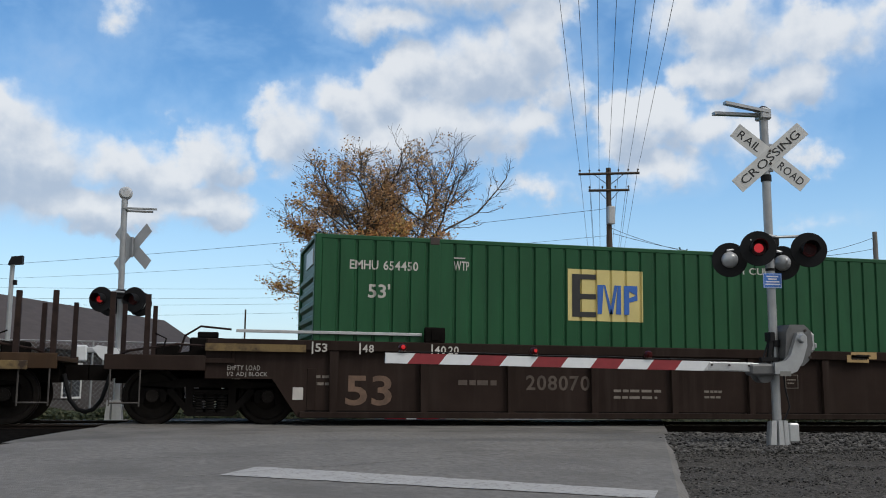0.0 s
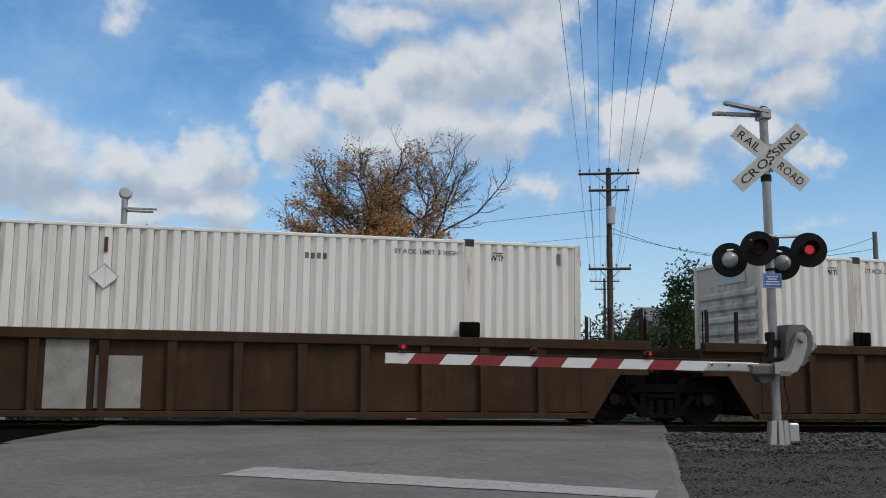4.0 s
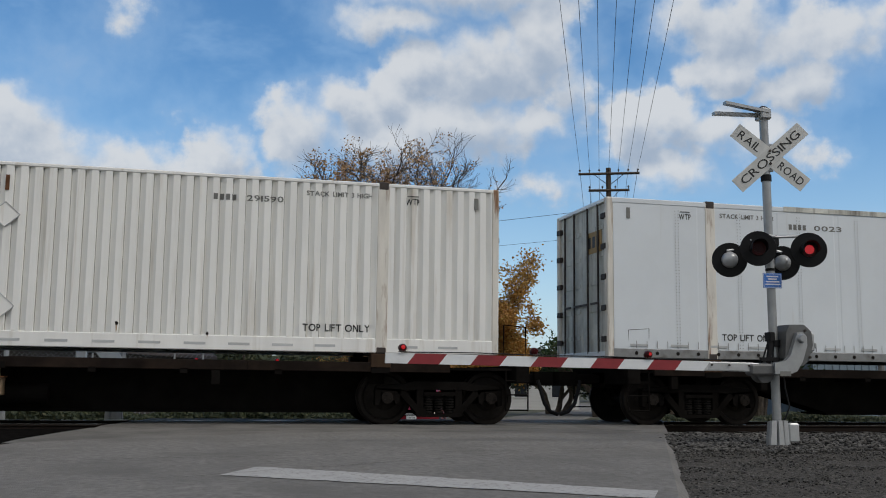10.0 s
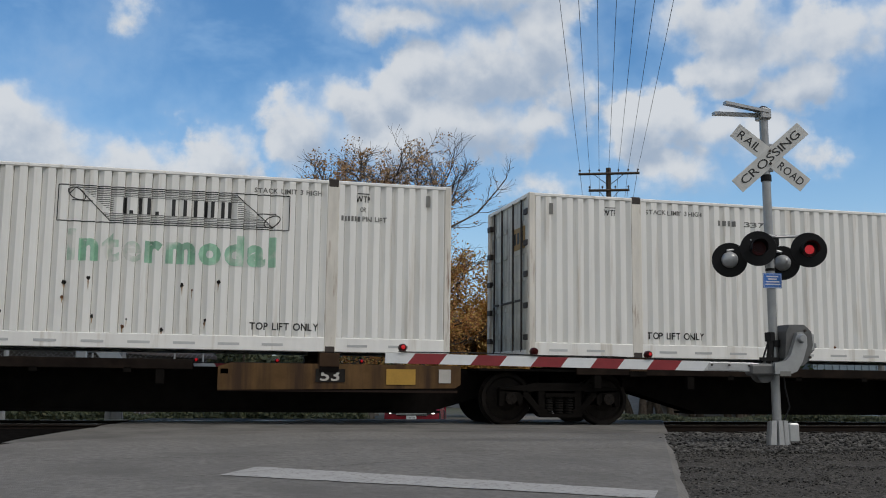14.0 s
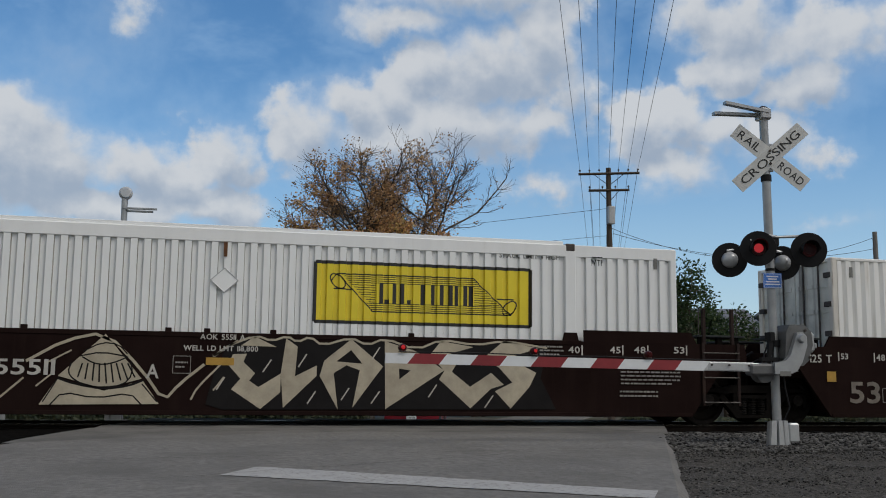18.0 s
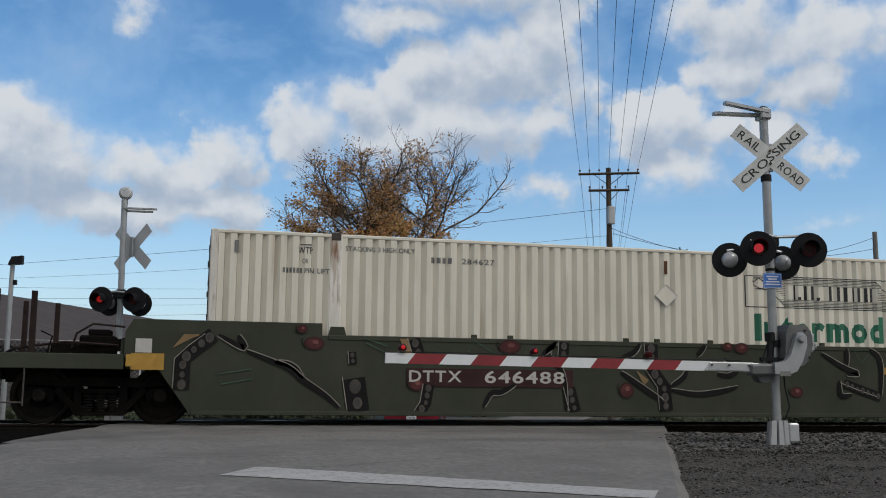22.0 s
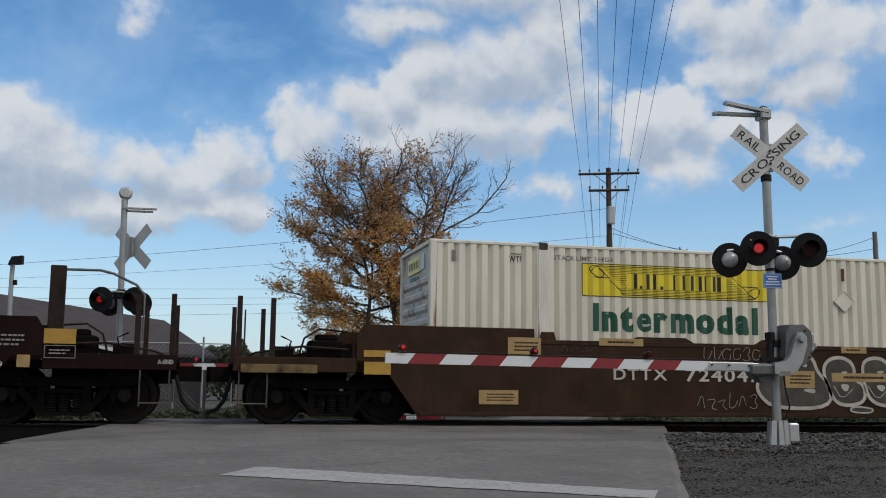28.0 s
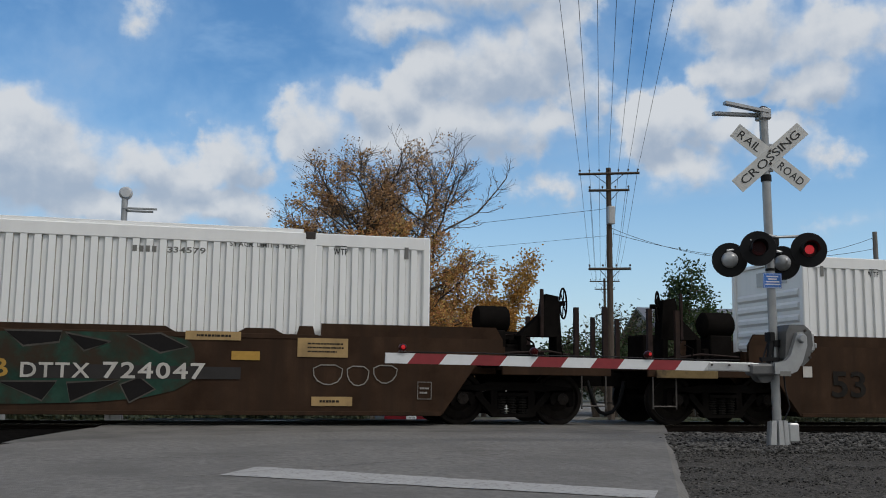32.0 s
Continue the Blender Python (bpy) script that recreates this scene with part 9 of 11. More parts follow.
boxed(car, MID_PRINT, 7.48, 1.01, 0.28, 0.28, face)
sign(car, "A", PALE_PRINT, 7.04, 0.90, 0.19, 0.22, 0.02, face)
plate(car, GOLD_REFL, 8.07, 1.07, 0.44, 0.12, face)
sign(car, "40", PALE_PRINT, 14.10, 1.37, 0.21, 0.12, 0.02, face)
sign(car, "45", PALE_PRINT, 14.87, 1.38, 0.20, 0.12, 0.02, face)
sign(car, "48", PALE_PRINT, 15.34, 1.39, 0.22, 0.12, 0.02, face)
sign(car, "53", PALE_PRINT, 16.10, 1.40, 0.21, 0.12, 0.02, face)
small_print(car, MID_PRINT, 13.69, 1.35, 0.45, 0.20, 3, 6, face)
small_print(car, MID_PRINT, 15.55, 0.90, 1.16, 0.27, 4, 12, face)
small_print(car, MID_PRINT, 15.32, 0.62, 0.74, 0.15, 2, 8, face)
car, face = CARS[13], -1.4455
sign(car, "53", DIM_PRINT, 0.51, 0.69, 0.65, 0.39, 0.03, face)
boxed(car, MID_PRINT, 1.15, 0.63, 0.53, 0.27, face)
sign(car, "125 T", PALE_PRINT, -0.40, 1.30, 0.46, 0.15, 0.02, face)
sign(car, "53", PALE_PRINT, 0.10, 1.35, 0.16, 0.11, 0.02, face)
sign(car, "48", PALE_PRINT, 0.88, 1.34, 0.19, 0.12, 0.02, face)
sign(car, "45", PALE_PRINT, 1.35, 1.35, 0.20, 0.12, 0.02, face)
sign(car, "40", PALE_PRINT, 2.13, 1.35, 0.19, 0.13, 0.02, face)
sign(car, "20", PALE_PRINT, 2.14, 1.21, 0.19, 0.12, 0.02, face)
small_print(car, MID_PRINT, 2.49, 1.34, 0.37, 0.14, 3, 6, face)
scribble(car, 1.85, 3.53, 0.61, 1.46, TAG_SCRAWL, 31, 22, face)
sign(car, "AOK 55511", PALE_PRINT, 4.76, 0.91, 1.62, 0.24, 0.02, face)
sign(car, "C", PALE_PRINT, 7.10, 0.89, 0.20, 0.20, 0.02, face)
sign(car, "AOK 55511 C", PALE_PRINT, 8.14, 1.47, 0.70, 0.10, 0.015, face)
sign(car, "IVY", PALE_PRINT, 8.08, 0.94, 0.36, 0.15, 0.015, face)
sign(car, "LEAGUE", PALE_PRINT, 8.08, 0.74, 0.54, 0.17, 0.015, face)
plate(car, GOLD_REFL, -0.19, 0.97, 0.19, 0.19, face)
scribble(car, 6.58, 6.94, 0.75, 1.04, TAG_SCRAWL, 35, 6, face)
plate(car, TAN_PLATE, 1.68, 1.18, 0.45, 0.12, face)
sign(car, "40", PALE_PRINT, 14.01, 1.36, 0.18, 0.11, 0.02, face)
sign(car, "20", PALE_PRINT, 14.02, 1.22, 0.18, 0.11, 0.02, face)
sign(car, "45", PALE_PRINT, 14.79, 1.36, 0.19, 0.12, 0.02, face)
sign(car, "48", PALE_PRINT, 15.26, 1.36, 0.20, 0.13, 0.02, face)
sign(car, "53", PALE_PRINT, 16.03, 1.36, 0.19, 0.12, 0.02, face)
small_print(car, MID_PRINT, 15.37, 0.99, 0.88, 0.36, 4, 10, face)
small_print(car, MID_PRINT, 15.28, 0.58, 0.71, 0.15, 2, 8, face)
scribble(car, 13.40, 13.91, 0.73, 0.99, TAG_SCRAWL, 37, 8, face)
plate(car, TAN_PLATE, 16.42, 1.41, 0.38, 0.21, face)
plate(car, TAN_PLATE, 14.47, 1.21, 0.47, 0.12, face)
car, face = CARS[14], -1.4455
sign(car, "125 T", PALE_PRINT, -0.40, 1.32, 0.48, 0.15, 0.02, face)
sign(car, "53", PALE_PRINT, 0.08, 1.36, 0.19, 0.12, 0.02, face)
sign(car, "48", PALE_PRINT, 0.87, 1.35, 0.18, 0.13, 0.02, face)
sign(car, "45", PALE_PRINT, 1.32, 1.36, 0.18, 0.13, 0.02, face)
sign(car, "40", PALE_PRINT, 2.08, 1.36, 0.20, 0.13, 0.02, face)
sign(car, "53", MID_PRINT, 0.46, 0.70, 0.63, 0.39, 0.03, face)
boxed(car, MID_PRINT, 1.13, 0.64, 0.54, 0.27, face)
sign(car, "AOK 55511", PALE_PRINT, 4.71, 0.92, 1.62, 0.23, 0.02, face)
sign(car, "B", PALE_PRINT, 7.06, 0.95, 0.21, 0.23, 0.02, face)
scribble(car, 1.37, 1.82, 0.66, 1.00, TAG_SCRAWL, 41, 8, face)
sign(car, "AOK 55511 B", PALE_PRINT, 8.05, 1.44, 0.70, 0.11, 0.015, face)
sign(car, "WELL LD LMT 119,100", PALE_PRINT, 8.07, 1.26, 1.18, 0.12, 0.015, face)
boxed(car, MID_PRINT, 8.69, 1.00, 0.26, 0.25, face)
plate(car, GOLD_REFL, 8.04, 1.07, 0.49, 0.12, face)
plate(car, GOLD_REFL, 11.31, 1.21, 0.44, 0.13, face)
sign(car, "40", PALE_PRINT, 14.08, 1.34, 0.20, 0.12, 0.02, face)
sign(car, "45", PALE_PRINT, 14.86, 1.36, 0.20, 0.13, 0.02, face)
sign(car, "48", PALE_PRINT, 15.33, 1.37, 0.22, 0.13, 0.02, face)
sign(car, "53", PALE_PRINT, 16.10, 1.36, 0.20, 0.13, 0.02, face)
small_print(car, MID_PRINT, 13.67, 1.34, 0.39, 0.17, 3, 6, face)
small_print(car, MID_PRINT, 16.67, 1.34, 0.79, 0.22, 3, 8, face)
small_print(car, MID_PRINT, 15.13, 0.56, 0.71, 0.25, 4, 7, face)
plate(car, GOLD_REFL, -0.19, 0.94, 0.18, 0.13, face)
car, face = CARS[15], -1.4455
plate(car, GOLD_REFL, -0.89, 1.05, 0.50, 0.26, face)
plate(car, PALE_PRINT, -0.96, 1.30, 0.25, 0.22, face)
sign(car, "DTTX", PALE_PRINT, 3.77, 0.88, 0.91, 0.19, 0.01, face - .003)
sign(car, "646488", PALE_PRINT, 5.35, 0.88, 1.44, 0.21, 0.01, face - .003)
tag = part("graffiti", Solid().prism(low_top([(-0.35, 1.72), (-0.05, 1.72), (-0.21, 1.44), (-0.52, 1.27)]), face - .0008, face - .0002), TAG_TAN, car, "curling graffiti over olive paint")
tan_shape(tag, face, (3.15, 1.55), (3.30, 1.55), (3.38, 1.21), (3.24, 1.23))
tan_shape(tag, face, (2.28, 0.60), (2.34, 0.60), (2.35, 0.30), (2.29, 0.30))
tan_shape(tag, face, (14.28, 1.72), (14.85, 1.72), (14.65, 1.31))
tan_shape(tag, face, (14.10, 0.53), (14.35, 0.28), (13.97, 0.28))
tan_shape(tag, face, (7.42, 1.03), (7.66, 0.86), (7.56, 0.77))
dotted_band(tag, face, 0.25, (0.11, 1.72), (-0.13, 1.31), (-0.35, 1.09), (-0.36, 0.62))
dotted_band(tag, face, 0.13, (2.35, 1.26), (2.37, 1.06))
dotted_band(tag, face, 0.36, (2.39, 0.83), (2.48, 0.29))
dotted_band(tag, face, 0.21, (3.39, 1.55), (3.49, 1.21))
dotted_band(tag, face, 0.19, (3.66, 0.74), (3.61, 0.44), (3.51, 0.29))
dotted_band(tag, face, 0.19, (6.07, 1.56), (6.05, 1.23))
dotted_band(tag, face, 0.21, (6.16, 0.71), (6.27, 0.30))
dotted_band(tag, face, 0.25, (7.71, 1.57), (7.73, 1.03), (7.95, 0.73), (7.99, 0.33))
dotted_band(tag, face, 0.17, (11.61, 0.85), (11.93, 0.74), (12.38, 0.60))
dotted_band(tag, face, 0.18, (14.92, 1.72), (14.80, 1.15))
dotted_band(tag, face, 0.26, (13.87, 0.99), (14.21, 0.63), (14.53, 0.31))
dotted_band(tag, face, 0.17, (14.09, 0.59), (13.93, 0.34))
curl(tag, face, (0.50, 1.72), (0.55, 1.41), (0.64, 1.25), (0.18, 1.51))
curl(tag, face, (0.64, 1.25), (1.05, 1.09), (1.34, 0.99), (1.56, 0.78), (1.90, 0.58), (2.16, 0.35))
curl(tag, face, (1.09, 1.08), (1.38, 1.04), (1.56, 0.82))
curl(tag, face, (5.18, 0.76), (4.91, 0.60), (4.75, 0.64), (4.62, 0.38))
curl(tag, face, (5.94, 1.56), (5.71, 1.29), (6.06, 1.03), (6.11, 0.32))
curl(tag, face, (5.92, 1.49), (5.67, 1.27))
curl(tag, face, (7.50, 1.54), (7.37, 1.32), (7.14, 1.25))
curl(tag, face, (8.09, 0.77), (8.34, 0.91), (8.39, 1.04))
curl(tag, face, (8.09, 0.70), (8.58, 0.61), (9.03, 0.67), (9.40, 0.76))
curl(tag, face, (7.13, 1.00), (7.61, 0.68), (7.92, 0.50))
curl(tag, face, (8.77, 1.57), (8.62, 1.31))
curl(tag, face, (9.01, 1.00), (9.23, 0.94), (9.46, 1.08), (9.14, 1.26))
curl(tag, face, (11.15, 1.40), (11.62, 1.13), (11.99, 1.02), (11.67, 1.01))
curl(tag, face, (11.69, 1.58), (11.68, 1.18))
curl(tag, face, (12.18, 1.59), (12.44, 1.33), (12.38, 0.62))
curl(tag, face, (11.51, 0.90), (11.50, 0.59), (11.76, 0.64))
curl(tag, face, (14.19, 1.55), (14.46, 1.33), (14.78, 1.06))
curl(tag, face, (14.93, 1.51), (15.29, 1.31), (15.63, 1.02), (15.83, 0.73), (15.95, 0.37))
curl(tag, face, (15.63, 1.02), (15.89, 0.90), (16.23, 0.96), (16.66, 0.97), (16.88, 0.86))
curl(tag, face, (13.83, 1.18), (13.83, 0.65), (14.01, 0.57), (13.81, 0.32))
red_eye(tag, face, 1.72, 1.39, 0.17, 0.11)
red_eye(tag, face, 1.52, 1.62, 0.09, 0.07)
red_eye(tag, face, 5.08, 1.4, 0.2, 0.12)
red_eye(tag, face, 3.45, 0.74, 0.14, 0.11)
red_eye(tag, face, 7.23, 0.68, 0.14, 0.14)
red_eye(tag, face, 9.22, 1.48, 0.11, 0.08)
red_eye(tag, face, 9.5, 1.46, 0.14, 0.1)
red_eye(tag, face, 10.6, 0.68, 0.14, 0.1)
red_eye(tag, face, 15.67, 1.33, 0.18, 0.11)
red_eye(tag, face, 15.25, 0.83, 0.22, 0.18)
red_eye(tag, face, 13.53, 0.71, 0.17, 0.11)
green_mark(tag, face, (2.54, 1.53), (2.94, 1.37), (2.92, 1.26), (2.59, 1.41))
green_mark(tag, face, (4.44, 1.49), (4.81, 1.28), (4.63, 1.21), (4.33, 1.31))
green_mark(tag, face, (0.21, 0.87), (0.73, 0.96), (0.74, 0.80), (0.26, 0.71))
green_mark(tag, face, (11.85, 1.46), (12.23, 1.52), (12.00, 1.23))
green_mark(tag, face, (16.32, 1.35), (16.77, 1.46), (16.78, 1.38), (16.31, 1.15))
green_mark(tag, face, (13.10, 1.43), (13.42, 1.29), (13.43, 1.07), (13.12, 1.06))
plate(car, TAG_MAROON, 4.75, 0.86, 2.95, 0.30, face + .0010)
plate(car, GOLD_REFL, 12.62, 1.09, 0.47, 0.13, face)
plate(car, PALE_PRINT, 17.11, 1.33, 0.25, 0.24, face)
boxed(car, MID_PRINT, 17.60, 1.31, 0.49, 0.21, face)
car, face = CARS[16], -1.4455
sign(car, "53", MID_PRINT, 0.47, 0.76, 0.66, 0.40, 0.03, face)
sign(car, "UCRY 57456", PALE_PRINT, 4.92, 0.97, 1.88, 0.26, 0.02, face)
sign(car, "45", PALE_PRINT, 1.31, 1.36, 0.19, 0.10, 0.02, face)
sign(car, "40", PALE_PRINT, 2.09, 1.35, 0.17, 0.11, 0.02, face)
sign(car, "20", PALE_PRINT, 2.10, 1.22, 0.17, 0.10, 0.02, face)
plate(car, GOLD_REFL, 1.66, 1.21, 0.46, 0.13, face)
plate(car, GOLD_REFL, 4.91, 1.22, 0.46, 0.13, face)
plate(car, GOLD_REFL, 8.16, 1.24, 0.48, 0.12, face)
sign(car, "UCRY 57456 B", PALE_PRINT, 8.16, 1.47, 0.77, 0.10, 0.015, face)
small_print(car, MID_PRINT, 2.50, 1.32, 0.45, 0.20, 3, 7, face)
scribble(car, 0.89, 2.08, 0.60, 1.38, TAG_SCRAWL, 61, 20, face)
scribble(car, 6.41, 7.58, 1.14, 1.49, TAG_SCRAWL, 62, 12, face)
scribble(car, 6.24, 7.52, 0.30, 0.97, TAG_SCRAWL, 63, 12, face)
scribble(car, 8.11, 8.85, 0.64, 0.99, TAG_SCRAWL, 65, 10, face)
small_print(car, MID_PRINT, 15.54, 1.03, 1.09, 0.42, 4, 10, face)
plate(car, GOLD_REFL, 16.32, 1.35, 0.24, 0.21, face)
plate(car, GOLD_REFL, 16.33, 1.00, 0.22, 0.22, face)
sign(car, "45", PALE_PRINT, 14.75, 1.34, 0.18, 0.12, 0.02, face)
sign(car, "48", PALE_PRINT, 15.24, 1.34, 0.18, 0.12, 0.02, face)
sign(car, "53", PALE_PRINT, 16.01, 1.35, 0.19, 0.12, 0.02, face)
small_print(car, MID_PRINT, 15.31, 0.96, 0.92, 0.37, 4, 12, face)
small_print(car, MID_PRINT, 15.22, 0.60, 0.74, 0.14, 2, 10, face)
scribble(car, 15.74, 16.15, 0.28, 0.67, TAG_SCRAWL, 66, 9, face)
car, face = CARS[17], -1.4455
sign(car, "125 T", PALE_PRINT, -0.64, 1.40, 0.45, 0.15, 0.02, face)
sign(car, "53", PALE_PRINT, 0.12, 1.37, 0.19, 0.14, 0.02, face)
sign(car, "48", PALE_PRINT, 0.90, 1.36, 0.19, 0.14, 0.02, face)
sign(car, "45", PALE_PRINT, 1.35, 1.38, 0.18, 0.13, 0.02, face)
sign(car, "40", PALE_PRINT, 2.14, 1.36, 0.19, 0.13, 0.02, face)
sign(car, "20", PALE_PRINT, 2.15, 1.21, 0.19, 0.11, 0.02, face)
sign(car, "53", MID_PRINT, 0.67, 0.73, 0.65, 0.37, 0.03, face)
boxed(car, MID_PRINT, 1.34, 0.91, 0.50, 0.19, face)
sign(car, "UCRY 57456", PALE_PRINT, 4.90, 0.97, 1.87, 0.20, 0.02, face)
sign(car, "C", PALE_PRINT, 7.08, 0.98, 0.23, 0.18, 0.02, face)
plate(car, GOLD_REFL, -0.22, 1.34, 0.24, 0.31, face)
plate(car, GOLD_REFL, -0.45, 1.25, 0.23, 0.14, face)
plate(car, GOLD_REFL, -0.16, 0.99, 0.18, 0.19, face)
plate(car, GOLD_REFL, 4.90, 1.26, 0.48, 0.11, face)
plate(car, GOLD_REFL, 1.68, 1.23, 0.47, 0.12, face)
small_print(car, MID_PRINT, 2.54, 1.36, 0.48, 0.19, 3, 7, face)
small_print(car, MID_PRINT, 3.10, 1.43, 0.38, 0.08, 1, 5, face)
car, face = CARS[18], -1.4455
sign(car, "S-2054-16 REEFER CLEARANCE", PALE_PRINT, 15.56, 1.64, 1.62, 0.09, 0.015, face)
sign(car, "40", PALE_PRINT, 14.04, 1.39, 0.19, 0.11, 0.02, face)
sign(car, "20", PALE_PRINT, 14.05, 1.25, 0.19, 0.11, 0.02, face)
sign(car, "45", PALE_PRINT, 14.83, 1.38, 0.18, 0.12, 0.02, face)
sign(car, "48", PALE_PRINT, 15.30, 1.38, 0.19, 0.12, 0.02, face)
sign(car, "53", PALE_PRINT, 16.07, 1.38, 0.19, 0.12, 0.02, face)
plate(car, GOLD_REFL, 11.24, 1.25, 0.47, 0.11, face)
plate(car, GOLD_REFL, 14.50, 1.23, 0.47, 0.13, face)
plate(car, GOLD_REFL, 17.66, 1.42, 0.47, 0.23, face)
small_print(car, MID_PRINT, 13.63, 1.34, 0.42, 0.20, 3, 7, face)
small_print(car, MID_PRINT, 16.83, 1.35, 0.65, 0.21, 3, 8, face)
small_print(car, MID_PRINT, 14.58, 0.49, 0.25, 0.13, 2, 4, face)
small_print(car, MID_PRINT, 15.49, 0.57, 1.38, 0.26, 3, 18, face)
boxed(car, MID_PRINT, 17.67, 1.18, 0.46, 0.20, face)
car, face = CARS[18], -1.4365
sign(car, "S-2054-16 REEFER CLEARANCE", DIM_PRINT, 15.50, 1.63, 1.62, .09, .01, face)
car, face = CARS[16], -1.4365
sign(car, "S-2054-16 REEFER CLEARANCE", DIM_PRINT, 0.58, 1.63, 1.62, .09, .01, face)
car, face = CARS[17], -1.4365
sign(car, "S-2054-16 REEFER CLEARANCE", DIM_PRINT, 0.58, 1.63, 1.62, .09, .01, face)
car, face = CARS[18], -1.4455
sign(car, "L 201-9", PALE_PRINT, 16.67, 0.975, .37, .09, .01, face)
small_print(car, DIM_PRINT, 15.67, .55, .94, .20, 3, 9, face)
plate(car, TAN_PLATE, 17.15, 1.03, .19, .19, face)
sign(car, "A-END", PALE_PRINT, 19.25, 1.05, .24, .07, .01, -1.426)
car, face = CARS[19], -1.4455
plate(car, TAN_PLATE, 1.66, 1.41, 0.60, 0.31, face)
plate(car, TAN_PLATE, 1.20, 0.54, 0.70, 0.24, face)
plate(car, GOLD_REFL, -0.90, 1.00, 0.45, 0.21, face)
plate(car, TAN_PLATE, 3.46, 1.52, 0.84, 0.13, face)
plate(car, GOLD_REFL, -0.91, 1.24, 0.45, 0.11, face)
plate(car, TAN_PLATE, 6.98, 0.91, 0.65, 0.31, face)
sign(car, "DTTX", PALE_PRINT, 3.82, 0.96, 1.03, 0.20, 0.01, face)
sign(car, "724047", PALE_PRINT, 5.44, 0.96, 1.50, 0.23, 0.01, face)
scribble(car, 2.31, 3.04, 1.31, 1.50, TAG_GREY, 70, 8, face)
scribble(car, 5.01, 6.20, 1.20, 1.50, TAG_SCRAWL, 71, 12, face)
scribble(car, 4.88, 6.12, 0.34, 0.69, TAG_SCRAWL, 72, 12, face)
scribble(car, 10.65, 11.69, 0.40, 1.34, TAG_SCRAWL, 74, 20, face)
plate(car, TAN_PLATE, 15.15, 1.46, 2.01, 0.29, face)
plate(car, TAN_PLATE, 15.80, 0.92, 0.62, 0.42, face)
plate(car, TAN_PLATE, 8.30, 0.96, 1.27, 0.16, face)
plate(car, TAN_PLATE, 8.16, 1.47, 0.54, 0.12, face)
sign(car, "40", PALE_PRINT, 14.06, 1.46, 0.13, 0.11, 0.02, face)
sign(car, "45", PALE_PRINT, 14.84, 1.41, 0.12, 0.12, 0.02, face)
sign(car, "48", PALE_PRINT, 15.32, 1.42, 0.13, 0.12, 0.02, face)
sign(car, "53", PALE_PRINT, 16.08, 1.43, 0.15, 0.12, 0.02, face)
car, face = CARS[20], -1.4455
sign(car, "125 T", PALE_PRINT, -0.58, 1.45, 0.59, 0.14, 0.02, face)
sign(car, "53", SOOT, 0.39, 0.75, 0.72, 0.41, 0.03, face)
plate(car, TAN_PLATE, 1.65, 1.40, 0.53, 0.26, face)
plate(car, TAN_PLATE, 4.20, 1.23, 0.30, 0.16, face)
plate(car, TAN_PLATE, 13.20, 1.54, 1.74, 0.11, face)
scribble(car, 3.96, 4.92, 1.34, 1.50, DIM_PRINT, 88, 12, face)
car, face = CARS[21], -1.4455
sign(car, "125 T", PALE_PRINT, -0.65, 1.31, 0.58, 0.19, 0.02, face)
plate(car, PALE_PRINT, -0.18, 0.97, 0.20, 0.23, face)
sign(car, "53", SOOT, 0.37, 0.74, 0.69, 0.43, 0.03, face)
sign(car, "B", GOLD_REFL, 9.42, 0.93, 0.24, 0.28, 0.02, face)
car, face = CARS[21], -1.455
sign(car, "DTTX", PALE_PRINT, 10.22, 0.90, 1.01, 0.23, 0.015, face)
sign(car, "724047", PALE_PRINT, 11.69, 0.91, 1.55, 0.26, 0.015, face)
car, face = CARS[21], -1.4455
plate(car, TAN_PLATE, 14.33, 1.32, 0.83, 0.31, face)
plate(car, GOLD_REFL, 13.09, 1.17, 0.45, 0.14, face)
plate(car, TAN_PLATE, 12.57, 1.48, 0.87, 0.14, face)
plate(car, TAN_PLATE, 14.50, 0.45, 0.67, 0.15, face)
boxed(car, MID_PRINT, 16.05, 0.64, 0.24, 0.29, face)
plate(car, TAN_PLATE, 1.82, 1.45, 0.86, 0.14, face)
plate(car, TAN_PLATE, 3.64, 1.48, 1.11, 0.15, face)
plate(car, GOLD_REFL, 0.42, 1.31, 0.48, 0.21, face)
car, face = CARS[22], -1.4455
plate(car, PALE_PRINT, -0.06, 1.05, 0.19, 0.20, face)
sign(car, "53", SOOT, 0.80, 0.84, 0.73, 0.47, 0.03, face)
car, face = CARS[15], -1.4475
part("plate", Solid().prism([(-1.22, .97), (-.85, .97), (-.75, 1.16), (-1.22, 1.16)], face - .0012, face - .0006), GOLD_REFL, car)
# the large painted pieces, car by car
car, face = CARS[12], -1.4455
tag = spray(car, "painted pyramid with an eye in it", face)
trace(tag, TAG_CREAM, face, 1, 0.03, (4.66, 0.32), (5.15, 0.78))
trace(tag, TAG_CREAM, face, 1, 0.045, (5.17, 1.03), (5.71, 1.36), (6.31, 1.5), (6.89, 0.91), (7.23, 0.43), (7.46, 0.71), (7.83, 1.02))
trace(tag, TAG_CREAM, face, 1, 0.025, (5.47, 1.01), (5.82, 1.21))
trace(tag, TAG_CREAM, face, 1, 0.025, (5.33, 0.65), (5.57, 0.86))
trace(tag, TAG_CREAM, face, 1, 0.03, (7.96, 1.15), (8.34, 1.41))
trace(tag, TAG_CREAM, face, 1, 0.03, (7.64, 0.46), (7.73, 0.65), (8.09, 1.03))
trace(tag, TAG_CREAM, face, 1, 0.025, (7.98, 0.61), (8.14, 0.82))
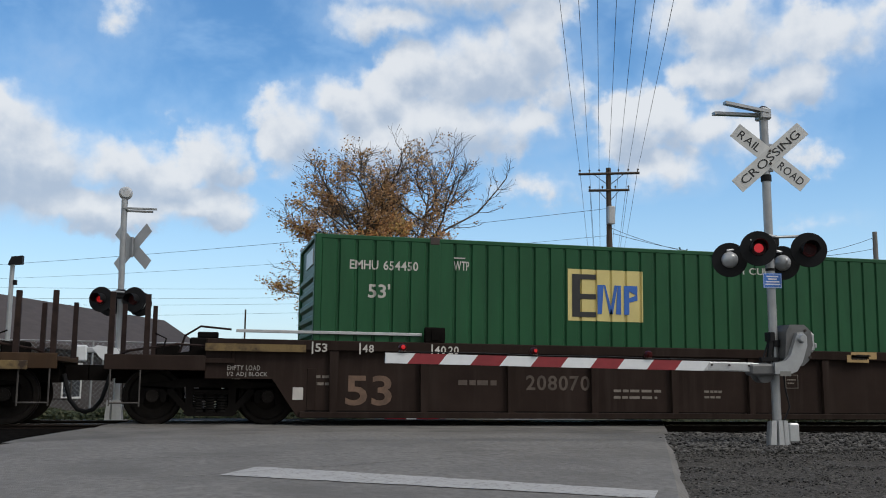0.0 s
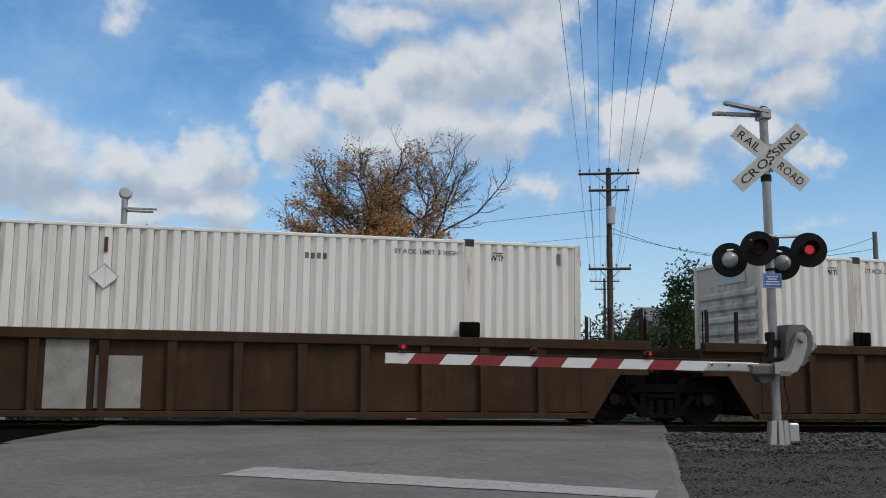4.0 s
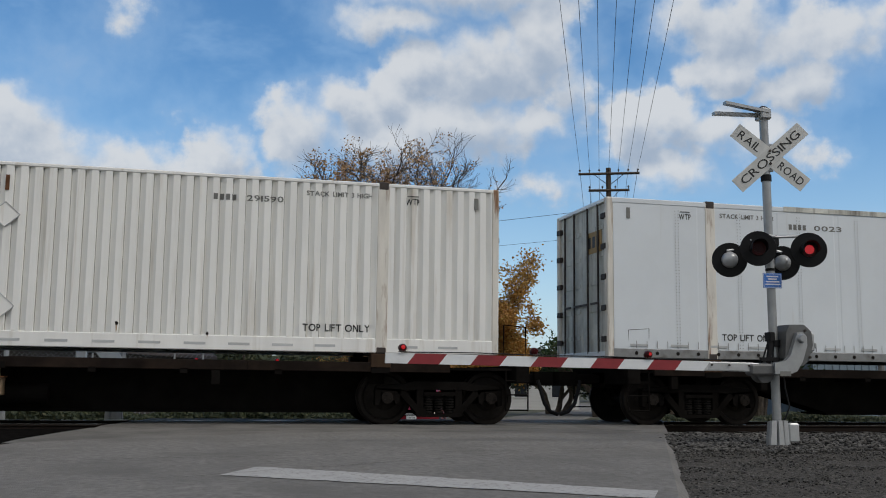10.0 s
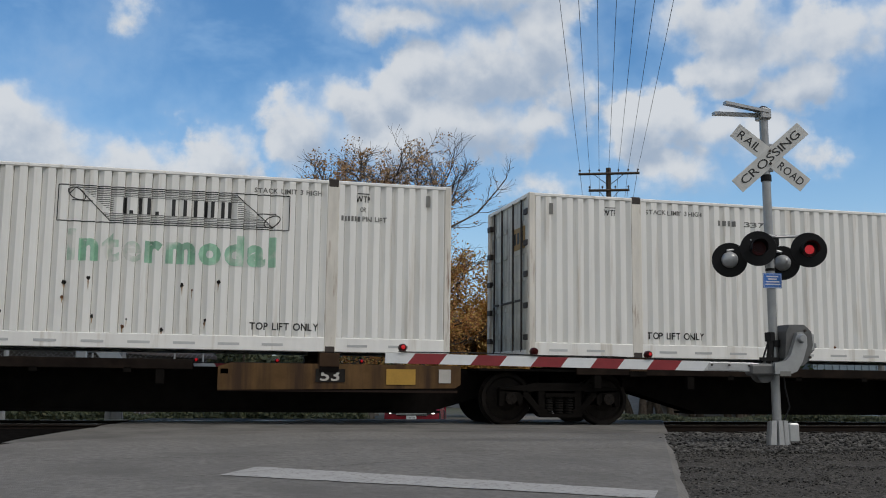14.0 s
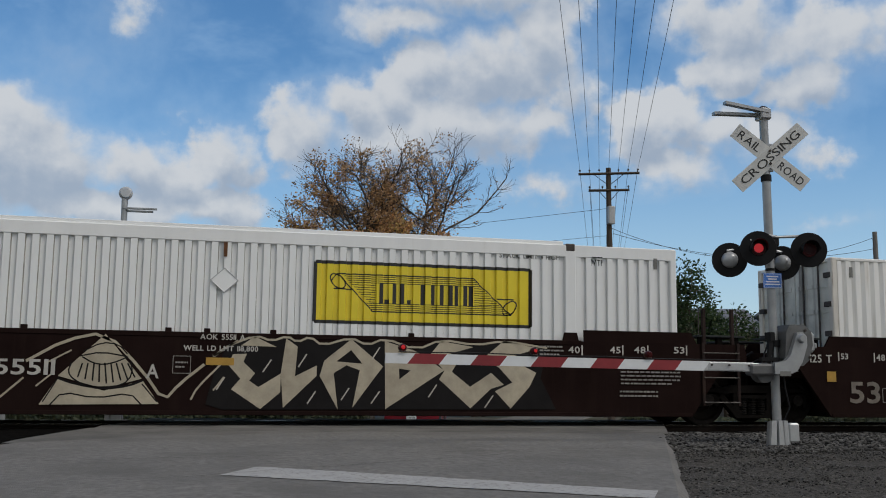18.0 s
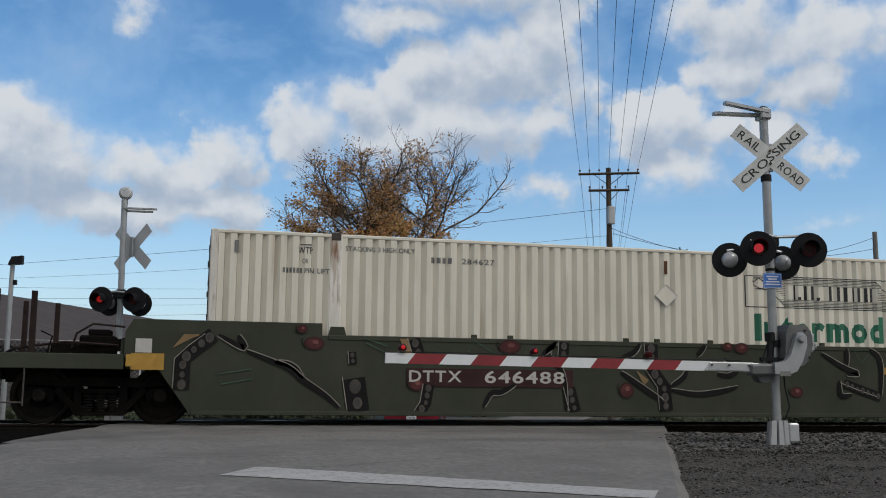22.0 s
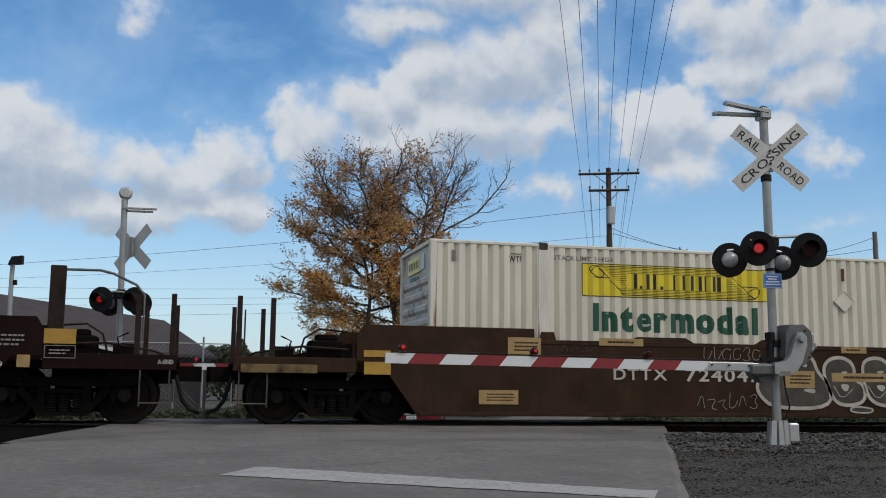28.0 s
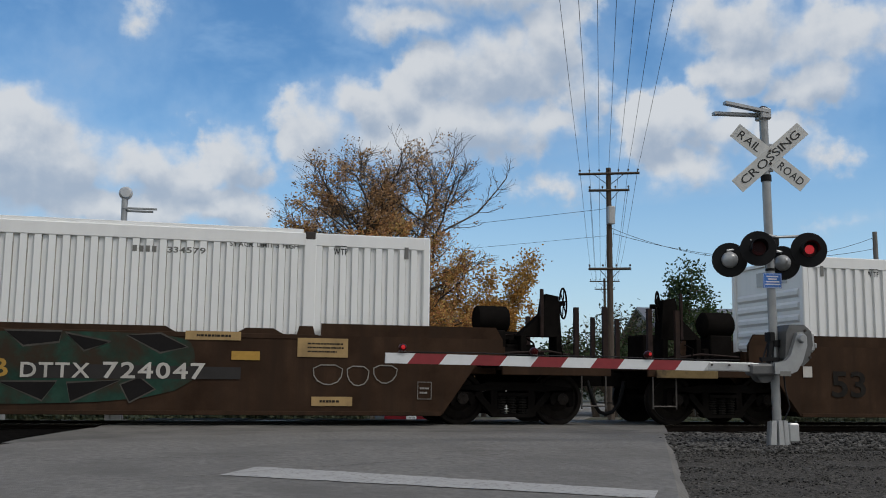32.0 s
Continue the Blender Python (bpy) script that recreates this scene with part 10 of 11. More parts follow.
patch(tag, TAG_CREAM, face, 1, (6.31, 1.47), (6.88, 0.78), (6.33, 0.62), (5.64, 0.81))
patch(tag, TAG_CREAM, face, 1, (5.63, 0.77), (6.33, 0.59), (6.9, 0.75), (7.16, 0.39), (5.39, 0.37))
trace(tag, TAG_DARK, face, 2, 0.02, (5.99, 1.19), (6.26, 1.34), (6.52, 1.31), (6.65, 1.16))
trace(tag, TAG_DARK, face, 2, 0.022, (5.95, 1.12), (6.26, 1.19), (6.66, 1.12))
trace(tag, TAG_DARK, face, 2, 0.022, (5.98, 1.11), (6.15, 1.01), (6.31, 0.99), (6.5, 1.04), (6.66, 1.12))
trace(tag, TAG_DARK, face, 2, 0.022, (5.83, 1.02), (5.78, 0.87), (5.88, 0.75), (6.07, 0.66), (6.33, 0.64), (6.61, 0.68), (6.74, 0.84), (6.71, 1.06))
trace(tag, TAG_DARK, face, 2, 0.03, (5.63, 0.78), (5.88, 0.69), (6.33, 0.61), (6.71, 0.67), (6.91, 0.76))
trace(tag, TAG_DARK, face, 2, 0.022, (5.55, 0.37), (5.72, 0.57), (6.21, 0.47), (6.72, 0.56), (6.89, 0.38))
trace(tag, TAG_DARK, face, 2, 0.02, (5.44, 0.41), (5.64, 0.77))
trace(tag, TAG_DARK, face, 2, 0.02, (7.13, 0.42), (6.89, 0.7))
trace(tag, TAG_DARK, face, 2, 0.024, (5.99, 1.01), (5.93, 0.79))
trace(tag, TAG_DARK, face, 2, 0.024, (6.07, 1.01), (6.04, 0.76))
trace(tag, TAG_DARK, face, 2, 0.024, (6.16, 1.01), (6.15, 0.74))
trace(tag, TAG_DARK, face, 2, 0.024, (6.24, 1.01), (6.25, 0.72))
trace(tag, TAG_DARK, face, 2, 0.024, (6.32, 1.02), (6.36, 0.7))
trace(tag, TAG_DARK, face, 2, 0.024, (6.41, 1.02), (6.46, 0.72))
trace(tag, TAG_DARK, face, 2, 0.024, (6.49, 1.02), (6.57, 0.75))
trace(tag, TAG_DARK, face, 2, 0.024, (6.57, 1.02), (6.67, 0.77))
trace(tag, TAG_DARK, face, 2, 0.024, (6.66, 1.02), (6.78, 0.8))
car, face = CARS[12], -1.4455
tag = spray(car, "cream angular graffiti letters on black", face)
patch(tag, TAG_DARK, face, 0, (8.18, 1.34), (8.62, 1.5), (8.88, 1.41), (9.13, 1.5), (9.29, 1.4), (9.5, 1.5), (9.7, 1.35), (10.17, 1.5), (10.45, 1.37), (10.74, 1.5), (11.28, 1.31), (11.71, 1.5), (12.31, 1.41), (12.82, 1.5), (13.6, 1.39), (13.48, 0.87), (13.76, 0.34), (8.14, 0.31), (7.87, 0.39), (7.98, 0.87))
trace(tag, TAG_CREAM, face, 1, 0.035, (7.97, 1.15), (8.18, 1.32), (8.62, 1.5), (8.88, 1.41), (9.13, 1.5), (9.29, 1.4), (9.5, 1.5), (9.7, 1.35), (10.17, 1.5), (10.45, 1.37), (10.74, 1.5), (11.28, 1.31), (11.71, 1.5), (12.31, 1.41), (12.82, 1.5), (13.6, 1.39))
patch(tag, TAG_CREAM, face, 1, (8.27, 1.19), (8.49, 1.2), (8.44, 1.07), (8.63, 0.89), (8.54, 0.77), (8.69, 0.67), (9.04, 0.89), (9.04, 0.59), (8.73, 0.32), (8.26, 0.63), (8.4, 0.8), (8.2, 1.02))
patch(tag, TAG_CREAM, face, 1, (8.39, 1.33), (8.61, 1.48), (8.95, 1.32))
patch(tag, TAG_CREAM, face, 1, (9.04, 0.89), (9.11, 1.46), (9.3, 1.33), (9.27, 0.85), (9.62, 1.03), (9.62, 0.86), (9.09, 0.34))
patch(tag, TAG_CREAM, face, 1, (9.67, 0.86), (9.74, 1.11), (10.18, 1.47), (10.72, 1.03), (10.22, 0.35), (10.33, 0.96), (10.11, 1.04), (9.9, 0.91), (9.98, 0.32))
patch(tag, TAG_DARK, face, 2, (9.94, 1.1), (10.18, 1.29), (10.37, 1.07))
patch(tag, TAG_CREAM, face, 1, (10.74, 1.45), (11.28, 1.29), (11.77, 0.98), (10.77, 0.33))
patch(tag, TAG_DARK, face, 2, (10.99, 1), (11.19, 0.97), (11, 0.82))
patch(tag, TAG_CREAM, face, 1, (11.52, 1.24), (11.71, 1.47), (12.28, 1.38), (11.82, 1.25), (11.97, 1.07), (11.9, 0.96), (12.22, 0.71), (12.59, 0.95), (12.82, 0.75), (12.59, 0.68), (12.23, 0.35), (11.68, 0.83), (11.77, 0.97))
patch(tag, TAG_CREAM, face, 1, (12.47, 1.21), (12.82, 1.5), (13.44, 1.38), (12.89, 1.21), (13.4, 0.96), (13.28, 0.72), (12.94, 0.35), (12.66, 0.64), (12.97, 0.79), (12.74, 1.03))
trace(tag, TAG_OUTLINE, face, 2, 0.022, (8.88, 1.11), (8.75, 0.91))
trace(tag, TAG_OUTLINE, face, 2, 0.022, (8.15, 0.82), (8.03, 0.62))
trace(tag, TAG_OUTLINE, face, 2, 0.022, (9.61, 0.61), (9.48, 0.41))
trace(tag, TAG_OUTLINE, face, 2, 0.022, (10.16, 0.67), (10.03, 0.47))
trace(tag, TAG_OUTLINE, face, 2, 0.022, (10.67, 0.62), (10.53, 0.42))
trace(tag, TAG_OUTLINE, face, 2, 0.022, (11.64, 0.74), (11.5, 0.53))
trace(tag, TAG_OUTLINE, face, 2, 0.022, (12.63, 0.57), (12.48, 0.36))
trace(tag, TAG_OUTLINE, face, 2, 0.022, (9.45, 1.21), (9.32, 1))
trace(tag, TAG_OUTLINE, face, 2, 0.022, (10.66, 1.35), (10.53, 1.14))
car, face = CARS[13], -1.4455
tag = spray(car, "silver blocky graffiti letters with black shadow", face)
patch(tag, TAG_DARK, face, 0, (8.28, 0.93), (8.84, 1.2), (8.86, 1.5), (13.69, 1.5), (13.44, 1.01), (13.82, 0.35), (11.77, 0.28), (8.51, 0.27), (8.28, 0.6))
trace(tag, TAG_OUTLINE, face, 1, 0.022, (8.49, 0.3), (8.29, 0.62), (8.32, 0.95), (8.82, 1.2), (8.85, 1.5), (9.46, 1.5), (9.5, 1.37), (9.91, 1.5), (10.22, 1.5), (10.91, 1.5), (11.06, 1.32), (11.15, 1.5), (11.63, 1.5), (11.91, 1.34), (11.93, 1.5), (13.69, 1.5))
trace(tag, TAG_OUTLINE, face, 1, 0.025, (13.42, 0.98), (13.81, 0.36))
patch(tag, TAG_SILVER, face, 1, (8.36, 0.91), (8.57, 0.97), (8.84, 1.18), (8.94, 1.47), (9.25, 1.47), (9.39, 1.29), (9.29, 0.89), (9.54, 1.21), (9.55, 1.46), (9.97, 1.47), (10.11, 1.34), (9.92, 1.3), (9.67, 0.8), (9.72, 0.4), (9.65, 0.4), (9.62, 0.53), (9.08, 0.74), (9.07, 0.4), (8.51, 0.4), (8.35, 0.6))
patch(tag, TAG_DARK, face, 2, (8.76, 0.81), (9.03, 0.94), (9.07, 0.49), (8.92, 0.51), (8.79, 0.68), soft=2)
patch(tag, TAG_SILVER, face, 1, (9.73, 0.4), (10, 0.57), (9.93, 0.86), (10.15, 1.15), (10.28, 1.47), (10.84, 1.47), (11.04, 1.13), (11.01, 0.7), (11.15, 0.41), (10.73, 0.41), (10.65, 0.58), (10.34, 0.54), (10.1, 0.41))
patch(tag, TAG_DARK, face, 2, (10.46, 1.02), (10.6, 1.29), (10.65, 1.02))
patch(tag, TAG_DARK, face, 2, (10.34, 0.62), (10.68, 0.75), (10.79, 0.43), (10.62, 0.41))
patch(tag, TAG_SILVER, face, 1, (11.09, 0.97), (11.21, 1.47), (11.57, 1.48), (11.8, 0.86), (12, 1.18), (11.97, 1.48), (12.38, 1.47), (12.36, 1.23), (12.16, 0.79), (12.06, 0.42), (11.77, 0.42), (11.48, 1.05), (11.35, 0.59), (11.59, 0.41), (11.2, 0.41), (11.05, 0.74))
patch(tag, TAG_DARK, face, 2, (11.35, 0.63), (11.48, 0.98), (11.65, 0.47), (11.53, 0.55))
patch(tag, TAG_SILVER, face, 1, (12.1, 0.42), (12.24, 0.87), (12.48, 1.15), (12.56, 1.48), (13.45, 1.47), (13.46, 1.25), (12.85, 1.24), (12.81, 1.04), (13.25, 1), (13.02, 0.8), (12.61, 0.89), (12.59, 0.75), (13.33, 0.74), (13.66, 0.43))
trace(tag, TAG_DARK, face, 2, 0.018, (8.37, 0.56), (8.71, 0.69), (9.01, 0.47))
trace(tag, TAG_DARK, face, 2, 0.018, (9, 0.73), (9.34, 0.57), (9.61, 0.53))
trace(tag, TAG_DARK, face, 2, 0.018, (9.63, 0.76), (9.81, 1.09), (10, 1.26))
trace(tag, TAG_DARK, face, 2, 0.018, (10.43, 0.73), (10.47, 0.92), (10.69, 1.1), (10.89, 1.08))
trace(tag, TAG_DARK, face, 2, 0.018, (11.05, 0.95), (11.25, 0.7), (11.37, 0.41))
trace(tag, TAG_DARK, face, 2, 0.018, (11.69, 0.63), (11.88, 0.79), (12.16, 0.99))
trace(tag, TAG_DARK, face, 2, 0.018, (12.69, 0.9), (12.86, 0.64), (13.03, 0.48), (13.27, 0.43))
car, face = CARS[14], -1.4455
tag = spray(car, "grey graffiti letters shaded in black", face)
patch(tag, TAG_DARK, face, 0, (7.33, 1.05), (7.58, 1.21), (7.98, 1.18), (8.22, 1.01), (8.77, 0.88), (8.76, 1.5), (12.84, 1.48), (12.86, 0.31), (7.4, 0.28))
trace(tag, TAG_OUTLINE, face, 1, 0.018, (7.39, 0.3), (7.35, 1.01), (7.59, 1.2), (7.95, 1.2), (8.08, 1.12))
trace(tag, TAG_OUTLINE, face, 1, 0.018, (8.74, 1.49), (8.77, 1.06), (8.88, 0.9), (9.04, 0.88))
trace(tag, TAG_OUTLINE, face, 1, 0.018, (10.46, 1.5), (10.96, 1.44), (11.13, 1.34))
trace(tag, TAG_OUTLINE, face, 1, 0.018, (11.08, 1.5), (11.66, 1.47), (11.79, 1.33), (11.76, 1.06), (11.59, 1.2), (11.67, 1.33))
trace(tag, TAG_OUTLINE, face, 1, 0.018, (12.2, 1.47), (12.48, 1.33), (12.47, 1.5))
patch(tag, TAG_GREY, face, 1, (7.37, 1.03), (7.58, 1.16), (7.99, 1.13), (8.22, 0.97), (8.6, 0.82), (8.98, 0.84), (9.22, 1.02), (8.84, 1.06), (8.81, 1.49), (9.53, 1.48), (9.51, 1.13), (9.14, 0.67), (8.54, 0.62), (8.47, 0.45), (8.26, 0.31), (8.03, 0.37), (7.84, 0.5), (7.7, 0.31), (7.42, 0.31), soft=2)
patch(tag, TAG_DARK, face, 2, (7.69, 0.9), (7.96, 0.87), (8.18, 0.63), (7.98, 0.65), (7.7, 0.69), soft=2)
patch(tag, TAG_DARK, face, 2, (9.02, 1.28), (9.3, 1.28), (9.2, 0.96), (8.97, 0.97))
patch(tag, TAG_GREY, face, 1, (9.59, 1.48), (10.06, 1.45), (9.85, 1.25), (10.02, 1.1), (10.12, 1.45), (10.45, 1.46), (10.26, 1), (9.83, 0.95), (10.31, 0.7), (10.32, 0.33), (8.95, 0.32), (9.01, 0.59), (9.37, 0.73), (9.62, 1.09), soft=2)
patch(tag, TAG_DARK, face, 2, (9.44, 0.54), (9.79, 0.79), (10.05, 0.54))
trace(tag, TAG_OUTLINE, face, 3, 0.012, (9.74, 0.57), (9.86, 0.71), (9.98, 0.58), closed=True)
patch(tag, TAG_GREY, face, 1, (10.4, 0.34), (10.39, 1.06), (10.68, 1.47), (11.05, 1.26), (11.14, 0.91), (11.29, 0.65), (11.54, 1.25), (11.87, 1.49), (12.16, 1.5), (11.88, 0.94), (12.72, 0.98), (12.73, 0.79), (12.18, 0.74), (12.02, 0.47), (11.73, 0.34), (11, 0.34), (10.87, 0.56), soft=2)
patch(tag, TAG_DARK, face, 2, (10.65, 0.6), (10.71, 1.11), (10.86, 1.05), (10.86, 0.58))
trace(tag, TAG_OUTLINE, face, 3, 0.012, (10.77, 1.07), (10.88, 0.97), (10.94, 0.59), (10.85, 0.62), closed=True)
patch(tag, TAG_GREY, face, 1, (12.25, 1.26), (12.59, 1.49), (12.82, 1.46), (12.84, 0.52), (12.53, 0.34), (12.19, 0.43), (12.52, 0.76), soft=2)
car, face = CARS[16], -1.4455
tag = spray(car, "dark graffiti letters with thin pale outlines", face)
patch(tag, TAG_DARK, face, 0, (8.8, 0.49), (9.42, 0.81), (9.27, 1.15), (9.49, 1.49), (10.56, 1.5), (11.62, 1.5), (14.38, 1.5), (14.39, 0.33), (8.97, 0.28))
patch(tag, TAG_MAROON, face, 0, (8.23, 0.3), (8.31, 0.65), (9.27, 1), (9.42, 0.81), (8.8, 0.49), (8.97, 0.29))
trace(tag, TAG_OUTLINE, face, 2, 0.018, (8.97, 0.29), (8.8, 0.48), (8.86, 0.63), (9.47, 0.79), (9.29, 1.1), (9.4, 1.42), (9.63, 1.5))
bubble(tag, TAG_SHADE, TAG_OUTLINE, face, 1, 0.018, (9.21, 0.33), (9.2, 0.54), (9.01, 0.61), (9.47, 0.74), (9.66, 0.91), (9.77, 0.62), (9.95, 0.82), (10.15, 0.79), (10.24, 0.97), (9.75, 0.98), (9.53, 1.2), (9.54, 1.42), (9.88, 1.5), (10.46, 1.5), (10.23, 1.31), (9.91, 1.31), (9.89, 1.16), (10.62, 1.22), (10.58, 0.97), (10.3, 0.58), (9.92, 0.31))
bubble(tag, TAG_SHADE, TAG_OUTLINE, face, 1, 0.018, (10.35, 0.43), (10.79, 0.73), (10.82, 1.27), (10.71, 1.5), (11.52, 1.49), (11.48, 1.04), (11.36, 0.63), (11.05, 0.34), (11.24, 0.61), (10.79, 0.54), (10.46, 0.31))
bubble(tag, TAG_SHADE, TAG_OUTLINE, face, 1, 0.018, (11.62, 1.5), (12.08, 1.5), (11.99, 1.3), (11.9, 0.64), (12.3, 1.1), (12.45, 1.5), (12.97, 1.5), (12.82, 1.21), (12.47, 0.59), (11.96, 0.32), (11.77, 0.49), (11.73, 1.29))
bubble(tag, TAG_SHADE, TAG_OUTLINE, face, 1, 0.018, (13.03, 1.37), (13.51, 1.5), (14.05, 1.5), (13.73, 1.23), (13.19, 1.17), (13.84, 0.79), (14.22, 0.82), (14.38, 0.35), (14.06, 0.35), (13.68, 0.66), (13.15, 0.55), (12.99, 0.35), (12.76, 0.39), (13.25, 0.86))
patch(tag, TAG_MAROON, face, 3, (10.89, 1.05), (11.05, 1), (11.03, 0.81), (10.87, 0.85))
trace(tag, TAG_OUTLINE, face, 4, 0.012, (10.89, 1.05), (11.05, 1), (11.03, 0.81), (10.87, 0.85), closed=True)
patch(tag, TAG_MAROON, face, 3, (11.96, 1.2), (12.07, 1.15), (11.99, 0.77), (11.92, 0.77))
trace(tag, TAG_OUTLINE, face, 4, 0.012, (11.96, 1.2), (12.07, 1.15), (11.99, 0.77), (11.92, 0.77), closed=True)
patch(tag, TAG_MAROON, face, 3, (12.98, 0.91), (13.17, 0.88), (13.09, 0.68), (12.91, 0.68))
trace(tag, TAG_OUTLINE, face, 4, 0.012, (12.98, 0.91), (13.17, 0.88), (13.09, 0.68), (12.91, 0.68), closed=True)
patch(tag, TAG_MAROON, face, 3, (11.43, 0.94), (11.53, 1.09), (11.53, 0.89))
trace(tag, TAG_OUTLINE, face, 4, 0.012, (11.43, 0.94), (11.53, 1.09), (11.53, 0.89), closed=True)
trace(tag, TAG_OUTLINE, face, 3, 0.014, (9.9, 0.82), (9.97, 0.91), (10.24, 0.89))
trace(tag, TAG_OUTLINE, face, 3, 0.014, (9.67, 0.62), (9.86, 0.55), (10.15, 0.75))
trace(tag, TAG_OUTLINE, face, 3, 0.014, (12.19, 1.4), (12.25, 1.1), (12.05, 0.69))
trace(tag, TAG_OUTLINE, face, 3, 0.014, (12.45, 1.31), (12.61, 1.41), (12.79, 1.26))
trace(tag, TAG_OUTLINE, face, 3, 0.014, (13.57, 0.81), (13.68, 0.97), (14.06, 0.97))
car, face = CARS[19], -1.4455
tag = spray(car, "fat round graffiti letters outlined in white", face)
bubble(tag, TAG_BUBBLE, TAG_OUTLINE, face, 1, 0.065, (6.69, 1.12), (6.6, 1.17), (6.65, 1.35), (6.96, 1.45), (7.29, 1.31), (7.36, 1.05), (7.61, 0.84), (7.65, 0.39), (6.45, 0.38), (6.15, 0.61), (6.1, 0.82), (6.21, 0.96), (6.56, 0.96))
bubble(tag, TAG_BUBBLE, TAG_OUTLINE, face, 1, 0.065, (7.47, 1.09), (7.61, 1.3), (7.93, 1.34), (8.16, 1.18), (8.13, 0.92), (8.35, 0.83), (8.37, 0.52), (8.04, 0.43), (7.75, 0.48), (7.62, 0.69))
bubble(tag, TAG_BUBBLE, TAG_OUTLINE, face, 1, 0.065, (8.31, 1.14), (8.41, 1.31), (8.74, 1.34), (8.94, 1.16), (8.91, 0.93), (9.13, 0.82), (9.18, 0.53), (8.88, 0.43), (8.59, 0.47), (8.4, 0.63))
bubble(tag, TAG_BUBBLE, TAG_OUTLINE, face, 1, 0.065, (9.04, 1.4), (9.61, 1.41), (9.85, 1.21), (9.74, 0.98), (9.82, 0.72), (9.67, 0.42), (9.49, 0.36), (9.56, 0.75), (9.44, 0.83), (9.41, 0.4), (9.18, 0.43))
bubble(tag, TAG_BUBBLE, TAG_OUTLINE, face, 1, 0.065, (10.01, 0.76), (9.93, 0.95), (10.15, 1.37), (10.5, 1.45), (10.7, 1.3), (10.43, 1.14), (10.78, 1), (10.83, 0.73), (10.56, 0.46), (9.83, 0.4), (10.24, 0.72))
patch(tag, TAG_OUTLINE, face, 3, (6.97, 1.23), (7.18, 1.2), (7.12, 1.11), soft=2)
patch(tag, TAG_OUTLINE, face, 3, (7.84, 1.06), (8.02, 1.08), (7.95, 1.01), soft=2)
patch(tag, TAG_OUTLINE, face, 3, (8.6, 1.08), (8.83, 1.1), (8.72, 1.02), soft=2)
patch(tag, TAG_OUTLINE, face, 3, (7.81, 0.84), (8.06, 0.83), (7.96, 0.66), soft=2)
patch(tag, TAG_OUTLINE, face, 3, (8.58, 0.83), (8.84, 0.82), (8.73, 0.67), soft=2)
patch(tag, TAG_OUTLINE, face, 3, (6.99, 0.72), (7.31, 0.76), (7.31, 0.64), soft=2)
patch(tag, TAG_OUTLINE, face, 3, (9.35, 1.2), (9.58, 1.15), (9.43, 1.05), soft=2)
trace(tag, TAG_OUTLINE, face, 3, 0.014, (7.7, 0.8), (7.86, 0.55), (8.1, 0.74))
trace(tag, TAG_OUTLINE, face, 3, 0.014, (8.43, 0.81), (8.62, 0.54), (8.86, 0.74))
bubble(tag, TAG_BUBBLE, TAG_OUTLINE, face, 1, 0.03, (8.01, 0.32), (8.08, 0.43), (8.55, 0.39), (8.48, 0.3))
car, face = CARS[19], -1.4455
tag = spray(car, "slate blue graffiti edged with white splashes", face)
patch(tag, TAG_WHITE, face, 1, (12.17, 1.5), (12.43, 1.5), (12.43, 0.28), (12.36, 0.28), (12.28, 0.5), (11.94, 0.76), (12.28, 0.96), (11.91, 1.25), soft=2)
patch(tag, TAG_BLUE, face, 1, (12.35, 1.5), (13.97, 1.5), (13.97, 1.26), (16.07, 1.04), (16.27, 0.83), (16.2, 0.47), (16.14, 0.31), (12.36, 0.28))
patch(tag, TAG_WHITE, face, 2, (13.48, 1.5), (13.7, 1.5), (13.75, 0.81), (13.37, 0.64), (13.7, 1.25))
patch(tag, TAG_DEEP, face, 2, (12.35, 1.45), (12.48, 1.46), (12.61, 0.28), (12.46, 0.28))
patch(tag, TAG_DEEP, face, 2, (13.67, 1.5), (13.94, 1.5), (13.91, 0.76), (13.11, 0.58), (12.98, 0.8), (13.72, 0.83), (13.62, 1.3))
patch(tag, TAG_PALE, face, 3, (13.08, 0.67), (13.37, 0.71), (13.32, 0.59))
patch(tag, TAG_DEEP, face, 2, (14.01, 0.29), (14.45, 0.89), (15.11, 0.95), (15.22, 0.8), (14.83, 0.31), (14.61, 0.31), (14.83, 0.77), (14.53, 0.71), (14.23, 0.29))
patch(tag, TAG_PALE, face, 3, (14.39, 0.65), (14.53, 0.67), (14.5, 0.34), (14.4, 0.34))
patch(tag, TAG_DARK, face, 2, (14.78, 0.94), (14.98, 1.05), (15.2, 0.95))
trace(tag, TAG_DEEP, face, 2, 0.03, (16.13, 1.01), (16.29, 0.81), (16.2, 0.42))
patch(tag, TAG_BUBBLE, face, 2, (12.69, 0.7), (13.37, 0.65), (13.53, 0.36), (12.79, 0.33), soft=2)
patch(tag, TAG_WHITE, face, 1, (11.72, 1.39), (11.81, 1.48), (11.9, 1.39), (11.86, 1.29), (11.76, 1.3), soft=2)
patch(tag, TAG_WHITE, face, 1, (11.36, 1.29), (11.42, 1.35), (11.48, 1.29), (11.45, 1.22), (11.38, 1.23), soft=2)
patch(tag, TAG_WHITE, face, 1, (11.84, 0.59), (11.91, 0.66), (11.98, 0.59), (11.95, 0.51), (11.87, 0.52), soft=2)
patch(tag, TAG_WHITE, face, 1, (11.8, 0.78), (11.84, 0.82), (11.87, 0.78), (11.85, 0.74), (11.82, 0.75), soft=2)
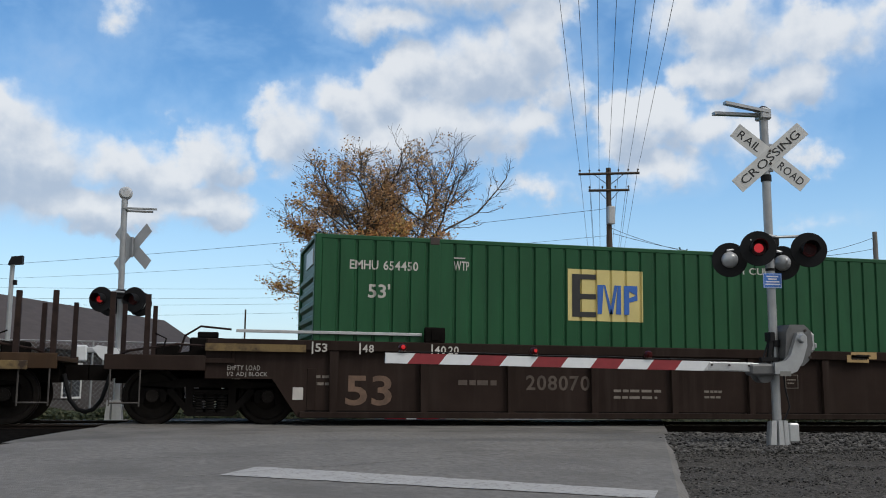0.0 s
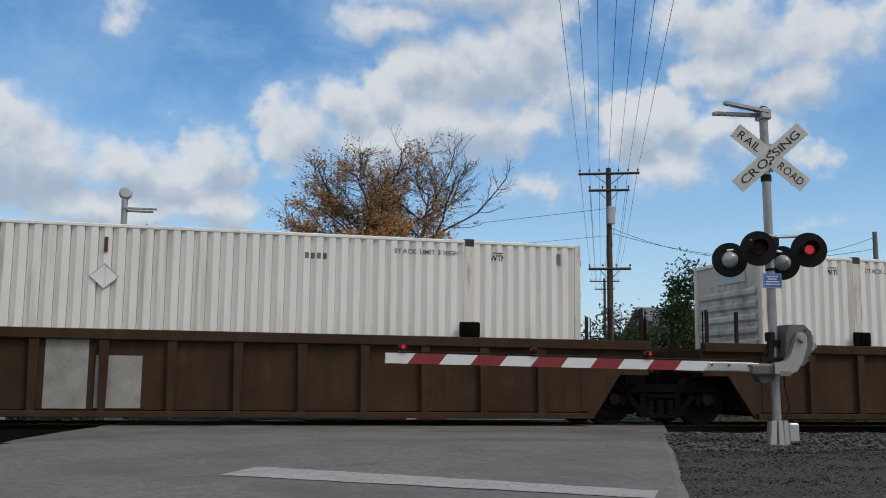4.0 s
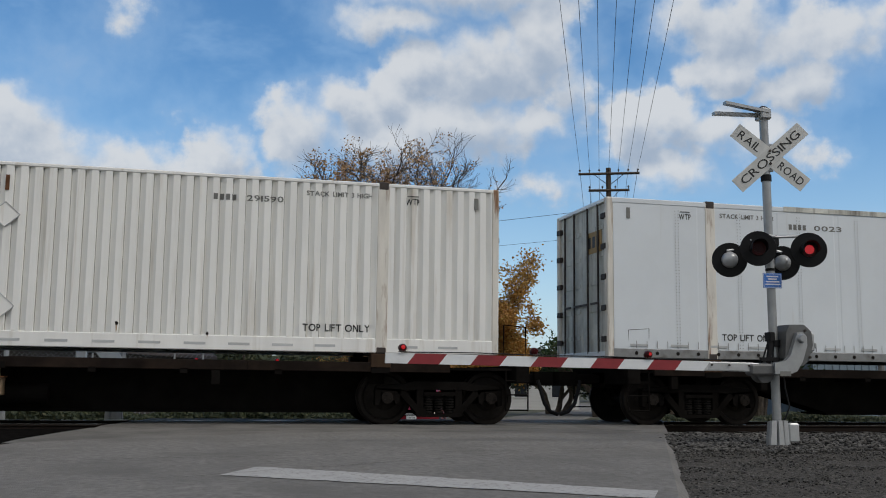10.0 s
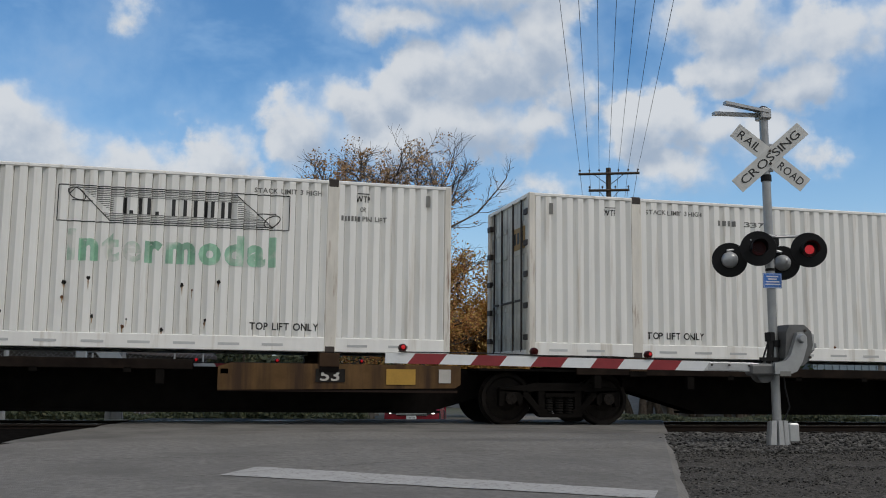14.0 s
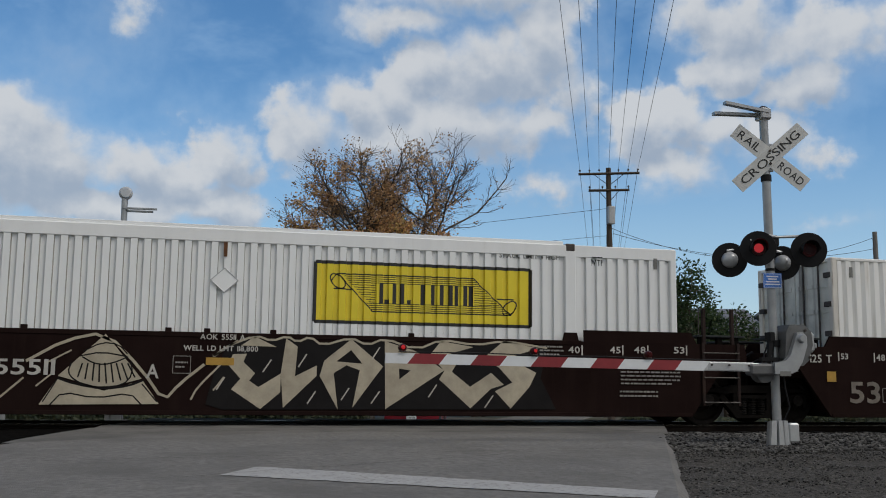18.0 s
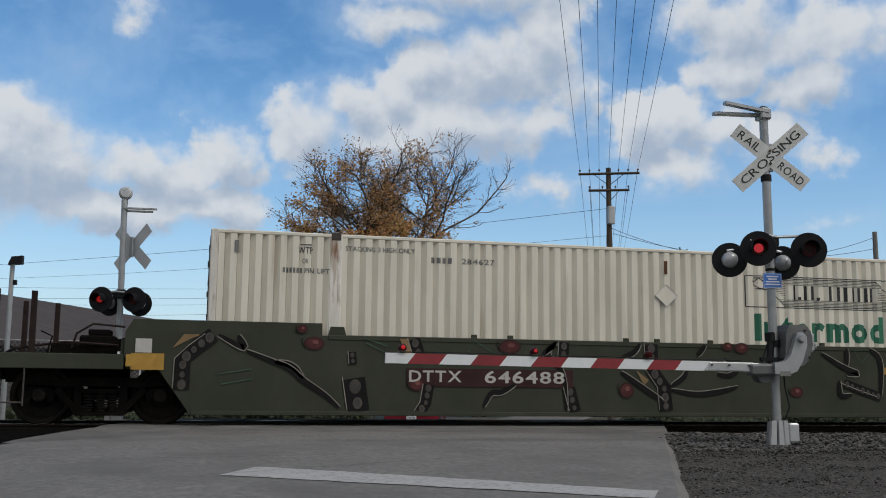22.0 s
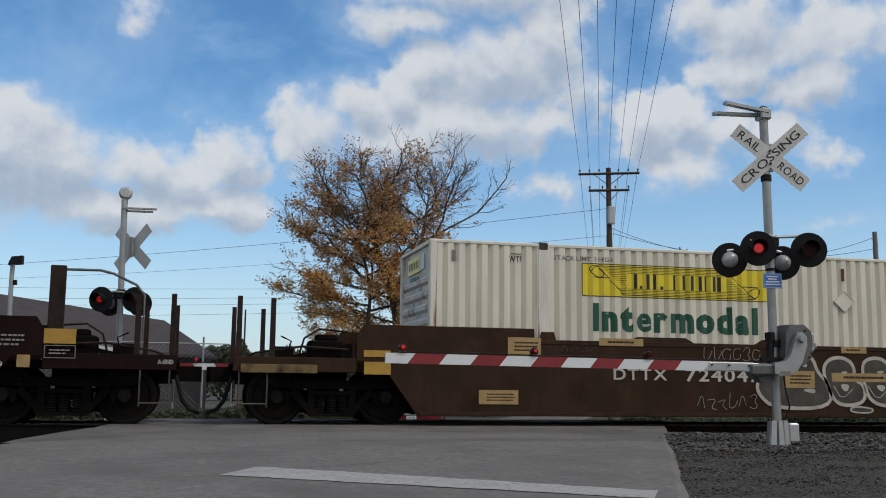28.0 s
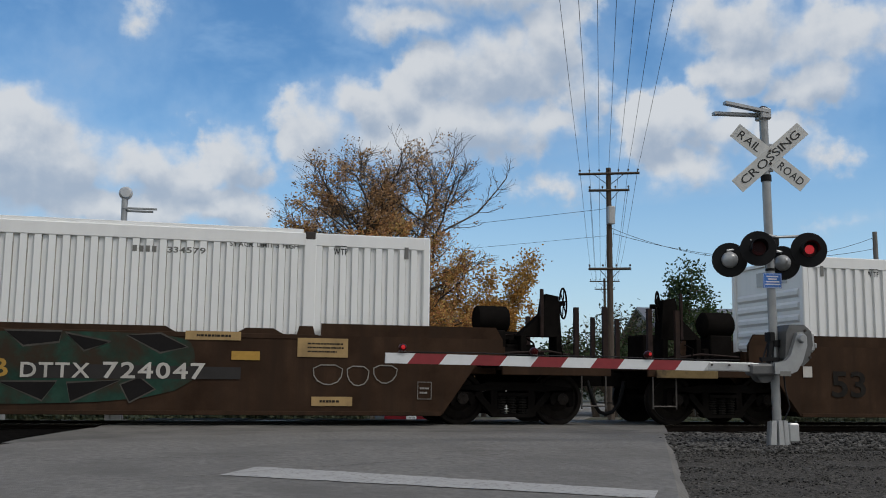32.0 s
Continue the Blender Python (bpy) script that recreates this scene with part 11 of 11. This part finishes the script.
patch(tag, TAG_WHITE, face, 1, (11.17, 1.09), (11.21, 1.12), (11.24, 1.09), (11.23, 1.05), (11.19, 1.06), soft=2)
car, face = CARS[20], -1.4455
tag = spray(car, "fat round graffiti letters in faded white", face)
bubble(tag, TAG_BUBBLE, TAG_OUTLINE, face, 1, 0.06, (2.77, 0.82), (2.76, 1.1), (2.89, 1.31), (3.16, 1.3), (3.27, 1.11), (3.18, 0.95), (3.42, 0.97), (3.66, 0.79), (3.64, 0.54), (3.48, 0.41), (2.98, 0.41), (2.84, 0.54))
bubble(tag, TAG_BUBBLE, TAG_OUTLINE, face, 1, 0.06, (3.5, 0.99), (3.54, 1.18), (3.77, 1.3), (3.96, 1.26), (4.1, 1.01), (4.04, 0.8), (4.28, 0.87), (4.59, 0.84), (4.71, 0.66), (4.63, 0.41), (4.38, 0.29), (4.1, 0.32), (4.02, 0.55), (3.87, 0.76), (3.56, 0.83))
trace(tag, TAG_OUTLINE, face, 3, 0.06, (2.02, 0.49), (1.88, 0.84), (2.07, 1.26), (2.43, 1.29), (2.55, 0.99), (2.27, 0.81), (2.56, 0.81), (2.71, 0.54), (2.53, 0.36), (2.2, 0.36))
bubble(tag, CAR_RUST, TAG_OUTLINE, face, 1, 0.05, (4.4, 1.09), (4.57, 1.26), (4.81, 1.25), (4.89, 1.1), (4.79, 1.03), (4.68, 1.1))
trace(tag, TAG_OUTLINE, face, 3, 0.05, (3.04, 1.16), (3.07, 1.02))
trace(tag, TAG_OUTLINE, face, 3, 0.05, (3.83, 1.12), (3.88, 0.96))
trace(tag, TAG_OUTLINE, face, 3, 0.05, (3.2, 0.96), (3.06, 0.84))
patch(tag, TAG_OUTLINE, face, 3, (3.83, 0.8), (4.09, 0.85), (4.01, 0.69), soft=2)
trace(tag, TAG_SCRAWL, face, 1, 0.035, (5.03, 1.25), (5.21, 1.09), (5.3, 1.22), (5.13, 1.31), (5.18, 1.4), (5.31, 1.4))
trace(tag, TAG_SCRAWL, face, 1, 0.035, (5.32, 1.38), (5.59, 1.37))
trace(tag, TAG_SCRAWL, face, 1, 0.035, (5.38, 1.35), (5.43, 1.04))
trace(tag, TAG_SCRAWL, face, 1, 0.035, (5.52, 1.11), (5.54, 1.31), (5.64, 1.17), (5.67, 1.35), (5.75, 1))
trace(tag, TAG_SCRAWL, face, 1, 0.035, (5.12, 0.78), (4.98, 0.79), (4.93, 0.63), (5.17, 0.56), (5.21, 0.43), (5.13, 0.52))
trace(tag, TAG_SCRAWL, face, 1, 0.035, (5.22, 0.63), (5.37, 0.71), (5.3, 0.78), (5.21, 0.67), (5.28, 0.5), (5.45, 0.56))
trace(tag, TAG_SCRAWL, face, 1, 0.035, (5.47, 0.63), (5.62, 0.71), (5.55, 0.8), (5.46, 0.67), (5.54, 0.51), (5.7, 0.56))
trace(tag, TAG_SCRAWL, face, 1, 0.035, (5.78, 0.45), (5.71, 0.82), (5.91, 0.77), (5.84, 0.62), (6.09, 0.44))
trace(tag, TAG_SCRAWL, face, 1, 0.03, (6.06, 0.75), (6.2, 0.83), (6.22, 0.7), (6.08, 0.57), (6.26, 0.57))
trace(tag, TAG_SCRAWL, face, 1, 0.025, (6.34, 1.11), (6.42, 1.07), (6.42, 0.94), (6.36, 0.96), closed=True)
trace(tag, TAG_SCRAWL, face, 1, 0.025, (6.29, 1.12), (6.28, 0.94))
car, face = CARS[20], -1.4455
tag = spray(car, "pale mint graffiti letters with black wedges", face)
patch(tag, TAG_DARK, face, 0, (6.35, 1.31), (9.25, 1.32), (9.31, 0.75), (6.37, 0.76))
patch(tag, TAG_WHITE, face, 1, (7.02, 1.25), (7.54, 1.24), (7.52, 1.15), (7.35, 1.13), (7.32, 0.85), (7.11, 0.86), (7.17, 1.13), (7.01, 1.14))
patch(tag, TAG_WHITE, face, 1, (7.85, 1.26), (8.37, 1.25), (8.35, 1.16), (8.18, 1.15), (8.14, 0.86), (7.93, 0.87), (7.99, 1.14), (7.83, 1.15))
patch(tag, TAG_WHITE, face, 1, (8.57, 1.28), (9.11, 1.27), (9.08, 1.18), (8.91, 1.16), (8.87, 0.87), (8.65, 0.88), (8.72, 1.16), (8.56, 1.17))
patch(tag, TAG_WHITE, face, 1, (8.43, 0.87), (8.64, 1.14), (9.01, 1.22), (9.21, 1.25), (9.06, 1.1), (8.91, 1.05), (9.06, 0.86), (8.89, 0.85), (8.79, 0.98), (8.62, 0.85))
trace(tag, TAG_DARK, face, 2, 0.018, (7.4, 1.09), (8.86, 1.08))
trace(tag, TAG_DARK, face, 2, 0.018, (7.4, 1.02), (8.87, 1.01))
trace(tag, TAG_DARK, face, 2, 0.018, (7.41, 0.96), (8.87, 0.95))
patch(tag, TAG_DARK, face, 0, (8.4, 0.27), (8.68, 0.74), (9.29, 0.75), (9.3, 1.5), (13.88, 1.5), (13.96, 0.29))
patch(tag, TAG_MINT, face, 1, (9.47, 1.5), (10.1, 1.5), (10.41, 1.22), (10.59, 1.28), (10.41, 1), (9.71, 0.95), (10.11, 0.9), (9.41, 0.62), (9.43, 1.16))
patch(tag, TAG_MINT, face, 1, (9.52, 0.27), (9.91, 0.61), (10.36, 0.74), (10.77, 0.96), (10.83, 0.64), (10.42, 0.28), (10.02, 0.27), (10.16, 0.49), (9.77, 0.27))
patch(tag, TAG_MINT, face, 1, (10.59, 1.5), (11.14, 1.5), (10.88, 1.26), (10.93, 1.01), (11.19, 0.97), (10.88, 0.59), (11.48, 0.28), (10.83, 0.28), (10.67, 0.45), (10.88, 0.79), (10.62, 1.28))
patch(tag, TAG_MINT, face, 1, (11.24, 1.29), (11.77, 1.5), (12.3, 1.28), (12.3, 1.06), (11.61, 1), (12.03, 0.56), (11.76, 0.28), (11.55, 0.28), (11.5, 0.82), (11.19, 0.92))
patch(tag, TAG_MINT, face, 1, (12.36, 1.5), (13.07, 1.5), (12.79, 1.26), (12.87, 0.99), (13.11, 0.66), (13.32, 0.29), (12.67, 0.29), (12.73, 0.51), (12.35, 0.76), (12.08, 0.75), (12.43, 1.01))
patch(tag, TAG_MINT, face, 1, (11.97, 0.28), (12.14, 0.61), (12.51, 0.66), (12.64, 0.29))
patch(tag, TAG_MINT, face, 1, (13.01, 1.27), (13.34, 1.5), (13.82, 1.5), (13.85, 0.32), (13.49, 0.3), (13.19, 0.82), (13, 0.97))
patch(tag, TAG_DARK, face, 2, (11.72, 1.5), (12.28, 1.5), (12.25, 1.41), (11.98, 1.48))
patch(tag, TAG_DARK, face, 2, (13, 0.84), (13.25, 0.81), (13.38, 0.31), (13.22, 0.46))
patch(tag, TAG_MINT, face, 1, (8.49, 0.27), (8.67, 0.67), (8.93, 0.27))
patch(tag, TAG_GREY, face, 2, (8.94, 0.74), (9.29, 0.73), (9.25, 0.3), (9.12, 0.29))
patch(tag, TAG_PALE, face, 2, (10.42, 0.28), (10.7, 0.4), (10.78, 0.28))
patch(tag, TAG_MINT, face, 1, (14.5, 0.29), (14.91, 0.76), (15.04, 0.3))
trace(tag, TAG_SCRAWL, face, 1, 0.03, (14.08, 0.67), (14.33, 0.52), (14.38, 0.29))
car, face = CARS[21], -1.4455
tag = spray(car, "white round graffiti letters edged in black", face)
patch(tag, TAG_PALE, face, 0, (1.57, 0.75), (1.81, 1.17), (2.26, 1.49), (2.83, 1.5), (3.1, 1.5), (3.69, 1.44), (4.01, 1.5), (4.67, 1.5), (5.18, 1.45), (5.34, 1.02), (5.19, 0.47), (4.81, 0.24), (1.95, 0.25), (1.64, 0.45), soft=2)
patch(tag, TAG_DARK, face, 1, (1.64, 0.73), (1.84, 1.09), (2.21, 1.39), (2.83, 1.5), (3.07, 1.5), (3.64, 1.39), (4.01, 1.5), (4.34, 1.46), (4.67, 1.5), (5.11, 1.42), (5.27, 1.01), (5.12, 0.5), (4.69, 0.27), (1.95, 0.3), (1.7, 0.5), soft=2)
patch(tag, TAG_WHITE, face, 2, (1.78, 0.68), (1.9, 0.94), (2.05, 0.86), (1.98, 0.73), (2.09, 0.63), (2.29, 0.76), (2.27, 1.2), (2.47, 1.39), (2.94, 1.5), (2.71, 1.24), (2.67, 0.98), (2.98, 1.14), (3.14, 1.04), (2.88, 0.82), (3.1, 0.56), (3.42, 0.45), (3.56, 0.31), (3.13, 0.3), (2.71, 0.56), (2.61, 0.33), (1.94, 0.37), soft=2)
patch(tag, TAG_LIME, face, 2, (3.16, 1.15), (3.56, 1.28), (3.55, 0.59), (3.24, 0.61))
patch(tag, TAG_LIME, face, 2, (3.66, 0.57), (3.85, 0.45), (3.56, 0.3))
patch(tag, TAG_WHITE, face, 2, (3.59, 1.04), (3.66, 1.34), (4.01, 1.47), (4.32, 1.35), (4.31, 1), (4.08, 0.84), (4.47, 0.39), (3.93, 0.33), (3.51, 0.29), (3.71, 0.59), (3.75, 0.97), soft=2)
patch(tag, TAG_DARK, face, 3, (3.83, 1.21), (4.07, 1.24), (4.08, 1.05), (3.89, 0.97), soft=2)
patch(tag, TAG_DARK, face, 3, (3.85, 0.44), (3.92, 0.76), (4.06, 0.45))
patch(tag, TAG_WHITE, face, 2, (4.37, 1.22), (4.67, 1.45), (5.06, 1.39), (5.23, 1.01), (5.07, 0.53), (4.69, 0.31), (4.41, 0.63), soft=2)
patch(tag, TAG_DARK, face, 3, (4.7, 1.06), (4.87, 1.14), (4.88, 0.85), (4.74, 0.76), soft=2)
trace(tag, TAG_BUBBLE, face, 1, 0.022, (1.3, 1.29), (1.1, 1.31), (1.03, 1.11), (1.11, 0.98), (1.31, 1.08), (1.25, 1.16))
trace(tag, TAG_BUBBLE, face, 1, 0.018, (1.36, 1.16), (1.51, 1.01), (1.66, 1.17), (1.77, 0.99), (2.12, 1.02))
trace(tag, TAG_DARK, face, 1, 0.02, (5.08, 0.55), (5.25, 0.46), (5.02, 0.34))
trace(tag, TAG_DARK, face, 1, 0.02, (5.27, 0.58), (5.41, 0.43), (5.55, 0.58), (5.47, 0.39), (5.7, 0.31))
car, face = CARS[21], -1.4455
tag = spray(car, "black and green graffiti blocks", face)
patch(tag, TAG_GREEN, face, 0, (8.49, 1.4), (9.45, 1.5), (12.05, 1.5), (12.34, 1.26), (12.22, 0.46), (8.52, 0.34), (8, 0.56), (8.03, 1.18), soft=2)
patch(tag, TAG_GREEN, face, 0, (7.61, 1.28), (8.02, 1.34), (8.3, 0.77), (7.9, 0.4), (7.58, 0.76), soft=2)
patch(tag, TAG_DARK, face, 1, (8.62, 1.43), (8.97, 1.5), (9.31, 1.13), (8.88, 1.08))
trace(tag, TAG_BUBBLE, face, 2, 0.03, (8.62, 1.43), (8.97, 1.5), (9.31, 1.13), (8.88, 1.08), closed=True)
patch(tag, TAG_DARK, face, 1, (8.38, 0.8), (8.72, 0.94), (8.9, 0.57), (8.55, 0.37))
trace(tag, TAG_BUBBLE, face, 2, 0.03, (8.38, 0.8), (8.72, 0.94), (8.9, 0.57), (8.55, 0.37), closed=True)
patch(tag, TAG_DARK, face, 1, (9.39, 0.72), (10.25, 0.73), (10.05, 0.43))
trace(tag, TAG_BUBBLE, face, 2, 0.03, (9.39, 0.72), (10.25, 0.73), (10.05, 0.43), closed=True)
patch(tag, TAG_DARK, face, 1, (10.39, 0.71), (11.19, 0.76), (10.46, 0.41))
trace(tag, TAG_BUBBLE, face, 2, 0.03, (10.39, 0.71), (11.19, 0.76), (10.46, 0.41), closed=True)
patch(tag, TAG_DARK, face, 1, (11.18, 0.69), (11.47, 0.81), (11.71, 0.62), (11.33, 0.41))
trace(tag, TAG_BUBBLE, face, 2, 0.03, (11.18, 0.69), (11.47, 0.81), (11.71, 0.62), (11.33, 0.41), closed=True)
patch(tag, TAG_DARK, face, 1, (9.45, 1.5), (10.28, 1.5), (10.25, 1.33), (9.73, 1.26))
trace(tag, TAG_BUBBLE, face, 2, 0.03, (9.45, 1.5), (10.28, 1.5), (10.25, 1.33), (9.73, 1.26), closed=True)
patch(tag, TAG_DARK, face, 1, (10.33, 1.48), (11.01, 1.35), (10.62, 1.2))
trace(tag, TAG_BUBBLE, face, 2, 0.03, (10.33, 1.48), (11.01, 1.35), (10.62, 1.2), closed=True)
patch(tag, TAG_DARK, face, 1, (11.24, 1.46), (11.76, 1.5), (12.18, 1.29), (11.76, 1.19))
trace(tag, TAG_BUBBLE, face, 2, 0.03, (11.24, 1.46), (11.76, 1.5), (12.18, 1.29), (11.76, 1.19), closed=True)
patch(tag, TAG_DARK, face, 1, (7.62, 1.02), (7.98, 1.13), (8.09, 0.77), (7.73, 0.66))
trace(tag, TAG_BUBBLE, face, 2, 0.03, (7.62, 1.02), (7.98, 1.13), (8.09, 0.77), (7.73, 0.66), closed=True)
patch(tag, SOOT_PANEL, face, 3, (9.74, 1), (13.02, 0.98), (13.02, 0.79), (9.74, 0.77))
trace(tag, TAG_SCRAWL, face, 1, 0.02, (14.18, 1.04), (14.67, 1.04), (14.64, 0.79), (14.42, 0.7), (14.2, 0.81), closed=True)
trace(tag, TAG_SCRAWL, face, 1, 0.02, (14.74, 1.03), (15.11, 1.02), (15.08, 0.76), (14.89, 0.69), (14.75, 0.82), closed=True)
trace(tag, TAG_SCRAWL, face, 1, 0.02, (15.18, 1.05), (15.59, 1.04), (15.55, 0.83), (15.36, 0.73), (15.19, 0.85), closed=True)
# tan rigging at the olive car's trailing end
car, face = CARS[15], -1.4475
part("step_plate", Solid().prism([(16.93, .915), (17.83, .915), (17.51, 0.7), (16.85, 0.7)], face, face + .03), TAN_DECK, car, "stained tan plate under the platform")
part("rigging_box", Solid().box(17.32, 18.06, -1.38, -1.05, 1.12, 1.56, .05), TAN_DECK, car, "stained tan rigging box")
part("bracket", Solid().box(18.06, 18.24, -1.36, -1.20, 1.12, 1.61, .02), TAN_DECK, car)


# ---- what moves: the train, its wheels, the clouds ----
# seconds, metres the train has gone
TRAVEL = [(0, 0.0), (1, 13.532), (2, 27.17), (3, 40.733), (6, 81.433), (7, 95.004), (8, 108.583), (9, 122.158), (10, 135.77), (11, 149.439), (12, 163.051), (13, 176.664),
          (14, 190.309), (16.5, 224.441), (17, 231.271), (18, 244.927), (19, 258.579), (20, 272.212), (21, 285.715), (22, 299.299), (23, 312.964), (24, 326.582), (25, 340.25),
          (27.5, 374.458), (28, 381.308), (29, 395.025), (30, 408.728), (31, 422.452), (32, 436.189)]


def gone(t):
    return float(np.interp(t, [a for a, _ in TRAVEL], [b for _, b in TRAVEL]))


def motions():
    for ob, place, z in RIDE:
        walk(ob, [(t, pose(place - s, TRACK_Y, z)) for t, s in TRAVEL])
    # the wheels roll with the ground they pass, and are keyed while near the crossing
    for ob, place, at in ROLL:
        seen = [k / FPS for k in range(int(32 * FPS) + 1) if -9.5 < place - gone(k / FPS) < 21.5]
        ts = sorted(set([0.0] + seen + [32.0]))
        rows = []
        first = gone(seen[0]) if seen else 0.0
        last = gone(seen[-1]) if seen else 0.0
        for t in ts:
            a = -math.degrees((min(max(gone(t), first), last) - first) / WHEEL_R)
            rows.append((t, pose(*at, 0, a, 0)))
        walk(ob, rows)
    # the flashers turn over in step, one pair of discs against the other
    for ob, at, phase in FLASH:
        rows, k = [(0.0, pose(*at, 0, 0, 180 * phase))], 0
        turn = 180 * phase
        while True:
            # half cycles of a slowly drifting beat
            t = (0.5 * (k + 1) - 0.205) / 0.67467
            k += 1
            if t > 31.9:
                break
            rows += [(t - .05, pose(*at, 0, 0, turn)), (t - .0167, pose(*at, 0, 0, turn + 60)), (t + .0167, pose(*at, 0, 0, turn + 120)), (t + .05, pose(*at, 0, 0, turn + 180))]
            turn += 180
        rows.append((32.0, pose(*at, 0, 0, turn)))
        walk(ob, rows)
    walk(clouds, [(0, pose(0, 0, 0, 0, 0, .55)), (32, pose(0, 0, 0, 0, 0, -.60))])


motions()
